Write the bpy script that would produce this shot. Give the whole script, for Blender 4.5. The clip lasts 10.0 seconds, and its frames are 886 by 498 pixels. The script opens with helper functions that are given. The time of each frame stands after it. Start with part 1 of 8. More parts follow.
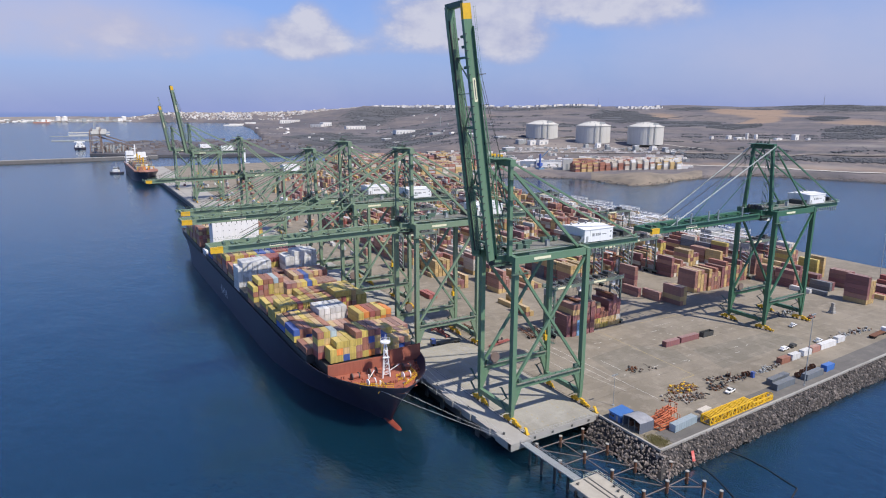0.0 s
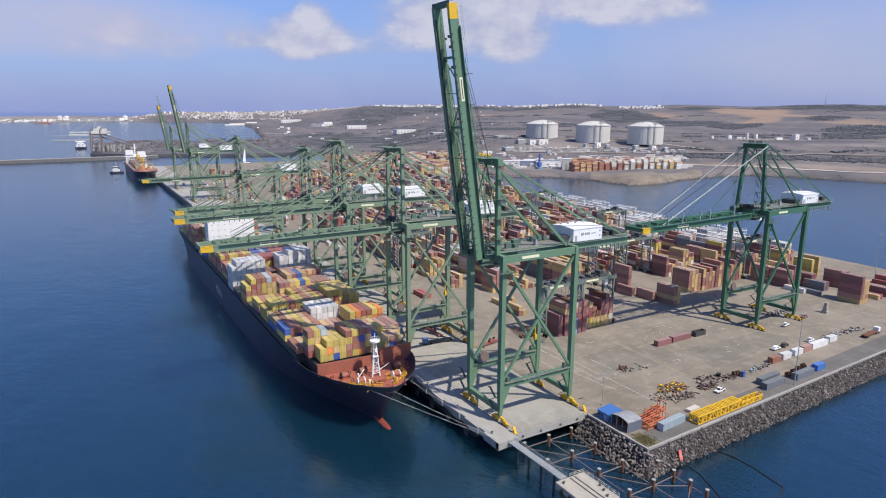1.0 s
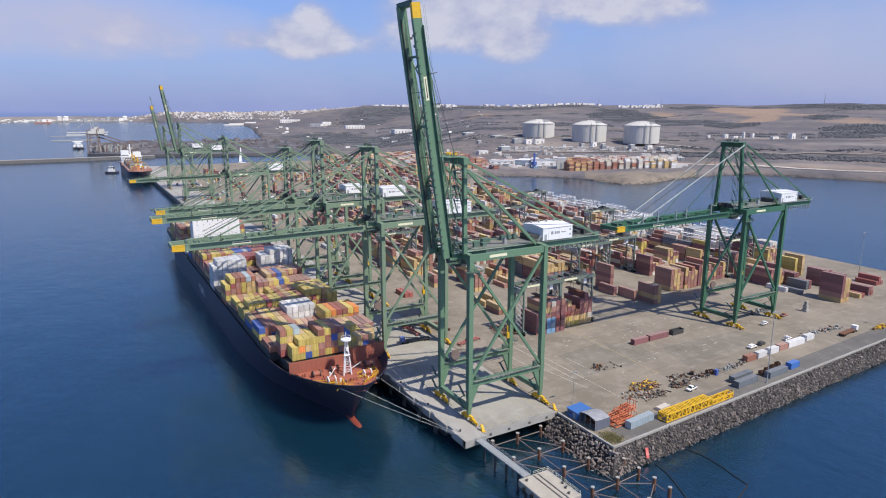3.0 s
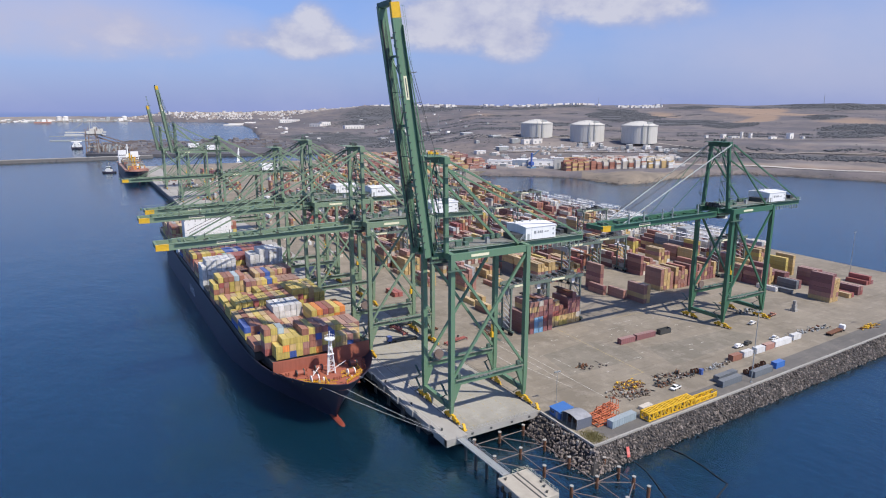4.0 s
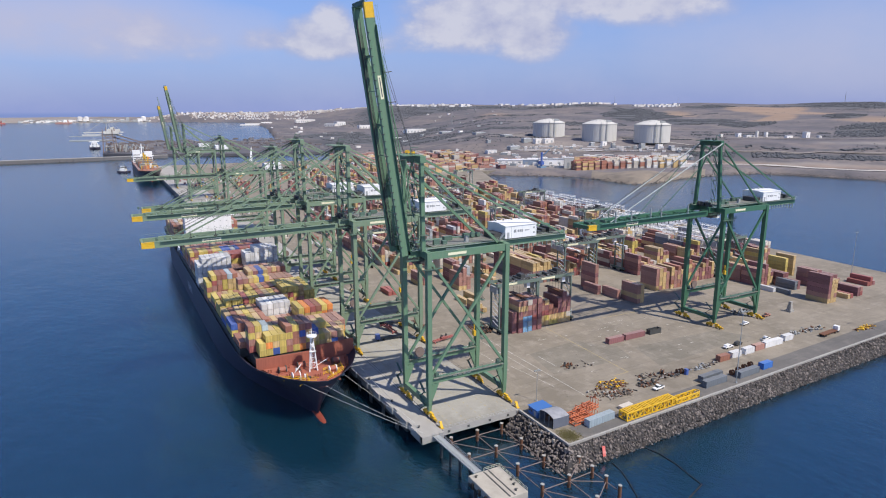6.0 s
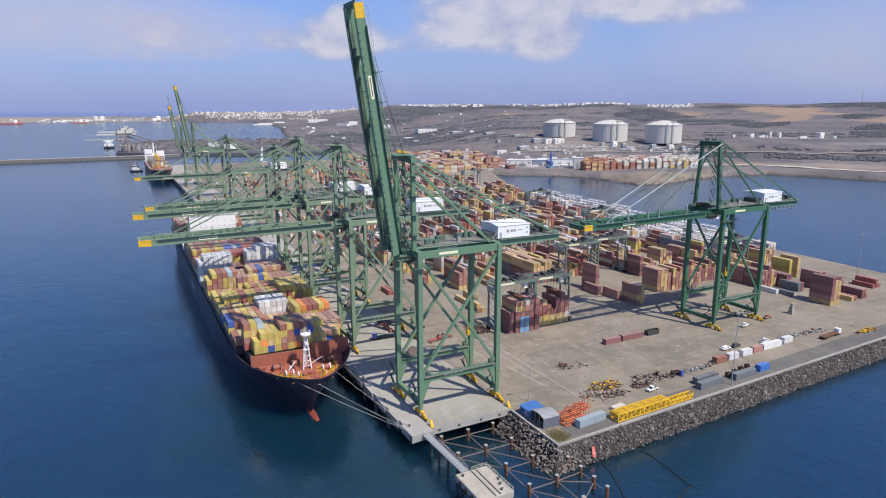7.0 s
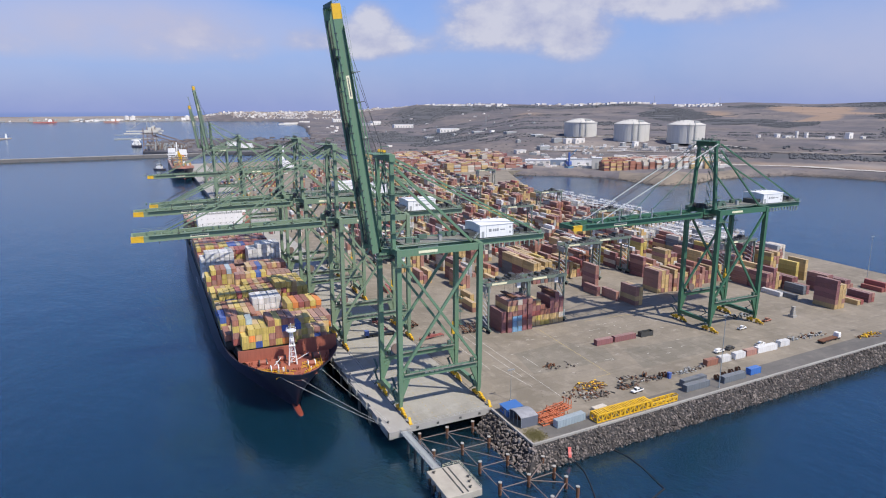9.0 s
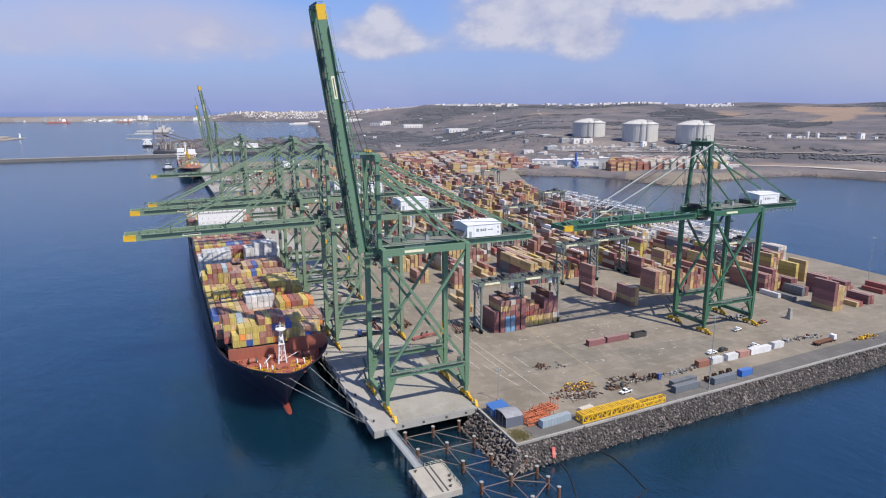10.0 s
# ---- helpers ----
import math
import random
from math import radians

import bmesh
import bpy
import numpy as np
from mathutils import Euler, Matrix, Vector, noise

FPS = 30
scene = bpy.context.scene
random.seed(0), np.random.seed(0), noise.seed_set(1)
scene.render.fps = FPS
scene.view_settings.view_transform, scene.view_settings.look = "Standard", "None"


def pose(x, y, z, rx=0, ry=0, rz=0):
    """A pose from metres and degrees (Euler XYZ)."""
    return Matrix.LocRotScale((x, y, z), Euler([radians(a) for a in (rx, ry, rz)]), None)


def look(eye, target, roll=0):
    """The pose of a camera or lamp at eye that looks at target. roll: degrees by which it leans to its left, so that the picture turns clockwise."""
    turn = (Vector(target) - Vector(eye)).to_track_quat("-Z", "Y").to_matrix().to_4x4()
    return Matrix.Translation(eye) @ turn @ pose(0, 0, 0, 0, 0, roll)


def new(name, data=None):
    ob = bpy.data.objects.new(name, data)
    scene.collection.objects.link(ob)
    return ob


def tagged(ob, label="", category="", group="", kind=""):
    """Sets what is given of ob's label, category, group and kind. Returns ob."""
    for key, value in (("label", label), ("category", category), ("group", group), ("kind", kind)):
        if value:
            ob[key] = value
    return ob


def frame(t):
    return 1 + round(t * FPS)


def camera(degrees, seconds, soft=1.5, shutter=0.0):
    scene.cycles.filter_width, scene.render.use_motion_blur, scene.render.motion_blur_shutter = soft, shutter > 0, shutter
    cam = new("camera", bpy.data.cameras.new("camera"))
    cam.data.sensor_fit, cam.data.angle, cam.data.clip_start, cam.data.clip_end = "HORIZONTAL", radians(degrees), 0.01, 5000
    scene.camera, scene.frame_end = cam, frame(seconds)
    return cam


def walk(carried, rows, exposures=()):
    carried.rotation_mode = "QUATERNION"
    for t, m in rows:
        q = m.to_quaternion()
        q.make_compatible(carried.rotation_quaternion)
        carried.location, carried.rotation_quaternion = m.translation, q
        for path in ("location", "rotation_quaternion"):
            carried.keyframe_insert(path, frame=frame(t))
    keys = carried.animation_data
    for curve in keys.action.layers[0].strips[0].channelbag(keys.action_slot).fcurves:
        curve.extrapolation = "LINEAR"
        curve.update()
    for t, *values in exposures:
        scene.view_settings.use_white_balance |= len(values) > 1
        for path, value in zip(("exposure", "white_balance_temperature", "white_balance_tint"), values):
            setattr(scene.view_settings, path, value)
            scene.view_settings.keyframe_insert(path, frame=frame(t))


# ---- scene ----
cam = camera(70.3, 10.0, soft=1.1)
PATH = [
    (0, (-119.319, -157.922, 103.49), (-118.333, -156.235, 103.064), 0.1),
    (0.5, (-117.584, -159.187, 103.48), (-116.602, -157.498, 103.053), 0.1),
    (1, (-115.771, -160.573, 103.471), (-114.79, -158.884, 103.044), 0.1),
    (1.5, (-113.754, -162.004, 103.459), (-112.774, -160.314, 103.032), 0.0),
    (2, (-111.552, -163.476, 103.439), (-110.572, -161.785, 103.012), 0.0),
    (2.5, (-109.158, -165.036, 103.395), (-108.179, -163.345, 102.967), -0.0),
    (4, (-101.487, -170.047, 103.129), (-100.51, -168.355, 102.701), -0.0),
    (4.5, (-98.871, -171.847, 103.063), (-97.896, -170.155, 102.635), -0.0),
    (5, (-96.225, -173.693, 103.01), (-95.25, -172.0, 102.581), -0.0),
    (5.5, (-93.517, -175.528, 102.973), (-92.563, -173.824, 102.544), -0.1),
    (7, (-84.834, -181.299, 102.938), (-83.938, -179.563, 102.509), -0.1),
    (7.5, (-81.817, -183.23, 102.919), (-80.94, -181.485, 102.49), -0.1),
    (8, (-78.637, -185.213, 102.904), (-77.78, -183.458, 102.474), -0.1),
    (8.5, (-75.295, -187.219, 102.9), (-74.458, -185.454, 102.47), -0.1),
    (9, (-71.778, -189.254, 102.895), (-70.954, -187.483, 102.465), -0.1),
    (9.5, (-68.136, -191.252, 102.899), (-67.325, -189.474, 102.47), -0.1),
    (10, (-64.472, -193.163, 102.925), (-63.679, -191.378, 102.495), -0.1),
]
walk(cam, [(t, look(eye, target, roll)) for t, eye, target, roll in PATH])

# ---- world, sun, exposure ----
SUN_ELEV, SUN_FROM = 54.5, (0.27, -0.66)      # the sun stands behind the open water, a little landward
az = math.degrees(math.atan2(SUN_FROM[0], SUN_FROM[1]))
scene.view_settings.exposure = 0.3

world = bpy.data.worlds.new("sky")
world.use_nodes = True
scene.world = world


def N(tree, kind, **kw):
    n = tree.nodes.new(kind)
    for k, v in kw.items():
        if k in n.inputs:
            n.inputs[k].default_value = v
    return n


def math_node(tree, op, a, b=None, clamp=False):
    n = tree.nodes.new("ShaderNodeMath")
    n.operation, n.use_clamp = op, clamp
    for i, v in enumerate((a, b)):
        if v is None:
            continue
        if isinstance(v, (int, float)):
            n.inputs[i].default_value = v
        else:
            tree.links.new(v, n.inputs[i])
    return n.outputs[0]


def mix(tree, fac, a, b, blend="MIX"):
    n = tree.nodes.new("ShaderNodeMix")
    n.data_type, n.blend_type = "RGBA", blend
    for i, v in ((0, fac), (6, a), (7, b)):
        if isinstance(v, (int, float)):
            n.inputs[i].default_value = v
        elif isinstance(v, tuple):
            n.inputs[i].default_value = (*v, 1) if len(v) == 3 else v
        else:
            tree.links.new(v, n.inputs[i])
    return n.outputs[2]


def build_world():
    t = world.node_tree
    t.nodes.clear()
    out = t.nodes.new("ShaderNodeOutputWorld")
    bg = t.nodes.new("ShaderNodeBackground")
    sky = t.nodes.new("ShaderNodeTexSky")
    sky.sky_type, sky.sun_disc = "NISHITA", False
    sky.sun_elevation, sky.sun_rotation = radians(SUN_ELEV), radians(az)
    sky.altitude, sky.air_density, sky.dust_density, sky.ozone_density = 100, 1.0, 0.8, 4.0
    co = t.nodes.new("ShaderNodeTexCoord")
    sep = t.nodes.new("ShaderNodeSeparateXYZ")
    t.links.new(co.outputs["Generated"], sep.inputs[0])
    z = sep.outputs[2]
    blue = mix(t, 1.0, sky.outputs[0], (0.85, 0.94, 1.26), "MULTIPLY")
    # a milky, slightly violet haze low in the sky
    low = math_node(t, "SUBTRACT", 1.0, math_node(t, "MULTIPLY", z, 3.4, True), True)
    low = math_node(t, "POWER", low, 1.6)
    hazed = mix(t, math_node(t, "MULTIPLY", low, 0.92), blue, HAZE)
    # clouds: heaps at some bearings, with ragged tops broken by noise
    azim = math_node(t, "ARCTAN2", sep.outputs[0], sep.outputs[1])
    comb = t.nodes.new("ShaderNodeCombineXYZ")
    t.links.new(azim, comb.inputs[0])
    t.links.new(math_node(t, "MULTIPLY", z, 1.5), comb.inputs[1])
    fine = N(t, "ShaderNodeTexNoise", Scale=22.0, Detail=8.0, Roughness=0.6)
    wide = N(t, "ShaderNodeTexNoise", Scale=7.0, Detail=4.0)
    veil_n = N(t, "ShaderNodeTexNoise", Scale=5.0, Detail=6.0, Roughness=0.6)
    for n in (fine, wide, veil_n):
        t.links.new(comb.outputs[0], n.inputs["Vector"])
    total = None
    # bearing, height of the base, half width, height, weight
    for b, h, w, hh, k in CLOUDS:
        dx = math_node(t, "DIVIDE", math_node(t, "SUBTRACT", azim, radians(b)), radians(w))
        rise = math_node(t, "SUBTRACT", z, h)
        up = math_node(t, "DIVIDE", math_node(t, "MAXIMUM", rise, 0.0), hh)
        down = math_node(t, "DIVIDE", math_node(t, "MAXIMUM", math_node(t, "MULTIPLY", rise, -1.0), 0.0), 0.6 * hh)
        d2 = math_node(t, "ADD", math_node(t, "MULTIPLY", dx, dx), math_node(t, "ADD", math_node(t, "MULTIPLY", up, up), math_node(t, "MULTIPLY", down, down)))
        g = math_node(t, "MULTIPLY", math_node(t, "SUBTRACT", 1.0, d2, True), k)
        total = g if total is None else math_node(t, "MAXIMUM", total, g)
    rough = math_node(t, "ADD", math_node(t, "MULTIPLY", math_node(t, "SUBTRACT", fine.outputs[0], 0.5), 0.9), math_node(t, "MULTIPLY", math_node(t, "SUBTRACT", wide.outputs[0], 0.5), 1.3))
    dens = math_node(t, "ADD", math_node(t, "MULTIPLY", total, 1.25), math_node(t, "MULTIPLY", rough, math_node(t, "MULTIPLY", total, 3.0, True)))
    ramp = t.nodes.new("ShaderNodeMapRange")
    ramp.interpolation_type = "SMOOTHSTEP"
    ramp.inputs[1].default_value, ramp.inputs[2].default_value = 0.16, 1.0
    t.links.new(dens, ramp.inputs[0])
    lump = math_node(t, "ADD", math_node(t, "MULTIPLY", math_node(t, "SUBTRACT", fine.outputs[0], 0.5), 2.6), math_node(t, "MULTIPLY", math_node(t, "SUBTRACT", wide.outputs[0], 0.5), 2.2))
    body = math_node(t, "ADD", math_node(t, "MULTIPLY", math_node(t, "MULTIPLY", ramp.outputs[0], ramp.outputs[0]), 0.72), math_node(t, "MULTIPLY", lump, ramp.outputs[0]), True)
    cloud_col = mix(t, body, (3.45, 3.6, 5.05), (5.3, 5.25, 5.95))
    clouded = mix(t, math_node(t, "MULTIPLY", ramp.outputs[0], 0.86), hazed, cloud_col)
    veil = t.nodes.new("ShaderNodeMapRange")
    veil.inputs[1].default_value, veil.inputs[2].default_value = 0.45, 0.75
    t.links.new(veil_n.outputs[0], veil.inputs[0])
    clouded = mix(t, math_node(t, "MULTIPLY", veil.outputs[0], 0.22), clouded, (4.4, 4.5, 6.0))
    # a soft, wide bank of thin cloud over the open sea
    bx_ = math_node(t, "DIVIDE", math_node(t, "ADD", azim, radians(2.0)), radians(19.0))
    bz_ = math_node(t, "DIVIDE", math_node(t, "SUBTRACT", z, 0.116), 0.054)
    bank = math_node(t, "SUBTRACT", 1.0, math_node(t, "ADD", math_node(t, "MULTIPLY", bx_, bx_), math_node(t, "MULTIPLY", bz_, bz_)), True)
    bank = math_node(t, "MULTIPLY", math_node(t, "MULTIPLY", bank, math_node(t, "ADD", 0.3, wide.outputs[0])), 0.95, True)
    clouded = mix(t, bank, clouded, (4.15, 4.2, 5.6))
    # the same thin cloud over the dry hills
    bx_ = math_node(t, "DIVIDE", math_node(t, "SUBTRACT", azim, radians(66.0)), radians(24.0))
    bz_ = math_node(t, "DIVIDE", math_node(t, "SUBTRACT", z, 0.085), 0.09)
    bank = math_node(t, "SUBTRACT", 1.0, math_node(t, "ADD", math_node(t, "MULTIPLY", bx_, bx_), math_node(t, "MULTIPLY", bz_, bz_)), True)
    bank = math_node(t, "MULTIPLY", math_node(t, "MULTIPLY", bank, math_node(t, "ADD", 0.2, wide.outputs[0])), 0.75, True)
    clouded = mix(t, bank, clouded, (4.15, 4.2, 5.6))
    # below the edge of the world: far sea
    below = math_node(t, "MULTIPLY", math_node(t, "MULTIPLY", z, -1.0), 240.0, True)
    final = mix(t, below, clouded, (1.8, 2.45, 4.9))
    t.links.new(final, bg.inputs[0])
    bg.inputs[1].default_value = 0.10
    t.links.new(bg.outputs[0], out.inputs[0])


HAZE = (2.24, 2.76, 5.35)
CLOUDS = ((18.4, 0.098, 5.6, 0.050, 1.0), (19.0, 0.105, 2.8, 0.062, 1.0), (14.0, 0.098, 4.5, 0.030, 0.7), (31.5, 0.125, 9.0, 0.085, 1.0), (36.0, 0.115, 5.0, 0.09, 1.0), (46.0, 0.158, 9.0, 0.09, 0.9), (40.0, 0.165, 9.0, 0.08, 1.0),
          (2.0, 0.088, 14.0, 0.06, 0.42), (-11.0, 0.088, 9.0, 0.055, 0.42), (5.0, 0.10, 7.0, 0.05, 0.6), (24.0, 0.095, 6.0, 0.03, 0.5))
build_world()
sun = new("sun", bpy.data.lights.new("sun", "SUN"))
sun.data.energy, sun.data.angle, sun.data.color = 4.1, radians(0.55), (1.0, 0.925, 0.82)
hx, hy = SUN_FROM
hl = math.hypot(hx, hy)
ce, se = math.cos(radians(SUN_ELEV)), math.sin(radians(SUN_ELEV))
sun.matrix_world = look((300 * ce * hx / hl, 300 * ce * hy / hl, 300 * se), (0, 0, 0))


# ---- materials ----
def material(name, color, rough=0.6, metal=0.0, vary=0.15, scale=0.5, dirt=None, dirt_amount=0.4, dirt_scale=0.15, bump=0.0, bump_scale=4.0, by_object=0.0, streak=False, by_island=0.0):
    """Principled surface with fine grain, large stains (optionally streaked downwards) and relief."""
    m = bpy.data.materials.new(name)
    m.use_nodes = True
    t = m.node_tree
    b = t.nodes["Principled BSDF"]
    geo = t.nodes.new("ShaderNodeNewGeometry")
    vec = geo.outputs["Position"]
    fine = N(t, "ShaderNodeTexNoise", Scale=scale * 6, Detail=6.0, Roughness=0.6)
    t.links.new(vec, fine.inputs["Vector"])
    big = N(t, "ShaderNodeTexNoise", Scale=dirt_scale, Detail=5.0, Roughness=0.65)
    if streak:
        mp = t.nodes.new("ShaderNodeMapping")
        mp.inputs["Scale"].default_value = (6, 6, 0.5)
        t.links.new(vec, mp.inputs[0])
        t.links.new(mp.outputs[0], big.inputs["Vector"])
    else:
        t.links.new(vec, big.inputs["Vector"])
    hi = tuple(min(1, c * (1 + vary)) for c in color)
    lo = tuple(c * (1 - vary) for c in color)
    col = mix(t, fine.outputs[0], lo, hi)
    if dirt:
        ramp = t.nodes.new("ShaderNodeMapRange")
        ramp.inputs[1].default_value, ramp.inputs[2].default_value = 0.42, 0.72
        t.links.new(big.outputs[0], ramp.inputs[0])
        col = mix(t, math_node(t, "MULTIPLY", ramp.outputs[0], dirt_amount), col, dirt)
    if by_object:
        info = t.nodes.new("ShaderNodeObjectInfo")
        hsv = t.nodes.new("ShaderNodeHueSaturation")
        t.links.new(math_node(t, "ADD", 1 - by_object, math_node(t, "MULTIPLY", info.outputs["Random"], 2 * by_object)), hsv.inputs["Value"])
        t.links.new(col, hsv.inputs["Color"])
        col = hsv.outputs[0]
    if by_island:
        hsv = t.nodes.new("ShaderNodeHueSaturation")
        t.links.new(math_node(t, "ADD", 1 - by_island, math_node(t, "MULTIPLY", geo.outputs["Random Per Island"], 2 * by_island)), hsv.inputs["Value"])
        t.links.new(col, hsv.inputs["Color"])
        col = hsv.outputs[0]
    t.links.new(col, b.inputs["Base Color"])
    b.inputs["Metallic"].default_value = metal
    r = math_node(t, "ADD", rough - 0.1, math_node(t, "MULTIPLY", fine.outputs[0], 0.2), True)
    t.links.new(r, b.inputs["Roughness"])
    if bump:
        bn = N(t, "ShaderNodeTexNoise", Scale=bump_scale, Detail=4.0)
        t.links.new(vec, bn.inputs["Vector"])
        bp = N(t, "ShaderNodeBump", Strength=bump, Distance=0.1)
        t.links.new(bn.outputs[0], bp.inputs["Height"])
        t.links.new(bp.outputs[0], b.inputs["Normal"])
    return m


GREEN = material("green paint", (0.115, 0.216, 0.128), 0.45, dirt=(0.185, 0.225, 0.165), dirt_amount=0.5, dirt_scale=0.25, streak=True)
GREEN_OLD = material("deep green paint", (0.046, 0.14, 0.08), 0.45, dirt=(0.07, 0.13, 0.08), dirt_amount=0.5, dirt_scale=0.25, streak=True)
# crane green for further up the quay, paled in colour for distance haze
GREEN_HAZED = material("haze-paled green paint", (0.168, 0.248, 0.160), 0.55, dirt=(0.225, 0.245, 0.18), dirt_amount=0.6, dirt_scale=0.25, streak=True)
GREEN_DARK = material("dark green steel", (0.088, 0.15, 0.112), 0.6, dirt=(0.04, 0.04, 0.04))
STEEL_DARK = material("dark machinery", (0.05, 0.054, 0.054), 0.55, dirt=(0.09, 0.07, 0.05))
YELLOW = material("yellow paint", (0.72, 0.43, 0.02), 0.5, dirt=(0.35, 0.22, 0.05), dirt_amount=0.4, dirt_scale=0.6)
WHITE = material("white paint", (0.8, 0.8, 0.79), 0.5, vary=0.05, dirt=(0.55, 0.55, 0.52), dirt_amount=0.35, dirt_scale=0.2, streak=True)
GREY = material("grey paint", (0.33, 0.35, 0.35), 0.55, dirt=(0.2, 0.18, 0.16))
GALV = material("galvanised steel", (0.42, 0.44, 0.44), 0.45, metal=0.5)
CABLE = material("pale steel stay", (0.30, 0.36, 0.30), 0.45, metal=0.2)
SIGN = material("cream sign", (0.75, 0.72, 0.5), 0.5)
LOGO = material("dark grey print", (0.27, 0.28, 0.29), 0.6)
DECKING = material("steel grating deck", (0.20, 0.195, 0.17), 0.8, dirt=(0.10, 0.10, 0.085), dirt_amount=0.7, dirt_scale=0.5)
INK = material("dark lettering", (0.05, 0.06, 0.08), 0.6)
RUBBER = material("black rubber", (0.012, 0.012, 0.013), 0.8)
GLASS_DARK = material("dark window glass", (0.02, 0.03, 0.035), 0.15)
RUST = material("rusty steel", (0.16, 0.07, 0.035), 0.8, dirt=(0.08, 0.035, 0.02), dirt_amount=0.6, dirt_scale=0.8)
TIE = material("weathered brown steel", (0.19, 0.145, 0.125), 0.8, dirt=(0.12, 0.07, 0.05), dirt_scale=0.5)
HULL = material("dark hull paint", (0.036, 0.033, 0.054), 0.45, dirt=(0.05, 0.03, 0.03), dirt_amount=0.25, dirt_scale=0.1, streak=True)
HULL_RED = material("red antifouling", (0.24, 0.05, 0.03), 0.6, dirt=(0.18, 0.05, 0.03), dirt_scale=0.3)
DECK_RED = material("red oxide deck", (0.34, 0.112, 0.07), 0.65, dirt=(0.2, 0.06, 0.04), dirt_amount=0.5, dirt_scale=0.3, streak=True)
CONCRETE = material("quay concrete", (0.36, 0.345, 0.315), 0.85, vary=0.12, dirt=(0.24, 0.225, 0.20), dirt_amount=0.6, dirt_scale=0.07, bump=0.2, bump_scale=2)


def paving(name, base, stain, dust, k=1.0):
    """Worn paving: wide stains, blotches, tyre-swept streaks, oil spots and fine grit."""
    m = bpy.data.materials.new(name)
    m.use_nodes = True
    t = m.node_tree
    b = t.nodes["Principled BSDF"]
    geo = t.nodes.new("ShaderNodeNewGeometry")

    def layer(scale, detail, lo, hi, squeeze=(1, 1, 1), turn=0.0):
        mp = t.nodes.new("ShaderNodeMapping")
        mp.inputs["Scale"].default_value = squeeze
        mp.inputs["Rotation"].default_value = (0, 0, turn)
        t.links.new(geo.outputs["Position"], mp.inputs[0])
        n = N(t, "ShaderNodeTexNoise", Scale=scale, Detail=detail, Roughness=0.68)
        t.links.new(mp.outputs[0], n.inputs["Vector"])
        r = t.nodes.new("ShaderNodeMapRange")
        r.inputs[1].default_value, r.inputs[2].default_value = lo, hi
        t.links.new(n.outputs[0], r.inputs[0])
        return r.outputs[0]
    col = mix(t, layer(0.03, 5.0, 0.38, 0.64), base, stain)
    col = mix(t, math_node(t, "MULTIPLY", layer(0.16, 8.0, 0.50, 0.66), 0.55 * k), col, dust)
    col = mix(t, math_node(t, "MULTIPLY", layer(0.5, 6.0, 0.55, 0.72, (0.06, 1.0, 1.0), 0.04), 0.45 * k), col, tuple(0.62 * v for v in stain))
    col = mix(t, math_node(t, "MULTIPLY", layer(0.5, 6.0, 0.57, 0.72, (1.0, 0.06, 1.0), -0.06), 0.40 * k), col, tuple(0.62 * v for v in stain))
    col = mix(t, math_node(t, "MULTIPLY", layer(0.42, 4.0, 0.66, 0.72), 0.7 * k), col, tuple(0.35 * v for v in stain))
    col = mix(t, math_node(t, "MULTIPLY", layer(2.2, 6.0, 0.45, 0.65), 0.30), col, tuple(0.7 * v for v in stain))
    t.links.new(col, b.inputs["Base Color"])
    b.inputs["Roughness"].default_value = 0.92
    bn = N(t, "ShaderNodeTexNoise", Scale=3.0, Detail=5.0)
    t.links.new(geo.outputs["Position"], bn.inputs["Vector"])
    bp = N(t, "ShaderNodeBump", Strength=0.3, Distance=0.08)
    t.links.new(bn.outputs[0], bp.inputs["Height"])
    t.links.new(bp.outputs[0], b.inputs["Normal"])
    return m


YARD = paving("yard paving", (0.27, 0.234, 0.182), (0.185, 0.16, 0.122), (0.325, 0.285, 0.23), 1.25)
ASPHALT = paving("asphalt", (0.155, 0.145, 0.132), (0.112, 0.106, 0.098), (0.21, 0.192, 0.168))
ROCK = material("rock armour", (0.158, 0.134, 0.118), 0.9, vary=0.45, dirt=(0.06, 0.052, 0.048), dirt_amount=0.75, dirt_scale=0.6, bump=0.8, bump_scale=2, by_island=0.6)
# core colour darkened to stand for shade between the rocks
ROCK_CORE = material("gap-shade rubble core", (0.045, 0.041, 0.04), 0.95, vary=0.4, bump=0.8, bump_scale=1.5)
LINE_WHITE = material("worn white line", (0.58, 0.56, 0.51), 0.9, dirt=(0.25, 0.22, 0.18), dirt_amount=0.95, dirt_scale=0.9)
LINE_YELLOW = material("worn yellow line", (0.40, 0.31, 0.13), 0.9, dirt=(0.25, 0.22, 0.17), dirt_amount=0.95, dirt_scale=0.8)
ROPE = material("pale rope", (0.55, 0.54, 0.50), 0.8)

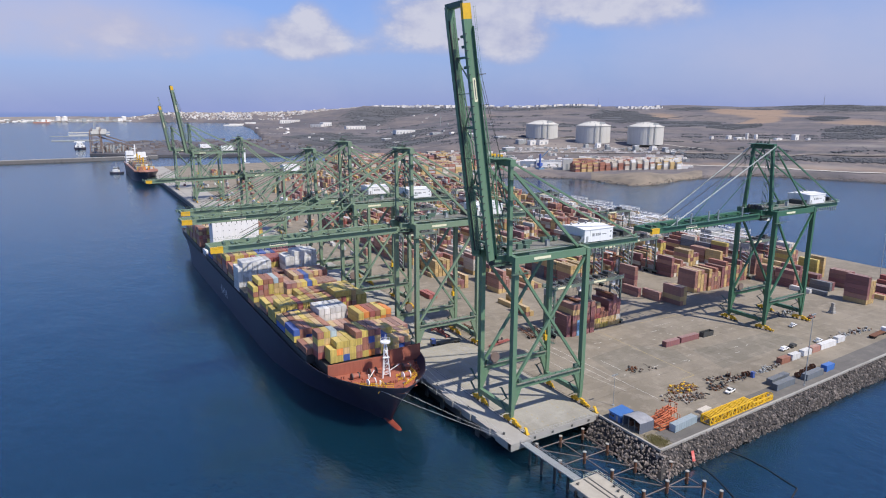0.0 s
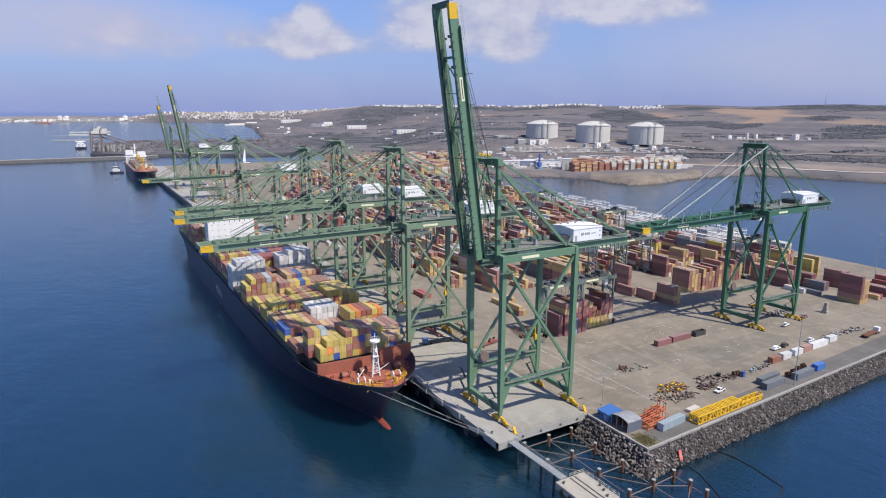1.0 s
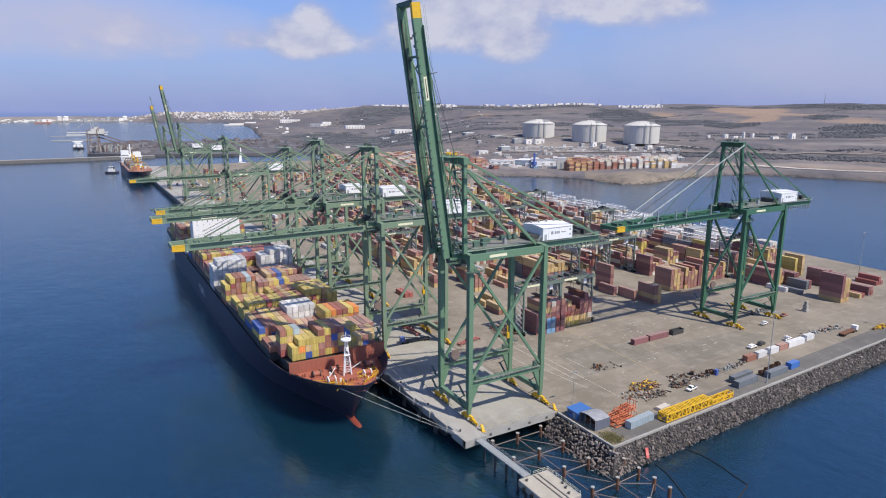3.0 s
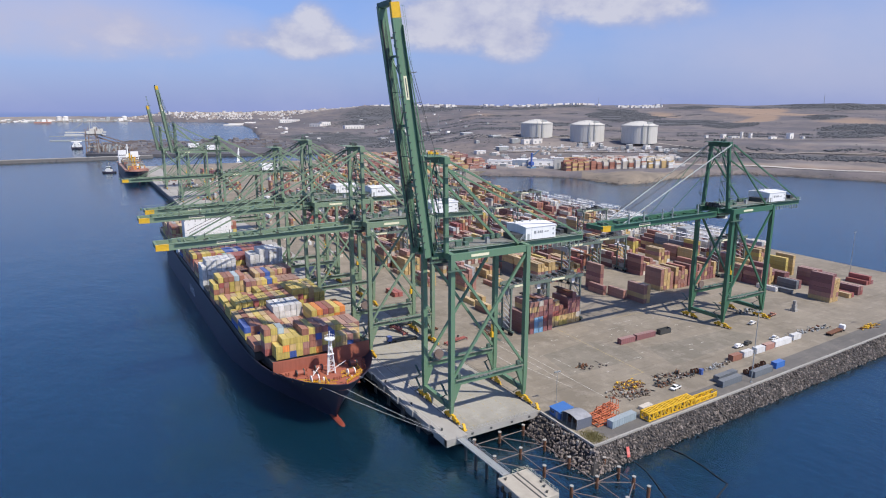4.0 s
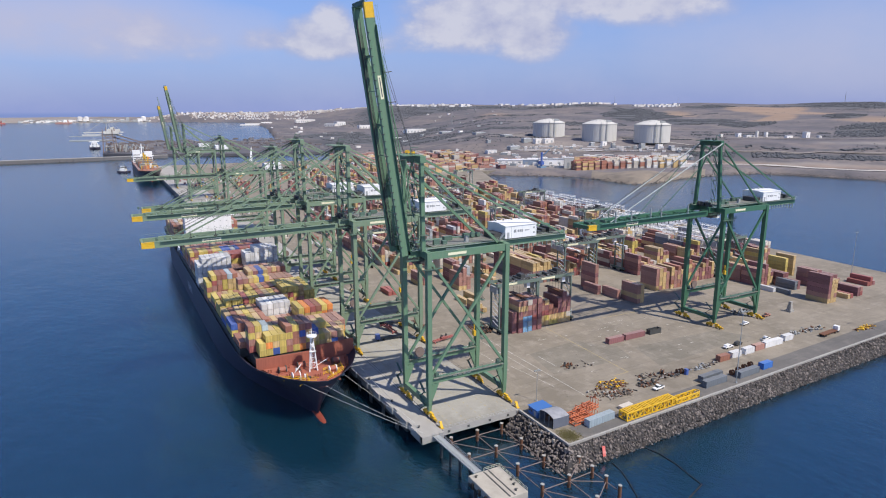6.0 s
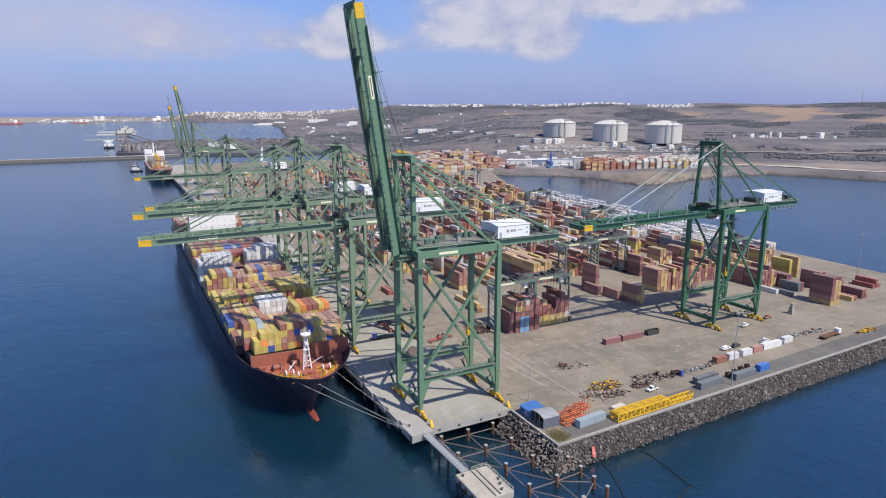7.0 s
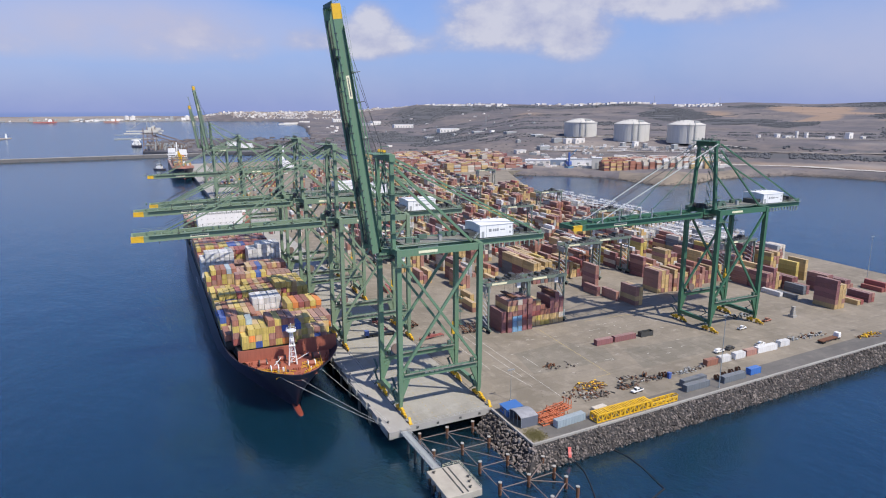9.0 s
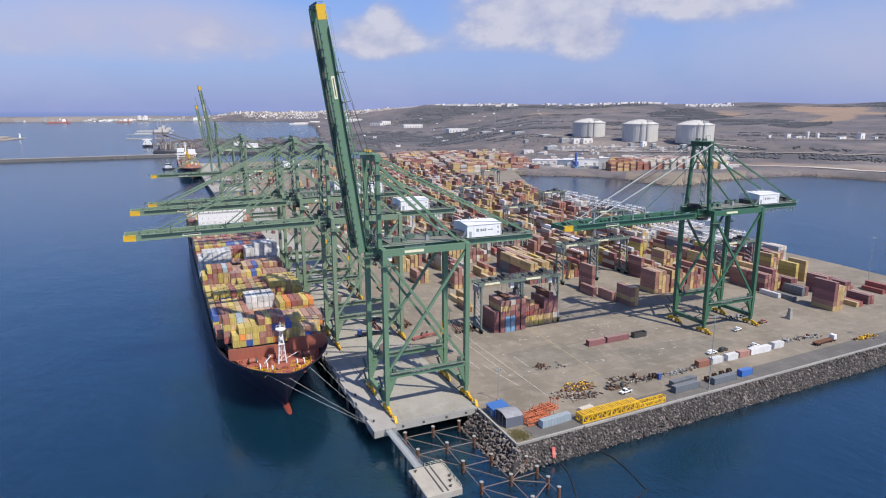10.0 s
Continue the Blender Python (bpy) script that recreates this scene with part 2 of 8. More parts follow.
# container paints: faded tan yellow, oxide browns, some blue, white, grey, orange, green
PAINTS = {}
for key, c in (("tan", (0.395, 0.27, 0.108)), ("brown", (0.232, 0.096, 0.066)), ("red", (0.27, 0.058, 0.045)), ("maroon", (0.145, 0.043, 0.044)), ("rust", (0.235, 0.088, 0.05)),
               ("blue", (0.03, 0.07, 0.24)), ("white", (0.44, 0.44, 0.43)), ("grey", (0.25, 0.27, 0.28)), ("orange", (0.46, 0.155, 0.03)), ("green", (0.06, 0.17, 0.13)),
               ("yellow", (0.345, 0.265, 0.062)), ("pale", (0.40, 0.36, 0.30)), ("sky", (0.10, 0.22, 0.34)), ("faded", (0.22, 0.28, 0.31)), ("slate", (0.085, 0.10, 0.115)), ("bright", (0.025, 0.12, 0.38))):
    g = sum(c) / 3
    fade = {"brown": 0.24, "maroon": 0.24, "tan": 0.08, "red": 0.14, "rust": 0.12}.get(key, 0.02 if key in ("yellow", "orange", "blue", "bright") else 0.13)
    c = tuple({"tan": 1.5, "red": 1.45, "rust": 1.65, "yellow": 1.72, "orange": 1.8, "brown": 1.85, "maroon": 1.9}.get(key, 1.6) * ((1 - fade) * v + fade * g) + 0.015 for v in c)
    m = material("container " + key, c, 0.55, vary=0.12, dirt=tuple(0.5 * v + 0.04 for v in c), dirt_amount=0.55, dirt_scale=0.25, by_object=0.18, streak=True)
    t = m.node_tree
    wv = N(t, "ShaderNodeTexWave", Scale=3.6)
    wv.bands_direction = "Y"
    geo = t.nodes.new("ShaderNodeNewGeometry")
    t.links.new(geo.outputs["Position"], wv.inputs["Vector"])
    bp = N(t, "ShaderNodeBump", Strength=0.3, Distance=0.05)
    t.links.new(wv.outputs[1], bp.inputs["Height"])
    t.links.new(bp.outputs[0], t.nodes["Principled BSDF"].inputs["Normal"])
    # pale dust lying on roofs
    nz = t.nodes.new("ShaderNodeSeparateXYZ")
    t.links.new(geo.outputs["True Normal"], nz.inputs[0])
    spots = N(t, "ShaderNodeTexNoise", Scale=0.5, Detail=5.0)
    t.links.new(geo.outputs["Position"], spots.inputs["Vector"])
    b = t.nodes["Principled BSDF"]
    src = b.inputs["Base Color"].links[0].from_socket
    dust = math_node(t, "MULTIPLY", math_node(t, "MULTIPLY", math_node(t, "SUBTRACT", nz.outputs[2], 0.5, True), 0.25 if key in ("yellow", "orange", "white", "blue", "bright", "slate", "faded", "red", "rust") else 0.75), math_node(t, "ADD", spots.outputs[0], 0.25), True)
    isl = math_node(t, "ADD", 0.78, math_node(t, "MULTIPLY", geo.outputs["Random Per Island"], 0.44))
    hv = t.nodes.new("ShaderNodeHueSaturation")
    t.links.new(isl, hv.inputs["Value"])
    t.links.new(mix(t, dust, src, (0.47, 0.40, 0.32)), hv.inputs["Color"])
    # door ends: dark stripes in the colour for lock rods and shade in slots
    rods = N(t, "ShaderNodeTexWave", Scale=0.2473)
    rods.bands_direction = "X"
    t.links.new(geo.outputs["Position"], rods.inputs["Vector"])
    ends = math_node(t, "MULTIPLY", math_node(t, "GREATER_THAN", math_node(t, "ABSOLUTE", nz.outputs[1]), 0.6), math_node(t, "MULTIPLY", math_node(t, "SUBTRACT", rods.outputs[1], 0.8, True), 0.9 if key == "white" else 1.5, True))
    t.links.new(mix(t, ends, hv.outputs[0], tuple(0.35 * v for v in c)), b.inputs["Base Color"])
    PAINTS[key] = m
YARD_MIX = ["tan"] * 11 + ["brown"] * 10 + ["red"] * 1 + ["maroon"] * 7 + ["rust"] * 2 + ["yellow"] * 1 + ["pale"] * 7 + ["white"] * 2 + ["slate", "grey"]
SHIP_MIX = ["yellow"] * 6 + ["tan"] * 4 + ["rust"] * 5 + ["brown"] * 4 + ["red"] * 2 + ["blue"] * 2 + ["grey", "maroon", "orange"]


def water_material():
    m = bpy.data.materials.new("harbour water")
    m.use_nodes = True
    t = m.node_tree
    b = t.nodes["Principled BSDF"]
    geo = t.nodes.new("ShaderNodeNewGeometry")
    big = N(t, "ShaderNodeTexNoise", Scale=0.008, Detail=3.0)
    t.links.new(geo.outputs["Position"], big.inputs["Vector"])
    col = mix(t, big.outputs[0], (0.003, 0.0195, 0.0355), (0.0043, 0.025, 0.0455))
    t.links.new(col, b.inputs["Base Color"])
    b.inputs["Roughness"].default_value = 0.17
    # light that enters the water spreads widely below the surface before it leaves
    b.subsurface_method = "BURLEY"
    b.inputs["Subsurface Weight"].default_value = 1.0
    b.inputs["Subsurface Radius"].default_value = (0.6, 1.0, 1.0)
    b.inputs["Subsurface Scale"].default_value = 14.0
    b.inputs["IOR"].default_value = 2.32
    b.inputs["Specular Tint"].default_value = (0.62, 0.86, 1.0, 1)
    mp = t.nodes.new("ShaderNodeMapping")
    mp.inputs["Scale"].default_value = (1.0, 0.55, 1.0)
    mp.inputs["Rotation"].default_value = (0, 0, 0.6)
    t.links.new(geo.outputs["Position"], mp.inputs[0])
    w1 = N(t, "ShaderNodeTexNoise", Scale=0.35, Detail=5.0, Roughness=0.6)
    w2 = N(t, "ShaderNodeTexNoise", Scale=0.05, Detail=3.0)
    for w in (w1, w2):
        t.links.new(mp.outputs[0], w.inputs["Vector"])
    h = math_node(t, "ADD", w1.outputs[0], math_node(t, "MULTIPLY", w2.outputs[0], 2.0))
    bp = N(t, "ShaderNodeBump", Strength=0.21, Distance=0.9)
    t.links.new(h, bp.inputs["Height"])
    t.links.new(bp.outputs[0], b.inputs["Normal"])
    return m


WATER = water_material()


def land_material():
    """Dry scrub and bare earth, greyed and blued for distance haze; the ground cover (wood, dry grass, pale earth)
    comes from the plan, broken up by noise.
    """
    m = bpy.data.materials.new("haze-greyed scrubland")
    m.use_nodes = True
    t = m.node_tree
    b = t.nodes["Principled BSDF"]
    b.inputs["Roughness"].default_value = 0.95
    geo = t.nodes.new("ShaderNodeNewGeometry")
    attr = t.nodes.new("ShaderNodeAttribute")
    attr.attribute_name = "cover"
    rgb = t.nodes.new("ShaderNodeSeparateColor")
    t.links.new(attr.outputs["Color"], rgb.inputs[0])

    def field(scale, detail, rough, squeeze=(1, 1, 1)):
        mp = t.nodes.new("ShaderNodeMapping")
        mp.inputs["Scale"].default_value = squeeze
        mp.inputs["Rotation"].default_value = (0, 0, radians(48))
        t.links.new(geo.outputs["Position"], mp.inputs[0])
        n = N(t, "ShaderNodeTexNoise", Scale=scale, Detail=detail, Roughness=rough)
        t.links.new(mp.outputs[0], n.inputs["Vector"])
        return n.outputs[0]

    def band(out, a, c):
        r = t.nodes.new("ShaderNodeMapRange")
        r.inputs[1].default_value, r.inputs[2].default_value = a, c
        t.links.new(out, r.inputs[0])
        return r.outputs[0]
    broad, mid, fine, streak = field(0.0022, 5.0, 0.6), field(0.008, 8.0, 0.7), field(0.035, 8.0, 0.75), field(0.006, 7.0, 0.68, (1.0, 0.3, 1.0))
    # tones from here on carry distance haze in the colour itself
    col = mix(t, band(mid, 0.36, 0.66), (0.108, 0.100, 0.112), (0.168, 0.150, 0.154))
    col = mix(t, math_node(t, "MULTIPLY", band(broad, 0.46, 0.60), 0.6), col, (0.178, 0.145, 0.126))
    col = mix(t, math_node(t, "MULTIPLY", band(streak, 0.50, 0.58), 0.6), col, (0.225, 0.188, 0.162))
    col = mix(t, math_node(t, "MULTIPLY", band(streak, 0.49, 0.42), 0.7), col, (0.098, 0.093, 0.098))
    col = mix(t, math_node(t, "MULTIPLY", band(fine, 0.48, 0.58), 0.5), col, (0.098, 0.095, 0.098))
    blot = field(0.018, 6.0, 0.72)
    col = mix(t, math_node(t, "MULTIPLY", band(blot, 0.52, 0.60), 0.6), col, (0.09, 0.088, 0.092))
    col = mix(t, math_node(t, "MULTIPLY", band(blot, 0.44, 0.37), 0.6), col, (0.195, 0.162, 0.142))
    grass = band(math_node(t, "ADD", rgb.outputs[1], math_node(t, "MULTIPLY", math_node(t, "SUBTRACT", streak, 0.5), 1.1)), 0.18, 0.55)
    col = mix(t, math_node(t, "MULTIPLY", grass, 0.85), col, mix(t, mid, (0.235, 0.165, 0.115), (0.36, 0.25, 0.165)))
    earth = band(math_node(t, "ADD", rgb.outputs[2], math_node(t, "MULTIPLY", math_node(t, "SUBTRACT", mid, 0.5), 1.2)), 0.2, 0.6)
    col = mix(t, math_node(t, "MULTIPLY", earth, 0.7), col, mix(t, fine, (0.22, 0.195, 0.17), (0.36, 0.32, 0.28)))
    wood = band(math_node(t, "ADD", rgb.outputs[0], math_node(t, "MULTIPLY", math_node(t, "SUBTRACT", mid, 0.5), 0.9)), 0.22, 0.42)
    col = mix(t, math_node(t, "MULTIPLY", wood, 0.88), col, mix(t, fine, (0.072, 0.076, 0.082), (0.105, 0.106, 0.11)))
    t.links.new(col, b.inputs["Base Color"])
    return m


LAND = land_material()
SAND = material("sand and gravel shore", (0.235, 0.195, 0.15), 0.95, vary=0.4, scale=0.03, dirt=(0.10, 0.09, 0.078), dirt_amount=0.9, dirt_scale=0.045)
COAL = material("dark stockyard ground", (0.088, 0.086, 0.095), 0.95, vary=0.3, dirt=(0.15, 0.135, 0.13), dirt_amount=0.8, dirt_scale=0.012)
TOWN = material("whitewashed walls", (0.78, 0.76, 0.72), 0.8, vary=0.2, by_object=0.1, dirt=(0.45, 0.38, 0.33), dirt_amount=0.6, dirt_scale=0.01)
ROOF = material("terracotta roofs", (0.42, 0.22, 0.15), 0.9)
# foliage paled and blued: distance haze put into the colour
WOOD_FAR = material("haze-paled pine foliage", (0.096, 0.1, 0.108), 0.95, vary=0.3, scale=0.05)
TANK_M = material("tank concrete", (0.56, 0.545, 0.50), 0.8, vary=0.06, dirt=(0.38, 0.36, 0.33), dirt_amount=0.4, dirt_scale=0.05, streak=True)


# ---- mesh helpers ----
def bx(bm, x0, x1, y0, y1, z0, z1):
    v = [bm.verts.new(p) for p in ((x0, y0, z0), (x1, y0, z0), (x1, y1, z0), (x0, y1, z0), (x0, y0, z1), (x1, y0, z1), (x1, y1, z1), (x0, y1, z1))]
    for f in ((3, 2, 1, 0), (4, 5, 6, 7), (0, 1, 5, 4), (1, 2, 6, 5), (2, 3, 7, 6), (3, 0, 4, 7)):
        bm.faces.new([v[i] for i in f])
    return v


def beam(bm, p, q, w, h=None, w2=None, h2=None):
    """A box girder from p to q, w wide across and h deep, tapering to w2, h2."""
    p, q = Vector(p), Vector(q)
    h = w if h is None else h
    w2, h2 = w if w2 is None else w2, h if h2 is None else h2
    d = (q - p).normalized()
    up = Vector((0, 0, 1)) if abs(d.z) < 0.95 else Vector((1, 0, 0))
    s = d.cross(up).normalized()
    u = s.cross(d)
    v = []
    for c, a, b in ((p, w, h), (q, w2, h2)):
        v += [bm.verts.new(c + s * i * a / 2 + u * j * b / 2) for i, j in ((-1, -1), (1, -1), (1, 1), (-1, 1))]
    for f in ((0, 1, 2, 3), (7, 6, 5, 4), (0, 4, 5, 1), (1, 5, 6, 2), (2, 6, 7, 3), (3, 7, 4, 0)):
        bm.faces.new([v[i] for i in f])


def rod(bm, p, q, r, n=6, r2=None):
    p, q = Vector(p), Vector(q)
    r2 = r if r2 is None else r2
    d = (q - p).normalized()
    s = d.orthogonal().normalized()
    u = d.cross(s)
    a = [bm.verts.new(p + (s * math.cos(i * math.tau / n) + u * math.sin(i * math.tau / n)) * r) for i in range(n)]
    b = [bm.verts.new(q + (s * math.cos(i * math.tau / n) + u * math.sin(i * math.tau / n)) * r2) for i in range(n)]
    for i in range(n):
        bm.faces.new((a[i], a[(i + 1) % n], b[(i + 1) % n], b[i]))
    bm.faces.new(a[::-1])
    bm.faces.new(b)


def prism(bm, poly, z0, z1):
    """A straight-sided slab over a plan polygon."""
    if sum(a[0] * b[1] - b[0] * a[1] for a, b in zip(poly, poly[1:] + poly[:1])) < 0:
        poly = poly[::-1]
    lo = [bm.verts.new((x, y, z0)) for x, y in poly]
    hi = [bm.verts.new((x, y, z1)) for x, y in poly]
    n = len(poly)
    bm.faces.new(hi)
    bm.faces.new(lo[::-1])
    for i in range(n):
        bm.faces.new((lo[i], lo[(i + 1) % n], hi[(i + 1) % n], hi[i]))


def mesh_of(name, bm, mats):
    me = bpy.data.meshes.new(name)
    bmesh.ops.recalc_face_normals(bm, faces=bm.faces)
    bm.to_mesh(me)
    bm.free()
    for m in (mats if isinstance(mats, (list, tuple)) else (mats,)):
        me.materials.append(m)
    return me


def part(name, bm, mat, parent, label="", bevel=0.0):
    if bevel:
        bmesh.ops.bevel(bm, geom=bm.edges[:], offset=bevel, segments=1, affect="EDGES")
    ob = new(name, mesh_of(name, bm, mat))
    ob.parent = parent
    return tagged(ob, label) if label else ob


def thing(name, label, category, m=None, group="", kind=""):
    ob = new(name)
    if m is not None:
        ob.matrix_basis = m
    return tagged(ob, label, category, group, kind)


def solid(name, bm, mat, label, category, m=None, group="", kind=""):
    ob = new(name, mesh_of(name, bm, mat))
    if m is not None:
        ob.matrix_basis = m
    return tagged(ob, label, category, group, kind)


def B():
    return bmesh.new()


WATER_Z = -7.0
SEA = [(1500, WATER_Z), (2500, 2), (3500, 17), (4850, 44)]     # the far sea is drawn in: it lifts gently to the horizon
EYE_XY = (-99.0, -172.0)


def polar(bearing, r):
    return EYE_XY[0] + r * math.sin(radians(bearing)), EYE_XY[1] + r * math.cos(radians(bearing))


def interp(table, v):
    if v <= table[0][0]:
        return table[0][1]
    for (a, p), (b, q) in zip(table, table[1:]):
        if v <= b:
            return p + (q - p) * (v - a) / (b - a)
    return table[-1][1]


# ---- water, land and distance ----
def build_water():
    bm = B()
    rings = [0, 200, 500, 900, 1400, 1900, 2500, 3200, 4000, 4850]
    heights = SEA
    n = 96
    prev = None
    for r in rings:
        z = interp(heights, r)
        if r == 0:
            cur = [bm.verts.new((*EYE_XY, z))]
        else:
            cur = [bm.verts.new((EYE_XY[0] + r * math.sin(i * math.tau / n), EYE_XY[1] + r * math.cos(i * math.tau / n), z)) for i in range(n)]
        if prev:
            for i in range(n):
                j = (i + 1) % n
                if len(prev) == 1:
                    bm.faces.new((prev[0], cur[j], cur[i]))
                else:
                    bm.faces.new((prev[i], prev[j], cur[j], cur[i]))
        prev = cur
    ob = solid("water", bm, WATER, "deep blue harbour water with small ripples", "water", kind="structure")
    for p in ob.data.polygons:
        p.use_smooth = True


SHORE = [(-14, 4700), (-6, 4560), (2, 4500), (8, 4430), (11, 4300), (12.4, 3950), (13.1, 3500), (13.6, 2900), (14.0, 2450), (15.5, 2300), (19, 1900), (21, 1250), (26, 1150), (33, 1095), (37.5, 1092), (41, 1083), (43.5, 1030), (45.7, 991), (47.8, 1026),
         (50, 1109), (52.7, 1189), (55.2, 1244), (58, 1237), (62, 1221), (65, 1217), (80, 1200)]
RELIEF = [(900, -4), (1030, -1), (1330, 3), (1420, 14), (1510, 33), (1650, 41), (2200, 62), (3000, 92), (3700, 122), (4200, 136), (4800, 139)]
TOWN_RELIEF = [(1500, 0), (2600, 18), (3500, 30), (4300, 38), (4500, 48), (4700, 82), (4850, 100)]
COAST_RELIEF = [(4400, 37), (4560, 44), (4660, 56), (4740, 66), (4800, 68)]


def land_height(bearing, r):
    s = interp(SHORE, bearing)
    a, b, c = interp(RELIEF, r), interp(TOWN_RELIEF, r), interp(COAST_RELIEF, r)
    w = interp([(4, 0), (7, 1)], bearing)
    v = interp([(16, 0), (23, 1)], bearing)
    near = interp([(24, 0), (33, 1)], bearing)
    v = near + (v - near) * interp([(3000, 0), (4000, 1)], r)
    z = c * (1 - w) + (b * (1 - v) + a * v) * w
    x, y = polar(bearing, r)
    k = max(0, min(1, (r - 1300) / 1500))
    z += k * (14 + 8 * v) * noise.noise((x * 0.0021, y * 0.0021, 0.3)) + k * 3 * noise.noise((x * 0.009, y * 0.009, 1.3))
    z += 8 * math.exp(-((bearing - 46.6) / 2.4) ** 2 - ((r - 1075) / 45) ** 2) + 1.2 * noise.noise((x * 0.03, y * 0.03, 2.0)) * (r < 1500)
    edge = (r - s) / (60 if r > 1500 else 26)
    if edge < 0:
        return max(-30, interp(SEA, r) - 6 + edge * 4)
    sea = interp(SEA, r)
    return max(sea + 1.5 * min(1, edge), z) if edge > 1 else sea - 3 + (max(sea + 1.5, z) - sea + 3) * edge


# ground cover over the plan: bearing, range, half widths, weight
# woods, plus patches that stand for dark stockyard ground behind the dock
DARK_COVER = [(50.5, 2330, 3.4, 250, 1.3), (54.2, 2120, 2.6, 150, 1.3), (45.4, 2850, 3.2, 620, 1.2), (51, 3800, 2.2, 500, 0.8), (62, 3700, 6, 520, 0.9), (60, 2600, 1.6, 230, 1.0), (63.6, 1960, 3.2, 250, 1.3), (21, 3450, 3.2, 520, 0.3),
         (19.4, 2380, 4.0, 300, 1.0), (30, 3950, 8, 260, 0.8), (38, 3800, 7, 330, 0.9), (34, 1900, 5, 70, 0.7), (40, 2150, 5, 120, 0.7), (28, 2300, 5, 90, 0.6), (56, 3750, 3, 250, 0.4), (68, 2600, 4, 700, 1.0), (22.5, 2120, 7, 300, 0.7), (27, 1850, 5, 200, 0.6), (26, 3720, 7, 460, 0.75), (23.5, 3350, 4, 300, 0.6)]
GRASS = [(55.5, 3150, 3.2, 560, 1.2), (58, 2950, 3.0, 330, 0.9), (55.6, 2500, 1.7, 420, 0.9), (53.5, 3500, 2.2, 380, 0.9), (62, 2400, 3.0, 300, 0.5), (48.6, 3000, 1.6, 300, 0.5), (57, 1330, 12, 45, 0.5), (33, 2900, 3, 260, 0.35)]
EARTH = [(-4, 4700, 12, 330, 0.7), (41, 1470, 6.5, 80, 0.42), (56, 1690, 5, 60, 0.8), (38, 1230, 6, 110, 0.6), (60, 1345, 10, 34, 0.5), (27, 2350, 3, 120, 0.6), (36, 1620, 8, 40, 0.6), (24, 2000, 5, 60, 0.6), (62, 1560, 7, 50, 0.5), (30, 1750, 6, 60, 0.5)]


HEDGES = [(1475, 16, 48, 70), (1590, 26, 30, 52), (1650, 30, 22, 45), (1760, 36, 50, 63), (1850, 40, 34, 60), (2050, 50, 24, 46), (2250, 60, 20, 42), (2600, 70, 17, 36), (2900, 80, 24, 52)]


def cover(bearing, r):
    out = []
    x, y = polar(bearing, r)
    bearing, r, keep = bearing + 1.5 * noise.noise((x * 0.0016, y * 0.0016, 6.1)) + 0.5 * noise.noise((x * 0.007, y * 0.007, 1.7)), r + 190 * (r > 1700) * noise.noise((x * 0.0021, y * 0.0021, 8.4)), (bearing, r)
    for patches in (DARK_COVER, GRASS, EARTH):
        v = 0.0
        for b0, r0, db, dr, w in patches:
            d = ((bearing - b0) / db) ** 2 + ((r - r0) / dr) ** 2
            if d < 1:
                v = max(v, w * (1 - d))
        out.append(min(1, v))
    bearing, r = keep
    for r0, half, b0, b1 in HEDGES:
        if b0 < bearing < b1:
            rr = r0 + 26 * noise.noise((bearing * 0.35, r0 * 0.1, 0.7))
            out[0] = max(out[0], 0.75 * max(0, 1 - abs(r - rr) / half) * max(0, 0.6 + noise.noise((bearing * 1.3, r0, 2.2))))
    if 1392 < r < 1442 and bearing > 49.5:              # shelter belt along the shore road
        out[0] = max(out[0], 1 - abs(r - 1417) / 30)
    return out


def build_land():
    bm = B()
    layer = bm.verts.layers.float_color.new("cover")
    bearings = [-14 + 0.25 * i for i in range(378)]
    ranges = [880 + 11 * i for i in range(60)] + [1540 + 32 * i for i in range(104)]
    grid = []
    for b in bearings:
        row = []
        for r in ranges:
            v = bm.verts.new((*polar(b, r), land_height(b, r)))
            v[layer] = (*cover(b, r), 1.0)
            row.append(v)
        grid.append(row)
    for i in range(len(bearings) - 1):
        for j in range(len(ranges) - 1):
            f = bm.faces.new((grid[i][j], grid[i + 1][j], grid[i + 1][j + 1], grid[i][j + 1]))
            b, r = bearings[i], ranges[j]
            off = r - interp(SHORE, b)
            f.material_index = 1 if 42 < b < 51.5 and off < 95 - 9 * abs(b - 46.8) + 34 * noise.noise((b * 0.9, r * 0.013, 0)) else 0
            f.smooth = True
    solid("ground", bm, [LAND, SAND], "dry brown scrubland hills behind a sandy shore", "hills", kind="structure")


build_water()
build_land()


# ---- quay and yard ----
def south(x):
    return -38 + 0.040 * (x - 31)


def build_yard():
    bm = B()
    prism(bm, [(30.0, -10.0), (30.0, -38), (346, south(346)), (352, 95), (352, 330), (364, 470), (490, 752), (570, 770), (640, 1010), (560, 1120), (240, 1165), (30.0, 1165)], -6.9, 0.0)
    solid("yard_ground", bm, YARD, "stained grey-brown concrete container yard paving", "paving", kind="structure")
    bm = B()
    bx(bm, -7, 30.0, -10, 1165, -2.0, 0.0)
    solid("quay_deck", bm, CONCRETE, "pale concrete quay deck carrying crane rails", "quay", kind="structure")
    # box below the deck, coloured dark in place of the shade there
    bm = B()
    bx(bm, -6.0, 29.5, 6, 1160, -9, -2.0)
    solid("quay_wall", bm, STEEL_DARK, "dark wall whose colour stands for shade under the quay deck", "quay wall", kind="structure")


build_yard()

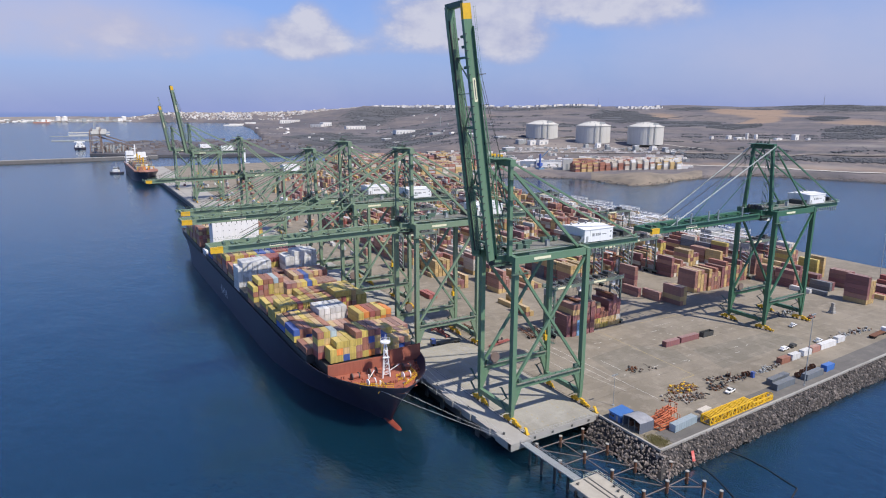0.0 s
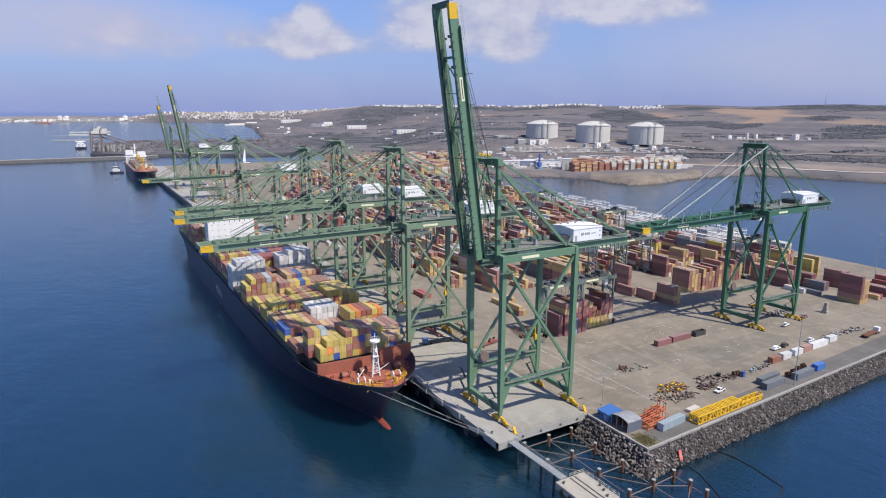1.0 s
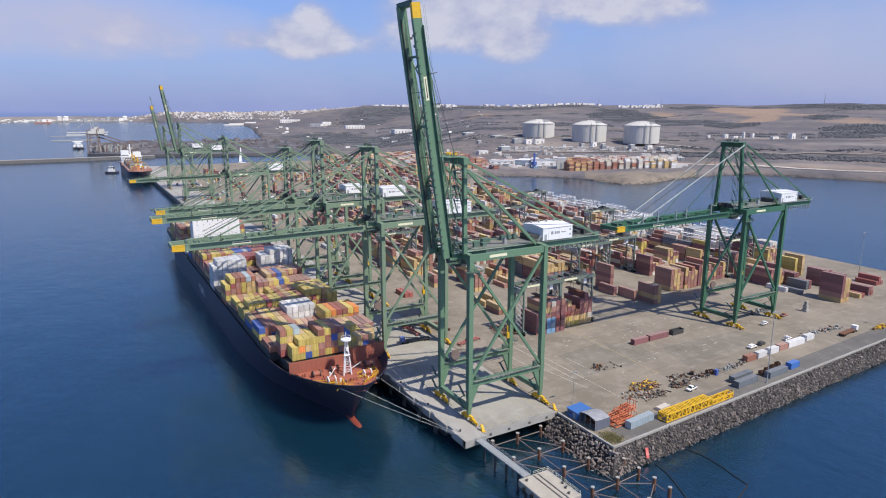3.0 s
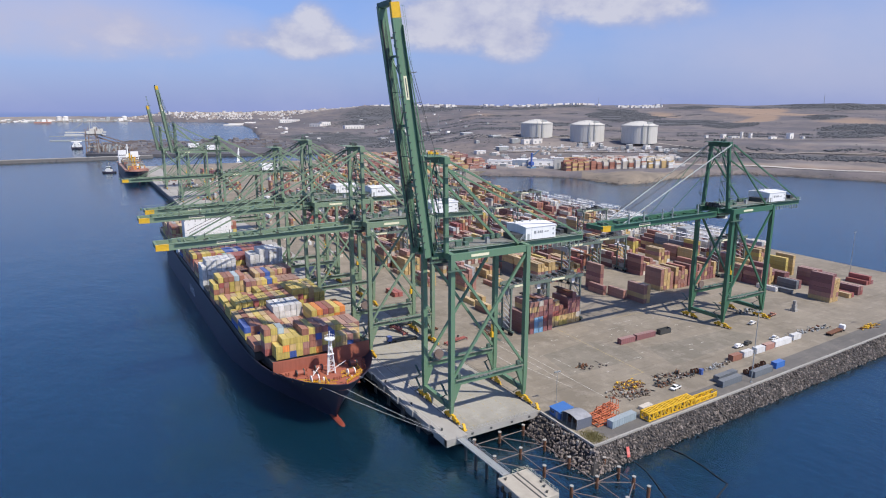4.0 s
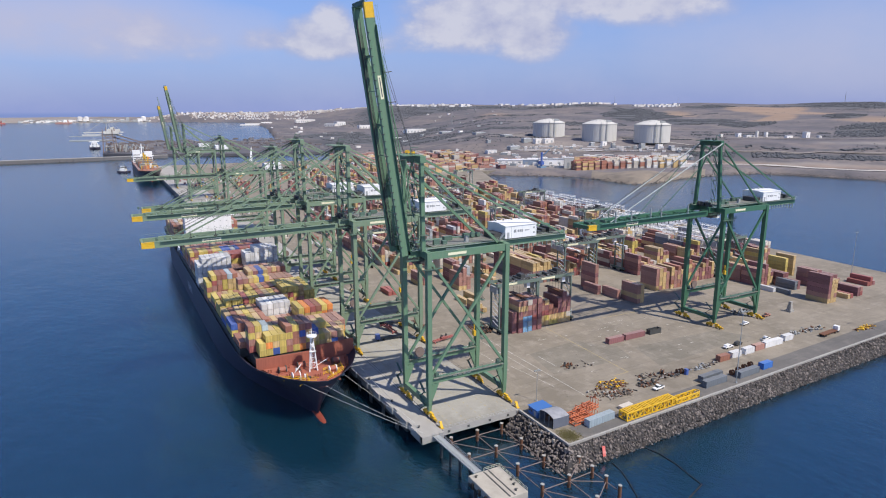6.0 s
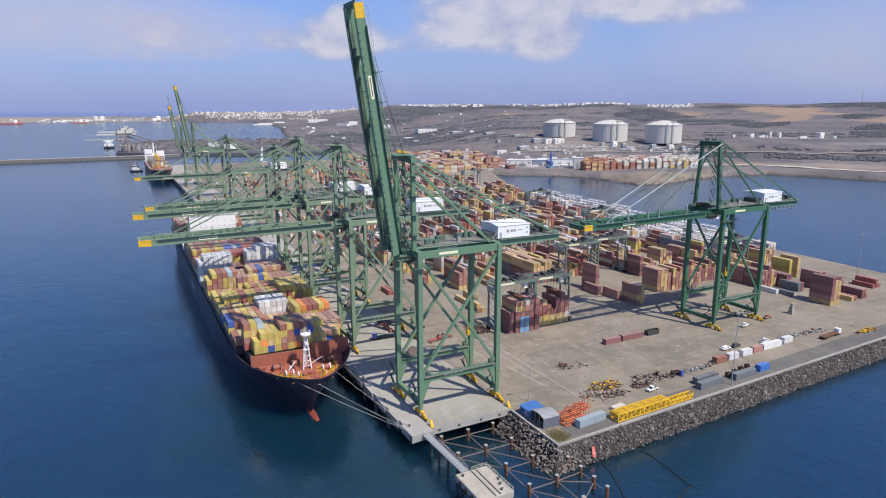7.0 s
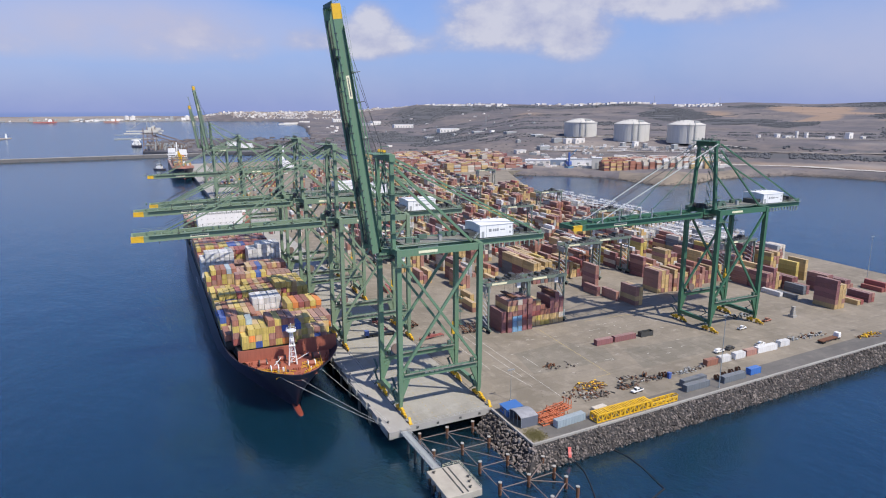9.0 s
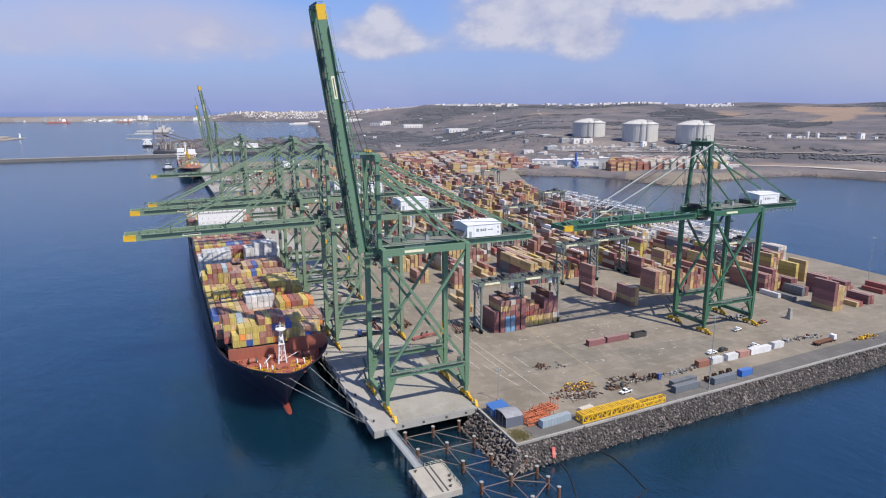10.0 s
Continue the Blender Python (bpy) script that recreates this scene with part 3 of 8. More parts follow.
# ---- ship-to-shore cranes ----
def build_crane(m, up, paint, k=1.0, kz=1.0, boom_len=75.0, label="green steel ship-to-shore gantry crane", stay=None, lean=0.0):
    c = thing("gantry_crane", label, "crane", m, "ship-to-shore cranes")
    X, Y, TOP = 30.5, 19.0, 58.0 * kz

    def P(name, fn, mat=paint, parent=c, lab=""):
        bm = B()
        fn(bm)
        return part(name, bm, mat, parent, lab)
    for lx in (0, X):
        for ly in (0, Y):
            leg = P("leg", lambda bm: (beam(bm, (lx, ly, 5.0), (lx, ly, 14), 1.5, 1.3, 2.0, 1.7), beam(bm, (lx, ly, 14), (lx, ly, TOP), 1.9, 1.6)))
            s = 1 if ly == 0 else -1
            for d in (-3.5, -1.5, 1.5, 3.5):
                P("bogie", lambda bm: bx(bm, lx - 0.4, lx + 0.4, ly + d - 0.75, ly + d + 0.75, 0.55, 1.25), YELLOW, leg, "yellow bogie")
                P("wheel", lambda bm: rod(bm, (lx - 0.3, ly + d, 0.5), (lx + 0.3, ly + d, 0.5), 0.48, 10), STEEL_DARK, leg, "steel rail wheel")
            for d in (-2.5, 2.5):
                P("balancer", lambda bm: beam(bm, (lx, ly + d - 1.3, 1.45), (lx, ly + d + 1.3, 1.45), 0.7, 0.4), YELLOW, leg)
            P("equalizer_beam", lambda bm: beam(bm, (lx, ly - 2.6, 1.95), (lx, ly + 2.6, 1.95), 0.8, 0.6), YELLOW, leg)
            P("leg_foot", lambda bm: beam(bm, (lx, ly, 2.2), (lx, ly, 5.2), 1.0, 1.0, 1.6, 1.4), paint, leg)
            P("buffer", lambda bm: (beam(bm, (lx, ly - s * 4.2, 1.1), (lx, ly - s * 5.0, 1.1), 0.45, 0.45), rod(bm, (lx, ly - s * 5.0, 1.1), (lx, ly - s * 5.6, 1.1), 0.2, 8)), YELLOW, leg)
            # flared knee where the leg meets the cross beam
            o = 1 if lx == 0 else -1
            P("knee", lambda bm: beam(bm, (lx + o * 0.4, ly, 5.4), (lx + o * 2.4, ly, 12.6), 0.9, 0.7, 1.2, 2.4), paint, leg)
    for lx in (0, X):
        P("sill_beam", lambda bm: beam(bm, (lx, 0.6, 4.6), (lx, Y - 0.6, 4.6), 1.5, 1.7))
        P("cross_girder", lambda bm: beam(bm, (lx, 0, TOP - 0.9), (lx, Y, TOP - 0.9), 1.8, 2.2))
    for ly in (0, Y):
        P("lower_beam", lambda bm: beam(bm, (0.6, ly, 13.3), (X - 0.6, ly, 13.3), 1.4, 2.0))
        P("portal_beam", lambda bm: beam(bm, (0.7, ly, TOP - 1.2), (X - 0.7, ly, TOP - 1.2), 1.3, 2.3))
        P("brace", lambda bm: beam(bm, (0.6, ly - 0.05, TOP - 3), (X - 0.8, ly - 0.05, 15), 0.85, 0.85))
        P("brace", lambda bm: beam(bm, (X - 0.6, ly + 0.05, TOP - 3), (0.8, ly + 0.05, 15), 0.85, 0.85))
    ga, gb = 4.5, 13.4      # the two girder lines
    zg = TOP - 0.9
    for gy in (ga, gb):
        P("girder", lambda bm: beam(bm, (-5.0, gy + 0.6, zg), (60, gy + 0.6, zg), 1.2, 2.5))
        P("walkway_rail", lambda bm: ([rod(bm, (-4, gy + (-1.0 if gy == ga else 2.2), zg + 1.25 + h), (60, gy + (-1.0 if gy == ga else 2.2), zg + 1.25 + h), 0.055, 4) for h in (0.55, 1.1)] +
                                      [rod(bm, (x, gy + (-1.0 if gy == ga else 2.2), zg + 1.2), (x, gy + (-1.0 if gy == ga else 2.2), zg + 2.4), 0.03, 4) for x in range(-4, 60, 3)] +
                                      [bx(bm, -4, 60, gy - 1.1 if gy == ga else gy + 1.22, gy - 0.02 if gy == ga else gy + 2.3, zg + 1.1, zg + 1.2)]), CABLE)
    P("festoon_cable", lambda bm: [bx(bm, x, x + 0.25, ga - 0.75, ga - 0.3, zg - 2.3 - 0.5 * (int(x * 7) % 3), zg - 0.9) for x in np.arange(30, 59, 2.1)] + [rod(bm, (30, ga - 0.5, zg - 0.9), (59, ga - 0.5, zg - 0.9), 0.08, 4), rod(bm, (30, ga - 0.5, zg - 2.4), (59, ga - 0.5, zg - 2.4), 0.06, 4)], CABLE)
    for x, w, h in ((59, 1.0, 2.0), (48, 0.7, 1.0), (14, 0.7, 1.0)):
        P("girder_tie", lambda bm: beam(bm, (x, ga + 0.7, zg - 0.3), (x, gb + 0.6, zg - 0.3), w, h))
    # machinery house and the platform under it
    P("platform", lambda bm: bx(bm, 4, 60, ga + 0.2, gb + 1.0, zg + 1.3, zg + 1.55), DECKING)
    house = P("machinery_house", lambda bm: bx(bm, 32.3, 45.8, ga - 1.1, gb + 1.6, zg + 1.6, zg + 6.0), WHITE, c, "white sheet-metal machinery house")
    def gable(bm):
        ym = (ga + gb + 0.5) / 2
        v = [bm.verts.new((x, y, zg + z)) for x in (32.1, 46.0) for y, z in ((ga - 1.3, 6.0), (ga - 1.3, 6.2), (ym, 6.75), (gb + 1.8, 6.2), (gb + 1.8, 6.0))]
        for k in range(5):
            bm.faces.new((v[k], v[(k + 1) % 5], v[5 + (k + 1) % 5], v[5 + k]))
        bm.faces.new(v[4::-1])
        bm.faces.new(v[5:])
    P("roof", gable, WHITE, house)
    P("logo", lambda bm: rod(bm, (36.4, ga - 1.1, zg + 4.1), (36.4, ga - 1.14, zg + 4.1), 0.75, 4), LOGO, house, "grey plain logo diamond")
    for q in range(3):
        P("logo_bar", lambda bm: bx(bm, 37.5 + 0.85 * q, 38.15 + 0.85 * q, ga - 1.14, ga - 1.1, zg + 3.65, zg + 4.55), LOGO, house)
    P("logo_bar", lambda bm: bx(bm, 40.6, 42.6, ga - 1.135, ga - 1.1, zg + 3.9, zg + 4.25), LOGO, house)
    for h in (2.6, 4.4):
        P("vent", lambda bm: bx(bm, 44.3, 45.0, ga - 1.16, ga - 1.1, zg + h, zg + h + 0.7), GREY, house)
    P("winch_room", lambda bm: bx(bm, 28.6, 32.0, ga + 0.4, gb - 1.5, zg + 1.6, zg + 3.6), STEEL_DARK, c, "low dark machinery cover")
    P("house_stair", lambda bm: [beam(bm, (30.2, ga - 0.7, zg + 1.6), (32.2, ga - 0.7, zg + 3.8), 0.8, 0.15)] + [rod(bm, (30.2 + o, ga - 1.1, zg + 1.6 + 1.1 * o), (30.2 + o, ga - 1.1, zg + 2.7 + 1.1 * o), 0.04, 4) for o in (0, 1, 2)] + [rod(bm, (30.2, ga - 1.1, zg + 2.7), (32.2, ga - 1.1, zg + 4.9), 0.05, 4)], GALV)
    for i in range(4):
        P("winch", lambda bm: bx(bm, 48 + i * 2.6, 49.8 + i * 2.6, ga + 1 + i % 2, ga + 4 + i, zg + 1.55, zg + 2.6 + 0.5 * (i % 3)), STEEL_DARK)
    for x, y, w, d, h in ((5.2, ga + 1.4, 2.2, 1.0, 1.9), (8.6, ga + 1.2, 1.6, 1.8, 1.3), (12.0, gb - 2.4, 3.2, 1.6, 1.5), (17.5, ga + 1.3, 1.2, 1.2, 2.1), (20.2, gb - 2.0, 2.0, 1.4, 1.8), (46.8, gb - 3.2, 1.2, 2.6, 2.2), (46.6, ga + 1.2, 1.0, 1.4, 1.7), (54.0, gb - 3.0, 3.4, 2.0, 2.4)):
        P("equipment_box", lambda bm: bx(bm, x, x + w, y, y + d, zg + 1.55, zg + 1.55 + h), GREY if w < 1.5 else GREEN_DARK)
    for q in range(3):
        P("cable_drum", lambda bm: rod(bm, (21.5 + 2.3 * q, gb - 2.2, zg + 2.5), (21.5 + 2.3 * q, gb - 0.6, zg + 2.5), 0.85, 14), GREEN_DARK)
    P("platform_rail", lambda bm: [rod(bm, (x0, y0, zg + 1.55 + h), (x1, y1, zg + 1.55 + h), 0.05, 4) for h in (0.55, 1.1) for x0, y0, x1, y1 in ((4, gb + 1.0, 29, gb + 1.0), (4, ga + 0.2, 4, gb + 1.0))] +
      [rod(bm, (x, gb + 1.0, zg + 1.5), (x, gb + 1.0, zg + 2.65), 0.04, 4) for x in range(5, 29, 2)], CABLE)
    P("platform_rail", lambda bm: [rod(bm, (x0, y0, zg + 1.55 + h), (x1, y1, zg + 1.55 + h), 0.05, 4) for h in (0.55, 1.1) for x0, y0, x1, y1 in ((60, ga + 0.2, 60, gb + 1.0), (47, gb + 1.0, 60, gb + 1.0))] +
      [rod(bm, (x, gb + 1.0, zg + 1.5), (x, gb + 1.0, zg + 2.65), 0.04, 4) for x in range(49, 60, 2)] + [rod(bm, (60, y, zg + 1.5), (60, y, zg + 2.65), 0.04, 4) for y in np.arange(ga + 0.4, gb + 1, 1.8)], CABLE)
    for x in (34.0, 37.5, 41.0, 44.5):
        P("roof_vent", lambda bm: (rod(bm, (x, gb - 1.0, zg + 6.2), (x, gb - 1.0, zg + 7.0), 0.35, 8), rod(bm, (x, gb - 1.0, zg + 7.0), (x, gb - 1.0, zg + 7.25), 0.5, 8, 0.2)), GREY, house)
    P("house_door", lambda bm: bx(bm, 33.0, 34.0, ga - 1.16, ga - 1.1, zg + 1.7, zg + 3.8), GREY, house)
    P("house_seam", lambda bm: [bx(bm, x - 0.05, x + 0.05, ga - 1.125, ga - 1.1, zg + 1.7, zg + 5.9) for x in (34.9, 45.6)], GREY, house)
    for q in range(5):
        P("hinge_gear", lambda bm: (bx(bm, -3.6 + 0.5 * (q % 2), -0.2, ga + 1.6 + 1.5 * q, ga + 2.6 + 1.5 * q, zg + 1.2, zg + 2.2 + 0.5 * (q % 3)), rod(bm, (-2.8, ga + 1.8 + 1.5 * q, zg + 2.6), (-2.8, ga + 2.2 + 1.5 * q, zg + 2.6), 0.75, 10)), STEEL_DARK)
    P("hinge_walkway", lambda bm: [bx(bm, -6.2, 2.0, ga - 1.6, ga - 0.1, zg - 2.2, zg - 2.1)] + [rod(bm, (-6.2, ga - 1.55, zg - 2.1 + h), (2.0, ga - 1.55, zg - 2.1 + h), 0.05, 4) for h in (0.55, 1.1)] +
      [rod(bm, (x, ga - 1.55, zg - 2.1), (x, ga - 1.55, zg - 1.0), 0.04, 4) for x in np.arange(-6, 2.1, 1.3)], GREEN_DARK)
    P("leg_walkway", lambda bm: [bx(bm, -2.6, 4.2, -2.3, -0.95, TOP - 5.4, TOP - 5.3)] + [rod(bm, (-2.6, -2.25, TOP - 5.3 + h), (4.2, -2.25, TOP - 5.3 + h), 0.05, 4) for h in (0.55, 1.1)] + [rod(bm, (x, -2.25, TOP - 5.3), (x, -2.25, TOP - 4.2), 0.04, 4) for x in np.arange(-2.6, 4.3, 1.36)], GREEN_DARK)
    P("hinge_platform", lambda bm: bx(bm, -1.5, 3.0, ga + 1.5, gb - 0.6, zg - 4.2, zg - 1.3), STEEL_DARK)
    P("sign", lambda bm: bx(bm, 9.0, 16.5, ga - 0.06, ga - 0.01, zg - 0.55, zg + 0.55), SIGN, c, "cream sign with unreadable lettering")
    P("sign", lambda bm: bx(bm, 7.0, 14.0, -0.74, -0.66, TOP - 1.6, TOP - 0.7), SIGN, c, "cream sign with unreadable lettering")
    P("sign", lambda bm: [bx(bm, 9.0 + 1.9 * q, 10.4 + 1.9 * q, -0.78, -0.71, 13.4, 13.95) for q in range(4)], SIGN, c, "row of cream sign plates")
    # tower over the sea legs
    AP = 88.5 * kz
    for gy in (2.6, Y - 2.6):
        P("mast_leg", lambda bm: beam(bm, (-0.6, gy, TOP), (-0.9, gy + (lean if gy < 9 else -lean), AP), 1.5, 1.3, 1.3, 1.2))
        P("back_brace", lambda bm: (beam(bm, (0.2, gy, AP - 3.5), (28.5, gy, TOP + 0.2), 0.6 if stay else 0.85, 0.62 if stay else 0.9)))
        P("back_stay", lambda bm: (beam(bm, (0.0, gy + 0.3, AP - 0.6), (58, gy + (1.6 if gy < 9 else -1.6), zg + 1.4), 0.55, 0.6),))
        P("stay_lug", lambda bm: (beam(bm, (57.2, gy + (1.6 if gy < 9 else -1.6), zg + 1.2), (58.8, gy + (1.6 if gy < 9 else -1.6), zg + 2.2), 0.3, 1.2),))
        # landings and ladders up the mast
        o = -1 if gy < 9 else 1
        for z in np.arange(TOP + 5.5, AP - 1, 6.4):
            P("mast_landing", lambda bm: [bx(bm, -2.2, 0.9, gy + min(0.65 * o, 2.1 * o), gy + max(0.65 * o, 2.1 * o), z, z + 0.1)] + [rod(bm, (-2.2, gy + 2.05 * o, z + h), (0.9, gy + 2.05 * o, z + h), 0.045, 4) for h in (0.55, 1.1)] +
              [rod(bm, (x, gy + 2.05 * o, z), (x, gy + 2.05 * o, z + 1.1), 0.04, 4) for x in (-2.15, -1.1, 0, 0.85)] + [rod(bm, (-2.15, gy + 0.7 * o, z + 1.1), (-2.15, gy + 2.05 * o, z + 1.1), 0.045, 4)], GREEN_DARK)
        P("mast_ladder", lambda bm: [rod(bm, (-1.9, gy + 1.2 * o + d, TOP), (-1.9, gy + 1.2 * o + d, AP - 1), 0.05, 4) for d in (-0.3, 0.3)], GREEN_DARK)
    P("mast_head", lambda bm: (beam(bm, (-0.9, 1.4 + lean, AP - 0.6), (-0.9, Y - 1.4 - lean, AP - 0.6), 2.0, 2.2), bx(bm, -6.5, 0.8, ga - 0.4, gb + 0.8, AP + 0.5, AP + 0.7),                                beam(bm, (-0.9, 3.4, AP - 16), (-0.9, Y / 2, AP - 1.5), 0.38, 0.38), beam(bm, (-0.9, Y - 3.4, AP - 16), (-0.9, Y / 2, AP - 1.5), 0.38, 0.38)))
    for y in (6.6, 8.2, 10.4, 12):
        P("sheave", lambda bm: rod(bm, (-1.6, y, AP + 1.4), (-1.6, y + 0.25, AP + 1.4), 0.5, 12), YELLOW if paint is GREEN else STEEL_DARK)
        P("sheave_bracket", lambda bm: (beam(bm, (-2.2, y + 0.5, AP + 0.7), (-1.6, y + 0.5, AP + 1.8), 0.16, 0.2), beam(bm, (-1.0, y + 0.5, AP + 0.7), (-1.6, y + 0.5, AP + 1.8), 0.16, 0.2)), GREEN_DARK)
    P("service_hoist", lambda bm: (beam(bm, (-3.4, 5.2, AP + 0.7), (-3.4, 5.2, AP + 3.2), 0.2, 0.2), beam(bm, (-3.4, 5.2, AP + 3.1), (-0.6, 5.2, AP + 3.1), 0.18, 0.22), rod(bm, (-0.8, 5.2, AP + 3.0), (-0.8, 5.2, AP + 1.6), 0.04, 4)), GREEN_DARK)
    P("head_rail", lambda bm: [rod(bm, (-6.4, y, AP + 0.7), (-6.4, y, AP + 1.9), 0.04, 4) for y in (4.3, 7, 10, 13)] + [rod(bm, (x, 4.2, AP + 0.7), (x, 4.2, AP + 1.9), 0.04, 4) for x in (-6.4, -4, -2, 0.6)] + [rod(bm, (-6.4, 4.2, AP + h), (0.7, 4.2, AP + h), 0.035, 4) for h in (1.3, 1.9)] + [rod(bm, (-6.4, 4.2, AP + h), (-6.4, 14, AP + h), 0.035, 4) for h in (1.3, 1.9)], GREEN_DARK)
    P("stair_tower", lambda bm: [bx(bm, -2.8, -1.5, 3.6, 6.2, z, z + 0.12) for z in np.arange(TOP + 4, AP - 3, 4.4)] + [beam(bm, (-2.7, 3.7, z), (-2.7, 6.1, z + 4.3), 0.5, 0.12) for z in np.arange(TOP + 0.2, AP - 4, 4.4)] + [rod(bm, (-2.9, 3.6, TOP), (-2.9, 3.6, AP), 0.06, 4), rod(bm, (-2.9, 6.2, TOP), (-2.9, 6.2, AP), 0.06, 4)], GREEN_DARK)
    for q, z in enumerate(np.arange(17.0, TOP - 4, 5.2)):      # caged ladders and landings up one land leg
        ly = Y - 1.6 if q % 2 else Y + 1.0
        P("ladder", lambda bm: [rod(bm, (X + 1.25, ly + d, z), (X + 1.25, ly + d, z + 6.2), 0.05, 4) for d in (0, 0.6)] + [rod(bm, (X + 1.25, ly, z + h), (X + 1.25, ly + 0.6, z + h), 0.03, 4) for h in np.arange(0.3, 6, 0.6)], GREEN_DARK)
        P("landing", lambda bm: [bx(bm, X + 0.95, X + 2.2, Y - 2.0, Y + 2.0, z - 0.1, z)] + [rod(bm, (X + 2.15, Y - 2.0, z + h), (X + 2.15, Y + 2.0, z + h), 0.04, 4) for h in (0.55, 1.1)] + [rod(bm, (X + 2.15, Y - 2.0 + 1.0 * w, z), (X + 2.15, Y - 2.0 + 1.0 * w, z + 1.1), 0.035, 4) for w in range(5)], GREEN_DARK)
    P("cable_reel", lambda bm: rod(bm, (X - 5.2, Y + 0.8, 17), (X - 5.2, Y + 1.5, 17), 2.6, 20) if k > 1.01 else (rod(bm, (5.2, Y - 1.6, 16.6), (5.2, Y - 1.45, 16.6), 1.9, 20), rod(bm, (5.2, Y - 1.45, 16.6), (5.2, Y - 1.05, 16.6), 1.5, 16), rod(bm, (5.2, Y - 1.05, 16.6), (5.2, Y - 0.9, 16.6), 1.9, 20)), TIE)
    P("cable_guide", lambda bm: (bx(bm, X - 1.9, X - 0.95, Y - 1.0, Y + 0.3, 18.5, 20.6), beam(bm, (X - 1.5, Y - 0.4, 20.6), (X - 1.5, Y - 0.4, 23.5), 0.3, 0.3)), YELLOW)
    for ly in (0, Y):
        P("handrail", lambda bm: [rod(bm, (1.2, ly - 0.75, 14.3 + h), (X - 1.2, ly - 0.75, 14.3 + h), 0.04, 4) for h in (0.55, 1.1)] + [rod(bm, (1.2 + k * 2.8, ly - 0.75, 14.2), (1.2 + k * 2.8, ly - 0.75, 15.4), 0.04, 4) for k in range(11)], GREEN_DARK)
        P("beam_walkway", lambda bm: bx(bm, 1.2, X - 1.2, ly - 1.5, ly - 0.72, 14.2, 14.28), DECKING)
        P("beam_stiffener", lambda bm: [bx(bm, x, x + 0.1, ly - 0.78, ly - 0.66, 12.35, 14.25) for x in (6.1, 15.2, 24.3)], paint)
        for x in (2.2, X - 3.4):
            P("cabinet", lambda bm: bx(bm, x, x + 1.2, ly - 0.6, ly + 0.5, 14.3, 15.9), GREEN_DARK)
    for lx, ly in ((0, 0), (X, 0), (X, Y), (0, Y)):
        P("leg_stair", lambda bm: [beam(bm, (lx - 1.35, ly + 1.1 + (0 if q % 2 else 3.2), 1.6 + 2.5 * q), (lx - 1.35, ly + 1.1 + (3.2 if q % 2 else 0), 4.1 + 2.5 * q), 0.7, 0.14) for q in range(4)] + [bx(bm, lx - 1.75, lx - 0.95, ly + (4.2 if q % 2 else 0.3), ly + (5.0 if q % 2 else 1.1), 4.0 + 2.5 * q, 4.1 + 2.5 * q) for q in range(4)], GREEN_DARK)
        P("rail_sweep", lambda bm: (beam(bm, (lx, ly - 5.2, 0.35), (lx, ly - 4.4, 0.8), 0.5, 0.12),), YELLOW)
    # boom: twin girders with ties, turned about the hinge
    hinge = Vector((-5.5, 0, zg - (0.4 if up else 1.3)))
    L = boom_len
    boom = new("boom")
    boom.parent = c
    boom.matrix_basis = Matrix.Translation(hinge) @ (pose(0, 0, 0, 0, 81.8 if up else -0.6, 0))
    for gy in (ga, gb):
        bm = B()
        beam(bm, (0, gy + 0.6, -0.2), (-(L - 4.4), gy + 0.6, -0.2), 1.2, 3.1 if up else 2.6, 1.2, 2.9 if up else 2.3)
        part("boom_girder", bm, paint, boom)
        bm = B()
        beam(bm, (-(L - 4.4), gy + 0.6, -0.2), (-L, gy + 0.6, -0.1), 1.22, 2.92 if up else 2.32, 1.22, 2.8 if up else 2.1)
        part("boom_tip", bm, YELLOW if gy == ga else paint, boom, "yellow painted boom tip" if gy == ga else "")

    def tie(*spans):
        for p, q, w, h in spans:
            bm = B()
            beam(bm, p, q, w, h)
            part("boom_tie", bm, paint, boom)
    stops = [5.0, L - 55, L - 36, L - 15] if up else [4 + 8.6 * q for q in range(int((L - 6) / 8.6))]
    for q, x in enumerate(stops):
        tie(((-x, ga + 1, 0.3), (-x, gb + 0.2, 0.3), 0.7 if up else 0.55, 1.0 if up else 0.7))
        if q + 1 < len(stops):
            w = 0.5 * (x + stops[q + 1])
            tie(((-x, gb + 0.2, 0.5), (-w, ga + 1, 0.5), 0.28, 0.3), ((-w, ga + 1, 0.5), (-stops[q + 1], gb + 0.2, 0.5), 0.28, 0.3))
            if up:
                tie(((-w, ga + 1, -0.9), (-w, gb + 0.2, -0.9), 0.22, 0.25))
    tie(((-L + 0.4, ga, 0.1), (-L + 0.4, gb + 1.2, 0.1), 0.8, 1.6))
    bm = B()
    for gy, o in ((ga, -0.9), (gb, 2.1)):
        bx(bm, -L + 6.5, -1, min(gy + o - 0.1, gy), max(gy + o + 0.1, gy + 1.2), 1.02, 1.1)
        for h in (0.55, 1.1):
            rod(bm, (-L + 1, gy + o, 1.1 + h), (-1, gy + o, 1.1 + h), 0.035, 4)
        for x in range(2, int(L), 3):
            rod(bm, (-x, gy + o, 1.1), (-x, gy + o, 2.2), 0.03, 4)
    part("boom_walkway", bm, paint, boom)
    bm = B()
    for x in np.arange(3.0, L - 8, 2.3):
        bx(bm, -x - 0.25, -x, ga - 0.4, ga - 0.1, -1.8 - 0.3 * (int(x * 7) % 3), -1.3)
    tagged(part("festoon_cable", bm, STEEL_DARK, boom), kind="stuff")
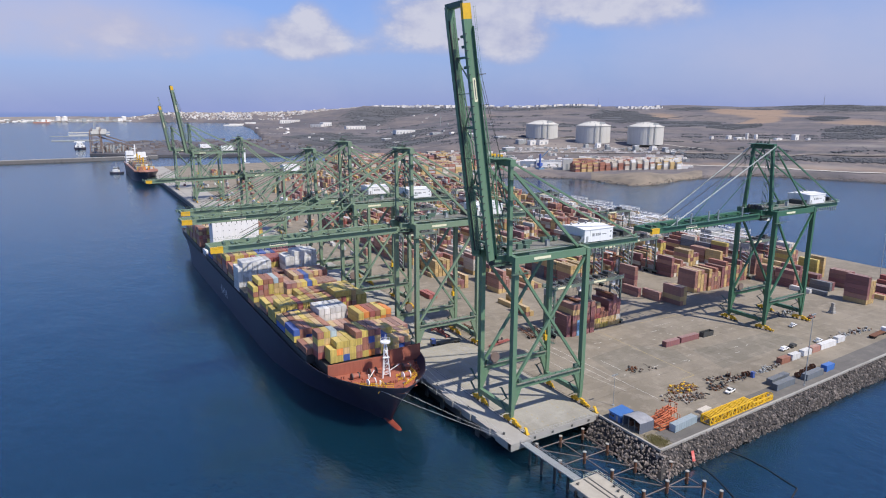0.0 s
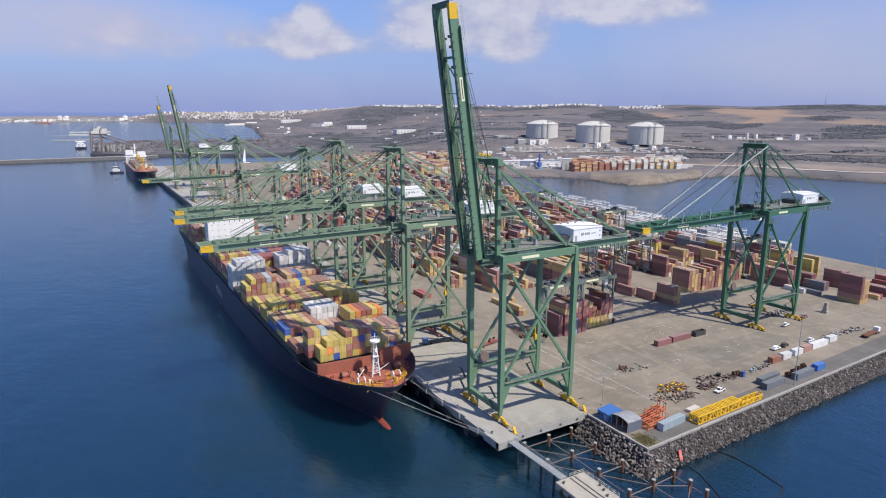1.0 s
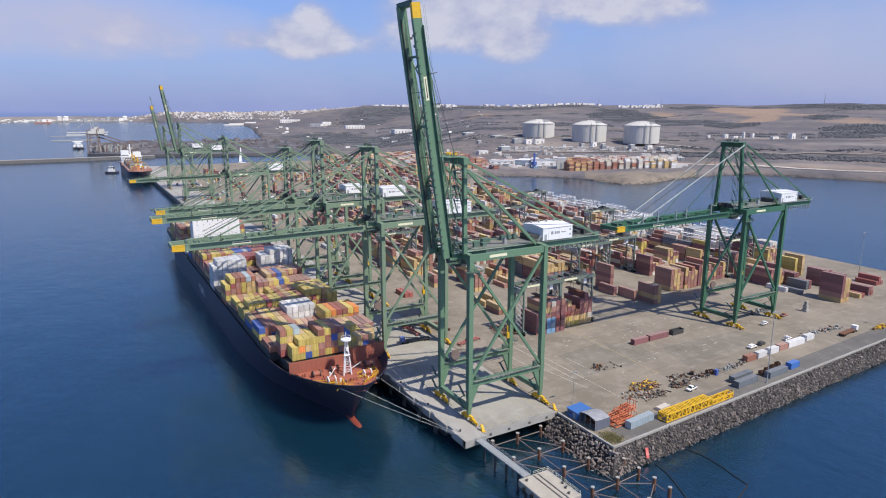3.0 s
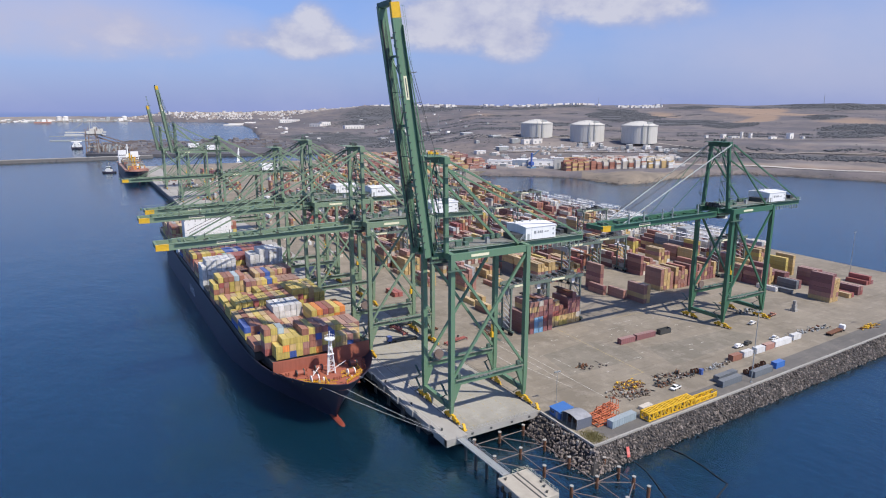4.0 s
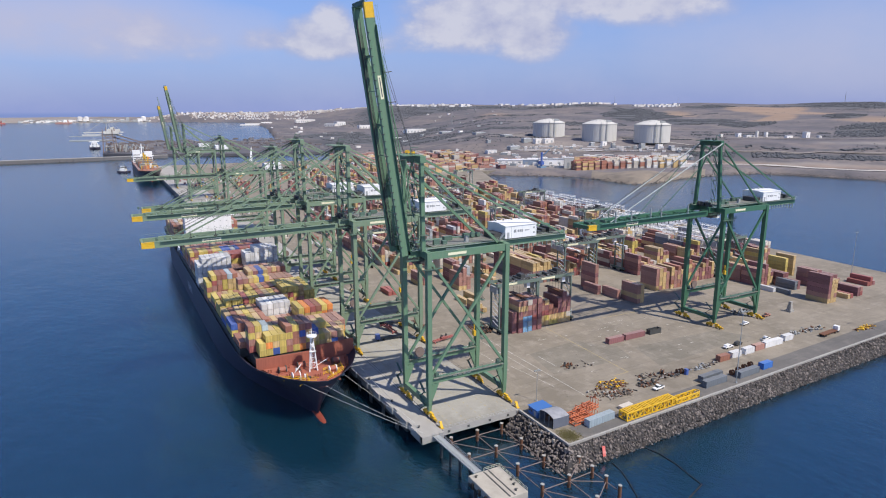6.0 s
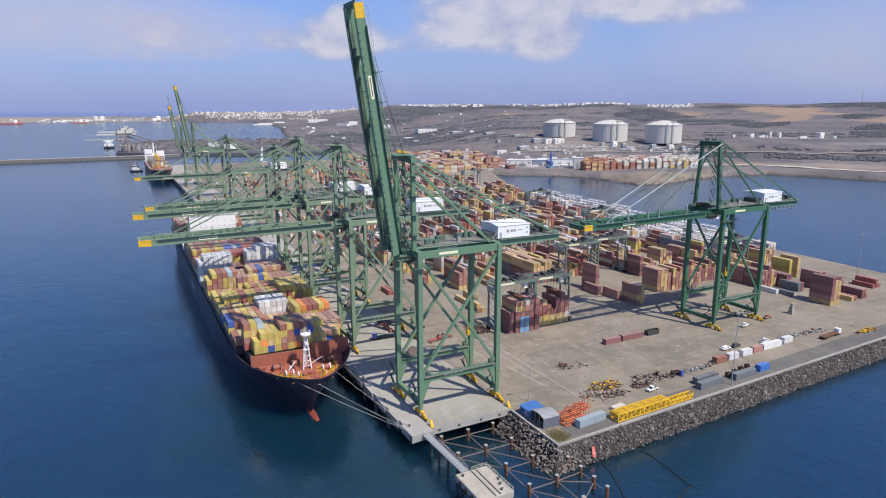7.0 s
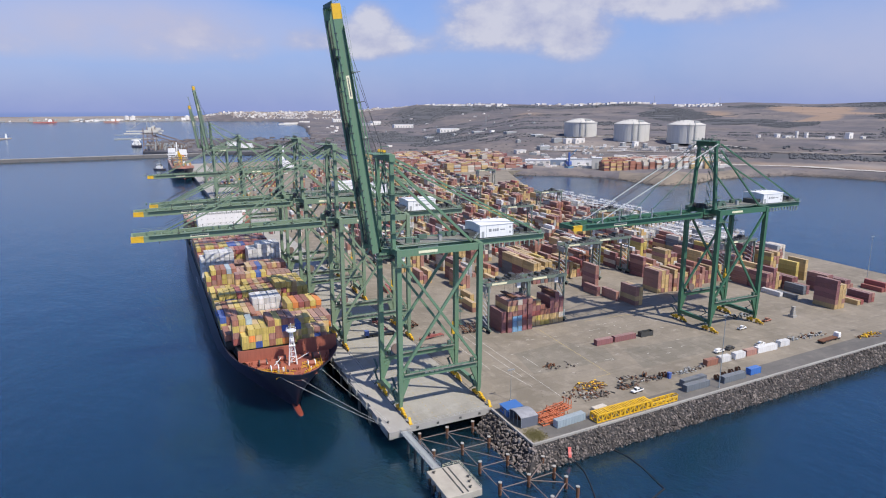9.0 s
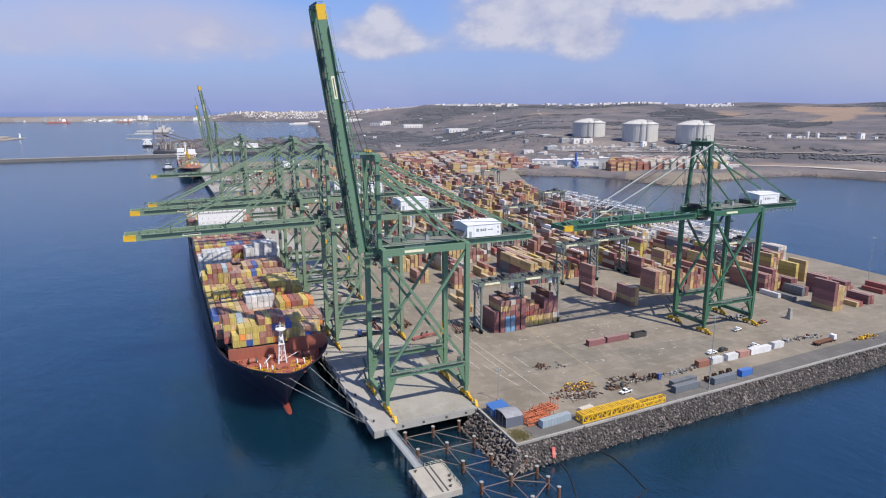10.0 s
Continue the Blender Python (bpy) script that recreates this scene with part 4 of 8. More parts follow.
    for x in (14.0, 31.0, 37.5, 49.0, 58.0):
        bm = B()
        rod(bm, (-x, ga - 0.2, 1.0), (-x, ga - 0.2, 5.6 if stay else 4.0), 0.34 if stay else 0.12, 8)
        bx(bm, -x - 0.5, -x + 0.5, ga - 0.5, ga + 0.3, 1.0, 1.5)
        part("floodlight_post", bm, GALV if stay else STEEL_DARK, boom)
    for i, x in enumerate((24, 42, 44.5, 60, 66, 69)):
        bm = B()
        bx(bm, -x - 0.8, -x, ga + 3, gb - 2.5, 0.7, 1.4 + 0.4 * (i % 2))
        part("sheave_block", bm, GREEN_DARK, boom)
    bm = B()
    s = L - 28
    bx(bm, -s - 7, -s, ga - 0.05, ga - 0.01, -0.75, 0.35)
    part("sign", bm, SIGN, boom, "cream sign with unreadable lettering")
    bm = B()
    bx(bm, -s - 6.4, -s - 0.7, ga - 0.07, ga - 0.052, -0.35, -0.05)
    part("sign_text", bm, INK, boom)
    bm = B()
    if up:
        for gy in (ga + 0.2, gb + 0.9):
            beam(bm, (-50, gy, 1.2), (-14, gy, 3.6), 0.35, 0.35)
            beam(bm, (-14, gy, 3.6), (-31, gy, 4.6), 0.3, 0.3)
            beam(bm, (-70, gy, 1.2), (-33, gy, 3.2), 0.3, 0.3)
        part("folded_stay", bm, paint, boom)
        for q in range(4):
            bm = B()
            rod(bm, (-2.0, gb - 1.2 - 0.5 * q, -1.0), (-(0.9 + 0.02 * q) * L, gb - 1.0 - 0.45 * q, -0.9), 0.06, 5)
            part("hoist_cable", bm, STEEL_DARK, boom)
        for gy in (ga + 1.25, gb - 0.4):
            bm = B()
            bx(bm, -0.95 * L, -2.0, gy, gy + 0.35, -1.3, -0.95)
            part("trolley_rail", bm, STEEL_DARK, boom)
        bm = B()                                       # tip platform and lamp brackets
        bx(bm, -L - 0.9, -L + 0.5, ga + 0.3, gb + 1.4, -1.2, -1.05)
        for y in (ga + 0.8, gb - 0.2, gb + 1.1):
            beam(bm, (-L - 0.8, y, -1.1), (-L - 0.8, y, 1.0), 0.12, 0.12)
        rod(bm, (-L - 0.8, ga + 0.8, 1.0), (-L - 0.8, gb + 1.1, 1.0), 0.05, 4)
        part("tip_platform", bm, GREEN_DARK, boom)
        for x in np.arange(6.0, L - 6, 9.0):
            bm = B()
            beam(bm, (-x, gb + 1.2, 0.6), (-x, gb + 2.0, 2.6), 0.14, 0.14)
            bx(bm, -x - 0.35, -x + 0.35, gb + 1.8, gb + 2.3, 2.5, 3.0)
            part("floodlight", bm, STEEL_DARK, boom)
        bm = B()
        for gy in (6, 12.5):
            rod(bm, (-2.5, gy, AP + 1.2), (-11.6, gy, zg + 61 * L / 77), 0.07, 4)
            rod(bm, (-2.0, gy + 0.7, AP + 1.2), (-11.0, gy + 0.7, zg + 57 * L / 77), 0.07, 4)
        part("hoist_rope", bm, STEEL_DARK, c)
    else:
        for gy, my in ((ga + 0.6, 3.4), (gb + 0.6, Y - 3.4)):
            for bxp in (37, 64):
                bm = B()
                beam(bm, (-1.0, my, AP - 0.5), (-5.5 - bxp * L / 77, gy, zg - 0.1 - 0.01 * bxp), 0.46 if not stay else 0.3 if bxp > 40 else 0.2, 0.5 if not stay else 0.34 if bxp > 40 else 0.2)
                part("fore_stay", bm, stay if stay and bxp > 40 else paint, c)
        bm = B()
        for y in (6.5, 11.5):
            rod(bm, (-1.5, y, AP + 1), (-5.5 - 0.84 * L, y, zg + 2), 0.06, 4)
            rod(bm, (-1.5, y + 0.4, AP + 1), (-5.5 - 0.84 * L, y + 0.4, zg + 2), 0.06, 4)
        part("hoist_rope", bm, STEEL_DARK, c)
    # trolley and cab
    bm = B()
    bx(bm, 3, 12, ga + 1.4, gb - 0.3, zg - 2.6, zg - 1.4)
    part("trolley", bm, STEEL_DARK, c)
    bm = B()
    bx(bm, 2.2, 4.8, ga + 1.6, ga + 4.2, zg - 4.6, zg - 2.0)
    part("cab", bm, WHITE, c, "white operator cab")
    return c


build_crane(pose(0, 0, 0), True, GREEN, boom_len=78.3, label="green steel ship-to-shore gantry crane with raised boom")
for y0 in (68, 134):
    build_crane(pose(0, y0, 0), False, GREEN_HAZED, label="green steel ship-to-shore gantry crane with boom lowered over the ship")
for y0, u in ((187, False), (362, False), (753, True)):
    build_crane(pose(0, y0, 0), u, GREEN_HAZED, kz=0.93, boom_len=68 if not u else 58, label="older green gantry crane with " + ("raised" if u else "lowered") + " boom")
build_crane(pose(0, 612, 0), True, GREEN_HAZED, label="distant green gantry crane with raised boom")
build_crane(pose(163.0, 15.2, 0), False, GREEN_OLD, kz=1.0, boom_len=72.5, lean=2.2, label="deep green gantry crane parked inside the container yard", stay=material("pale stay paint", (0.46, 0.49, 0.47), 0.45))

# ---- containers ----
CW, CH, CL = 2.44, 2.6, 12.19
SHORT = 6.06
random.seed(11)


def container_mesh(name, length, paint):
    """Body with proud corner posts, top rails and a recessed door end."""
    me = bpy.data.meshes.new(name)
    bm = B()
    e = 0.05
    bx(bm, e, CW - e, e, length - e, 0.05, CH - 0.03)
    for x in (0, CW - 0.16):
        for y in (0, length - 0.16):
            bx(bm, x, x + 0.16, y, y + 0.16, 0, CH)
    bmesh.ops.recalc_face_normals(bm, faces=bm.faces)
    bm.to_mesh(me)
    bm.free()
    me.materials.append(paint)
    return me


CONT = {}


def container(x, y, z, paint, length=CL, turn=0.0, group="stacked containers", label=""):
    key = (paint, length)
    if key not in CONT:
        CONT[key] = container_mesh("container_" + paint, length, PAINTS[paint])
        bm = B()
        prof = [(0.2, 0.0)]
        for px in (0.55, 0.95, 1.45, 1.85):
            prof += [(px, 0.0), (px, -0.05), (px + 0.07, -0.05), (px + 0.07, 0.0)]
        prof += [(CW - 0.2, 0.0)]
        lo = [bm.verts.new((x, y + 0.035, 0.15)) for x, y in prof]
        hi = [bm.verts.new((x, y + 0.035, CH - 0.15)) for x, y in prof]
        for q in range(len(prof) - 1):
            bm.faces.new((lo[q], lo[q + 1], hi[q + 1], hi[q]))
        CONT[key, "door"] = mesh_of("door", bm, PAINTS[paint])
    ob = new("shipping_container", CONT[key])
    ob.matrix_basis = pose(x, y, z, 0, 0, turn)
    tagged(ob, label or f"weathered {paint} {'forty' if length == CL else 'twenty'}-foot shipping container", "container", group)
    d = new("door", CONT[key, "door"])
    d.parent = ob
    return ob


class Heap:
    """Joined far containers, with one material slot a paint."""

    def __init__(self):
        self.v, self.f, self.mi = [], [], []
        self.keys = list(PAINTS)

    def add(self, x, y, z, paint, length=CL, along_x=False):
        dx, dy = (length, CW) if along_x else (CW, length)
        x, y, dx, dy = x + 0.05, y + 0.05, dx - 0.1, dy - 0.1
        o = len(self.v)
        self.v += [(x + a * dx, y + b * dy, z + h) for h in (0.05, CH - 0.07) for a, b in ((0, 0), (1, 0), (1, 1), (0, 1))]
        self.f += [[o + i for i in q] for q in ((4, 5, 6, 7), (0, 1, 5, 4), (1, 2, 6, 5), (2, 3, 7, 6), (3, 0, 4, 7), (3, 2, 1, 0))]
        self.mi += [self.keys.index(paint)] * 6

    def done(self, name, label, category):
        me = bpy.data.meshes.new(name)
        me.from_pydata(self.v, [], self.f)
        for k in self.keys:
            me.materials.append(PAINTS[k])
        me.polygons.foreach_set("material_index", self.mi)
        return tagged(new(name, me), label, category, kind="stuff")


# ---- the container ship alongside ----
SX = -29.1
DECK = [(20.5, 0.4), (22, 4.4), (26, 8.6), (30, 12.2), (37, 16.2), (44, 19.2), (54, 21.3), (72, 22.0), (340, 22.0), (372, 21.0), (390, 18.5)]
WLINE = [(20.5, 0.15), (33, 0.25), (45, 3.6), (60, 9.5), (80, 16.0), (105, 20.8), (130, 22.0), (330, 22.0), (365, 17.0), (390, 9.0)]


def rim(y):
    return interp([(20, 11.6), (45, 10.9), (58, 10.4), (75, 9.6), (400, 9.6)], y)


def build_hull(name, label, m=None):
    ship = thing(name, label, "ship", m)
    ys = [20.5, 21.5, 23, 26, 30, 34, 38, 42, 46, 52, 60, 70, 80, 95, 110, 130, 180, 250, 320, 345, 370, 390]
    bm = B()
    sec = []
    for y in ys:
        d, w, r = interp(DECK, y), interp(WLINE, y), rim(y)
        pts = []
        for f in (0.0, 0.28, 0.55, 0.8, 1.0):      # from below the waterline up to the rim
            z = -9 + (r + 9) * f
            fl = max(0.0, (z - (-7)) / (r + 7))
            hb = w + (d - w) * fl ** 1.5
            yy = y
            if y < 38:                              # raked stem
                yy = y + (1 - fl) * interp([(20.5, 14.5), (38, 0)], y)
            pts.append((hb, yy, z))
        row = [(SX - hb, yy, z) for hb, yy, z in pts] + [(SX + hb, yy, z) for hb, yy, z in reversed(pts)]
        sec.append([bm.verts.new(p) for p in row])
    n = len(sec[0])
    for a, b in zip(sec, sec[1:]):
        for i in range(n - 1):
            if i != n // 2 - 1:
                bm.faces.new((a[i], a[i + 1], b[i + 1], b[i]))
    bm.faces.new(sec[-1])
    bm.faces.new(sec[0][::-1])
    hull = part("hull", bm, HULL, ship, "dark blue-black hull plating")
    for p in hull.data.polygons:
        p.use_smooth = abs(p.normal.y) < 0.9
    bm = B()                                         # bulwark thickness and deck
    for side in (-1, 1):
        for a, b in zip(ys, ys[1:]):
            beam(bm, (SX + side * interp(DECK, a), a, rim(a)), (SX + side * interp(DECK, b), b, rim(b)), 0.22, 0.2)
    part("bulwark_rail", bm, HULL, ship)
    bm = B()
    def inner(y):
        return max(0.1, interp(WLINE, y) + (interp(DECK, y) - interp(WLINE, y)) * 0.78 - 0.15)
    left = [(SX - inner(y), y + (2.2 if y < 34 else 0.3)) for y in ys]
    right = [(SX + inner(y), y + (2.2 if y < 34 else 0.3)) for y in reversed(ys)]
    prism(bm, [p for p in left if p[1] < 54] + [p for p in right if p[1] < 54], 8.4, 9.0)
    part("deck", bm, DECK_RED, ship, "red oxide painted foredeck")
    bm = B()
    prism(bm, [p for p in left if p[1] > 51] + [p for p in right if p[1] > 51], 8.3, 8.9)
    part("main_deck", bm, STEEL_DARK, ship, "dark steel main deck")
    bm = B()
    bm2 = B()
    rod(bm, (SX, 40, -8.3), (SX, 28.4, -7.9), 2.0, 14, 1.45)
    rod(bm, (SX, 28.4, -7.9), (SX, 26.4, -7.7), 1.45, 14, 1.0)
    rod(bm, (SX, 26.4, -7.7), (SX, 25.4, -7.6), 1.0, 14, 0.4)
    part("bulb", bm, HULL_RED, ship, "red bulbous bow at the surface")
    # wave breaker before the first stack
    beam(bm2, (SX - 18.5, 47.6, 11.2), (SX - 4, 46.4, 11.2), 0.5, 4.6)
    beam(bm2, (SX - 4, 46.4, 11.2), (SX + 4, 46.4, 11.2), 0.5, 4.6)
    beam(bm2, (SX + 4, 46.4, 12.0), (SX + 19.5, 47.6, 12.0), 0.5, 6.2)
    part("breakwater", bm2, DECK_RED, ship, "red steel breakwater wall")
    bm = B()
    bx(bm, SX - 18, SX + 18, 49.0, 63, 9.0, 12.4)
    bx(bm, SX - 21.4, SX + 21.4, 63, 268, 9.0, 12.4)
    bx(bm, SX - 21.4, SX + 21.4, 287, 366, 9.0, 12.4)
    part("hatch_coaming", bm, STEEL_DARK, ship)
    return ship


ship = build_hull("container_ship", "large dark-hulled container ship moored at the quay")


def outfit_bow(ship):
    bm = B()                                        # foremast: tapered trunk, legs and top platform
    for o in (-1, 1):
        rod(bm, (SX + 1.5 * o, 37.0, 9), (SX + 0.35 * o, 37.6, 22.4), 0.3, 8, 0.2)
    rod(bm, (SX, 39.4, 9), (SX, 38.0, 22.4), 0.28, 8, 0.2)
    for q in range(6):
        z, k = 10.2 + 2.0 * q, 1.5 - 1.15 * (1.2 + 2.0 * q) / 13.4
        rod(bm, (SX - k, 37.1 + 0.09 * q, z), (SX + k, 37.1 + 0.09 * q, z), 0.12, 5)
        rod(bm, (SX - k, 37.1 + 0.09 * q, z), (SX + k - 0.15, 37.2 + 0.09 * q, z + 2.0), 0.09, 5)
        rod(bm, (SX + k, 37.1 + 0.09 * q, z), (SX, 39.3 - 0.2 * q, z + 0.6), 0.09, 5)
    bx(bm, SX - 1.2, SX + 1.2, 36.6, 37.6, 16.6, 16.75)
    bx(bm, SX - 0.5, SX + 0.5, 36.5, 37.1, 18.6, 19.6)
    rod(bm, (SX, 37.6, 22.3), (SX, 37.6, 22.7), 1.9, 12)
    for a in range(8):
        rod(bm, (SX + 1.8 * math.cos(a * 0.785), 37.6 + 1.8 * math.sin(a * 0.785), 22.7), (SX + 1.8 * math.cos(a * 0.785), 37.6 + 1.8 * math.sin(a * 0.785), 23.6), 0.05, 4)
        rod(bm, (SX + 1.8 * math.cos(a * 0.785), 37.6 + 1.8 * math.sin(a * 0.785), 23.6), (SX + 1.8 * math.cos(a * 0.785 + 0.785), 37.6 + 1.8 * math.sin(a * 0.785 + 0.785), 23.6), 0.05, 4)
    rod(bm, (SX, 37.6, 22.7), (SX, 37.6, 25.4), 0.12, 6)
    part("foremast", bm, WHITE, ship, "white lattice foremast")
    for i, (x, y) in enumerate(((-7.5, 33.5), (6.0, 33.0), (-10.5, 41), (9.5, 40), (-3.2, 42))):
        bm = B()
        bx(bm, SX + x - 1.4, SX + x + 1.4, y - 1.0, y + 1.0, 9.0, 9.5)
        rod(bm, (SX + x - 1.2, y, 10.3), (SX + x + 1.2, y, 10.3), 1.0, 12)
        w = part("winch", bm, DECK_RED, ship, "red mooring winch")
        bm = B()
        for e in (-1.3, 1.3):
            rod(bm, (SX + x + e - 0.16, y, 10.3), (SX + x + e + 0.16, y, 10.3), 1.3, 12)
        part("drum_flange", bm, WHITE if i < 2 else STEEL_DARK, w, "pale drum flanges" if i < 2 else "")
    bm = B()                                         # yellow rails and marked walkways
    for x, y, x2, y2 in ((-12, 33, -2, 27), (2, 26.5, 10, 32), (10, 32, 11, 40), (4.5, 28, 5.0, 36), (7.5, 30, 8, 37), (-9, 30, -7, 36), (-4.5, 27, -3.5, 34), (2.0, 31.5, 9.5, 33.5), (3, 35, 10.5, 36.5), (-13, 36, -5, 30.5)):
        for h in (0.6, 1.15):
            rod(bm, (SX + x, y, 9 + h), (SX + x2, y2, 9 + h), 0.1, 4)
        for f in (0, 0.25, 0.5, 0.75, 1):
            px, py = SX + x + (x2 - x) * f, y + (y2 - y) * f
            rod(bm, (px, py, 9), (px, py, 10.15), 0.09, 4)
    part("deck_rail", bm, YELLOW, ship, "yellow deck rails")
    for x, y in ((-14, 38), (-12, 42), (-5, 29), (0, 25), (5, 25.5), (12, 36), (14, 42), (-8, 44), (7, 44), (0, 31), (-15, 43), (3, 43), (-10, 36), (13, 39)):
        bm = B()
        bx(bm, SX + x - 0.5, SX + x + 1.4, y - 0.4, y + 0.4, 9.0, 9.15)
        rod(bm, (SX + x, y, 9.1), (SX + x, y, 10.3), 0.3, 8)
        rod(bm, (SX + x + 0.9, y, 9.1), (SX + x + 0.9, y, 10.3), 0.3, 8)
        part("bollard", bm, DECK_RED, ship)
    bm = B()
    beam(bm, (SX - 8.0, 36.5, 9.0), (SX - 4.0, 38.8, 12.0), 0.22, 0.22)
    part("derrick", bm, WHITE, ship, "white stores derrick")
    bm = B()
    beam(bm, (SX + 1.6, 40.5, 9.2), (SX + 6.8, 40.0, 11.8), 0.22, 0.22)
    part("derrick", bm, WHITE, ship, "white stores derrick")
    random.seed(14)
    for k in range(34):                              # vents, lockers, chocks and pipes on the foredeck
        y = random.uniform(26, 44.5)
        x = SX + random.uniform(-0.8, 0.8) * interp(WLINE, y + 34)
        bm = B()
        if k % 3 == 0:
            rod(bm, (x, y, 9), (x, y, 9.6 + random.random()), random.uniform(0.2, 0.5), 8)
            part("vent", bm, random.choice((WHITE, DECK_RED, STEEL_DARK)), ship)
        elif k % 3 == 1:
            bx(bm, x, x + random.uniform(0.5, 1.6), y, y + random.uniform(0.4, 1.2), 9, 9.4 + 0.8 * random.random())
            part("locker", bm, random.choice((DECK_RED, STEEL_DARK, GREY)), ship)
        else:
            rod(bm, (x, y, 9.3), (x + random.uniform(-3, 3), y + random.uniform(-2, 2), 9.3), 0.12, 6)
            part("pipe", bm, random.choice((YELLOW, RUST, STEEL_DARK)), ship)
    bm = B()                                         # accommodation block
    bx(bm, SX - 20.5, SX + 20.5, 271, 285, 9, 13)
    bx(bm, SX - 15.5, SX + 14.5, 271.5, 284, 13, 34.6)
    bx(bm, SX - 19.0, SX + 18.0, 279, 283, 31.6, 34.0)
    acc = part("accommodation", bm, WHITE, ship, "white accommodation block with bridge wings")
    for z in (17.5, 21.5, 25.5, 29.0):
        for x in range(-13, 14, 4):
            bm = B()
            bx(bm, SX + x, SX + x + 0.55, 271.44, 271.5, z, z + 0.6)
            part("window", bm, GREY, acc, "small grey cabin window")
    for x in np.arange(-14.9, 13.5, 1.4):
        bm = B()
        bx(bm, SX + x, SX + x + 1.1, 271.42, 271.5, 32.4, 33.5)
        part("bridge_window", bm, GREY, acc, "grey bridge window")
    bm = B()
    rod(bm, (SX, 277, 34.5), (SX, 277, 44), 0.5, 8, 0.25)
    bx(bm, SX - 3, SX + 3, 276.7, 277.3, 39, 39.4)
    part("radar_mast", bm, WHITE, acc)
    bm = B()
    bx(bm, SX - 6, SX + 6, 352, 362, 12, 30)
    part("funnel", bm, HULL, ship)
    bm = B()
    s = SX - 22.05
    for i in range(4):
        beam(bm, (s, 204 + 4.5 * i, -1.5), (s, 206 + 4.5 * i, 3.0), 0.05, 0.9)
    part("hull_mark", bm, WHITE, ship, "large pale hull lettering shapes")


outfit_bow(ship)

FAR = Heap()


def stow(front, spec, length=CL, singles=False, base=13.0):
    """One bay: (first column, last column, tiers, paints for the top tier)."""
    for c0, c1, tiers, paints in spec:
        paints = paints.split()
        for c in range(c0, c1 + 1):
            for k in range(tiers):
                p = paints[(c - c0) % len(paints)] if k == tiers - 1 else random.choice(SHIP_MIX)
                if "white" in paints:
                    p = "white"
                x, z = -50.6 + 2.54 * c, base + CH * k
                if singles:
                    container(x, front, z, p, length, group="containers on deck")
                else:
                    FAR.add(x, front, z, p, length)


stow(49.8, [(2, 2, 2, "yellow"), (3, 5, 3, "yellow yellow yellow"), (6, 8, 4, "rust yellow rust"), (9, 9, 4, "maroon"), (10, 10, 3, "blue"), (11, 12, 2, "yellow tan"), (13, 14, 2, "brown tan")], SHORT, True)
stow(55.9, [(1, 1, 4, "rust"), (2, 2, 4, "yellow"), (3, 3, 4, "faded"), (4, 5, 3, "tan yellow"), (6, 8, 4, "rust yellow rust"), (9, 9, 4, "maroon"), (10, 10, 3, "brown"), (11, 12, 3, "tan yellow"), (13, 15, 2, "yellow brown tan")], SHORT, True)
stow(62.2, [(0, 3, 1, "rust tan"), (4, 10, 2, "brown tan maroon"), (11, 16, 2, "maroon brown tan brown")], CL, True)
stow(77.5, [(0, 0, 2, "blue"), (1, 5, 2, "rust rust yellow tan rust")], CL, True)
stow(77.5, [(6, 10, 1, "rust tan brown maroon"), (11, 11, 3, "yellow"), (12, 14, 3, "orange red rust"), (15, 15, 3, "yellow"), (16, 16, 3, "orange")])
stow(90.5, [(0, 5, 2, "tan rust tan yellow"), (6, 10, 3, "white"), (11, 16, 1, "maroon brown rust")])
stow(104.0, [(0, 0, 2, "yellow"), (1, 3, 3, "yellow yellow yellow"), (4, 4, 3, "red"), (5, 5, 3, "yellow"), (6, 10, 3, "yellow rust tan yellow rust"), (11, 14, 4, "yellow yellow yellow tan"), (15, 16, 3, "yellow")])
stow(118.5, [(0, 0, 2, "yellow"), (1, 5, 2, "rust tan yellow"), (6, 10, 3, "yellow rust tan rust rust"), (11, 16, 3, "yellow yellow yellow tan")])
stow(142.0, [(0, 0, 4, "yellow")], base=9.9)
stow(142.0, [(1, 1, 4, "yellow"), (2, 5, 4, "rust rust faded rust"), (6, 7, 3, "brown brown"), (8, 11, 4, "tan maroon blue tan"), (12, 16, 2, "brown")])
stow(128.5, [(5, 10, 4, "maroon brown tan yellow blue yellow")], SHORT)
stow(156.5, [(5, 8, 2, "brown tan"), (9, 16, 3, "brown rust brown rust brown tan")])
stow(173.0, [(0, 0, 5, "white"), (1, 6, 6, "white")], base=9.9)
stow(173.0, [(7, 9, 2, "brown maroon rust"), (10, 11, 5, "white"), (12, 16, 6, "white")])
stow(187.5, [(0, 4, 3, "rust yellow tan"), (5, 10, 4, "red green brown red red"), (11, 16, 4, "tan grey")])
stow(202.5, [(0, 6, 4, "yellow rust yellow"), (7, 10, 4, "blue blue grey"), (11, 16, 4, "red rust red")])
stow(217.0, [(0, 16, 4, "tan rust brown rust red brown")])
stow(231.5, [(0, 16, 4, "rust tan brown red")])
stow(246.0, [(0, 16, 3, "brown rust tan blue")])
stow(289.0, [(0, 16, 5, "rust brown tan pale")])
stow(303.5, [(0, 16, 5, "brown grey tan rust")])
stow(318.0, [(0, 16, 4, "tan rust red")])
stow(332.5, [(0, 16, 4, "brown tan")])

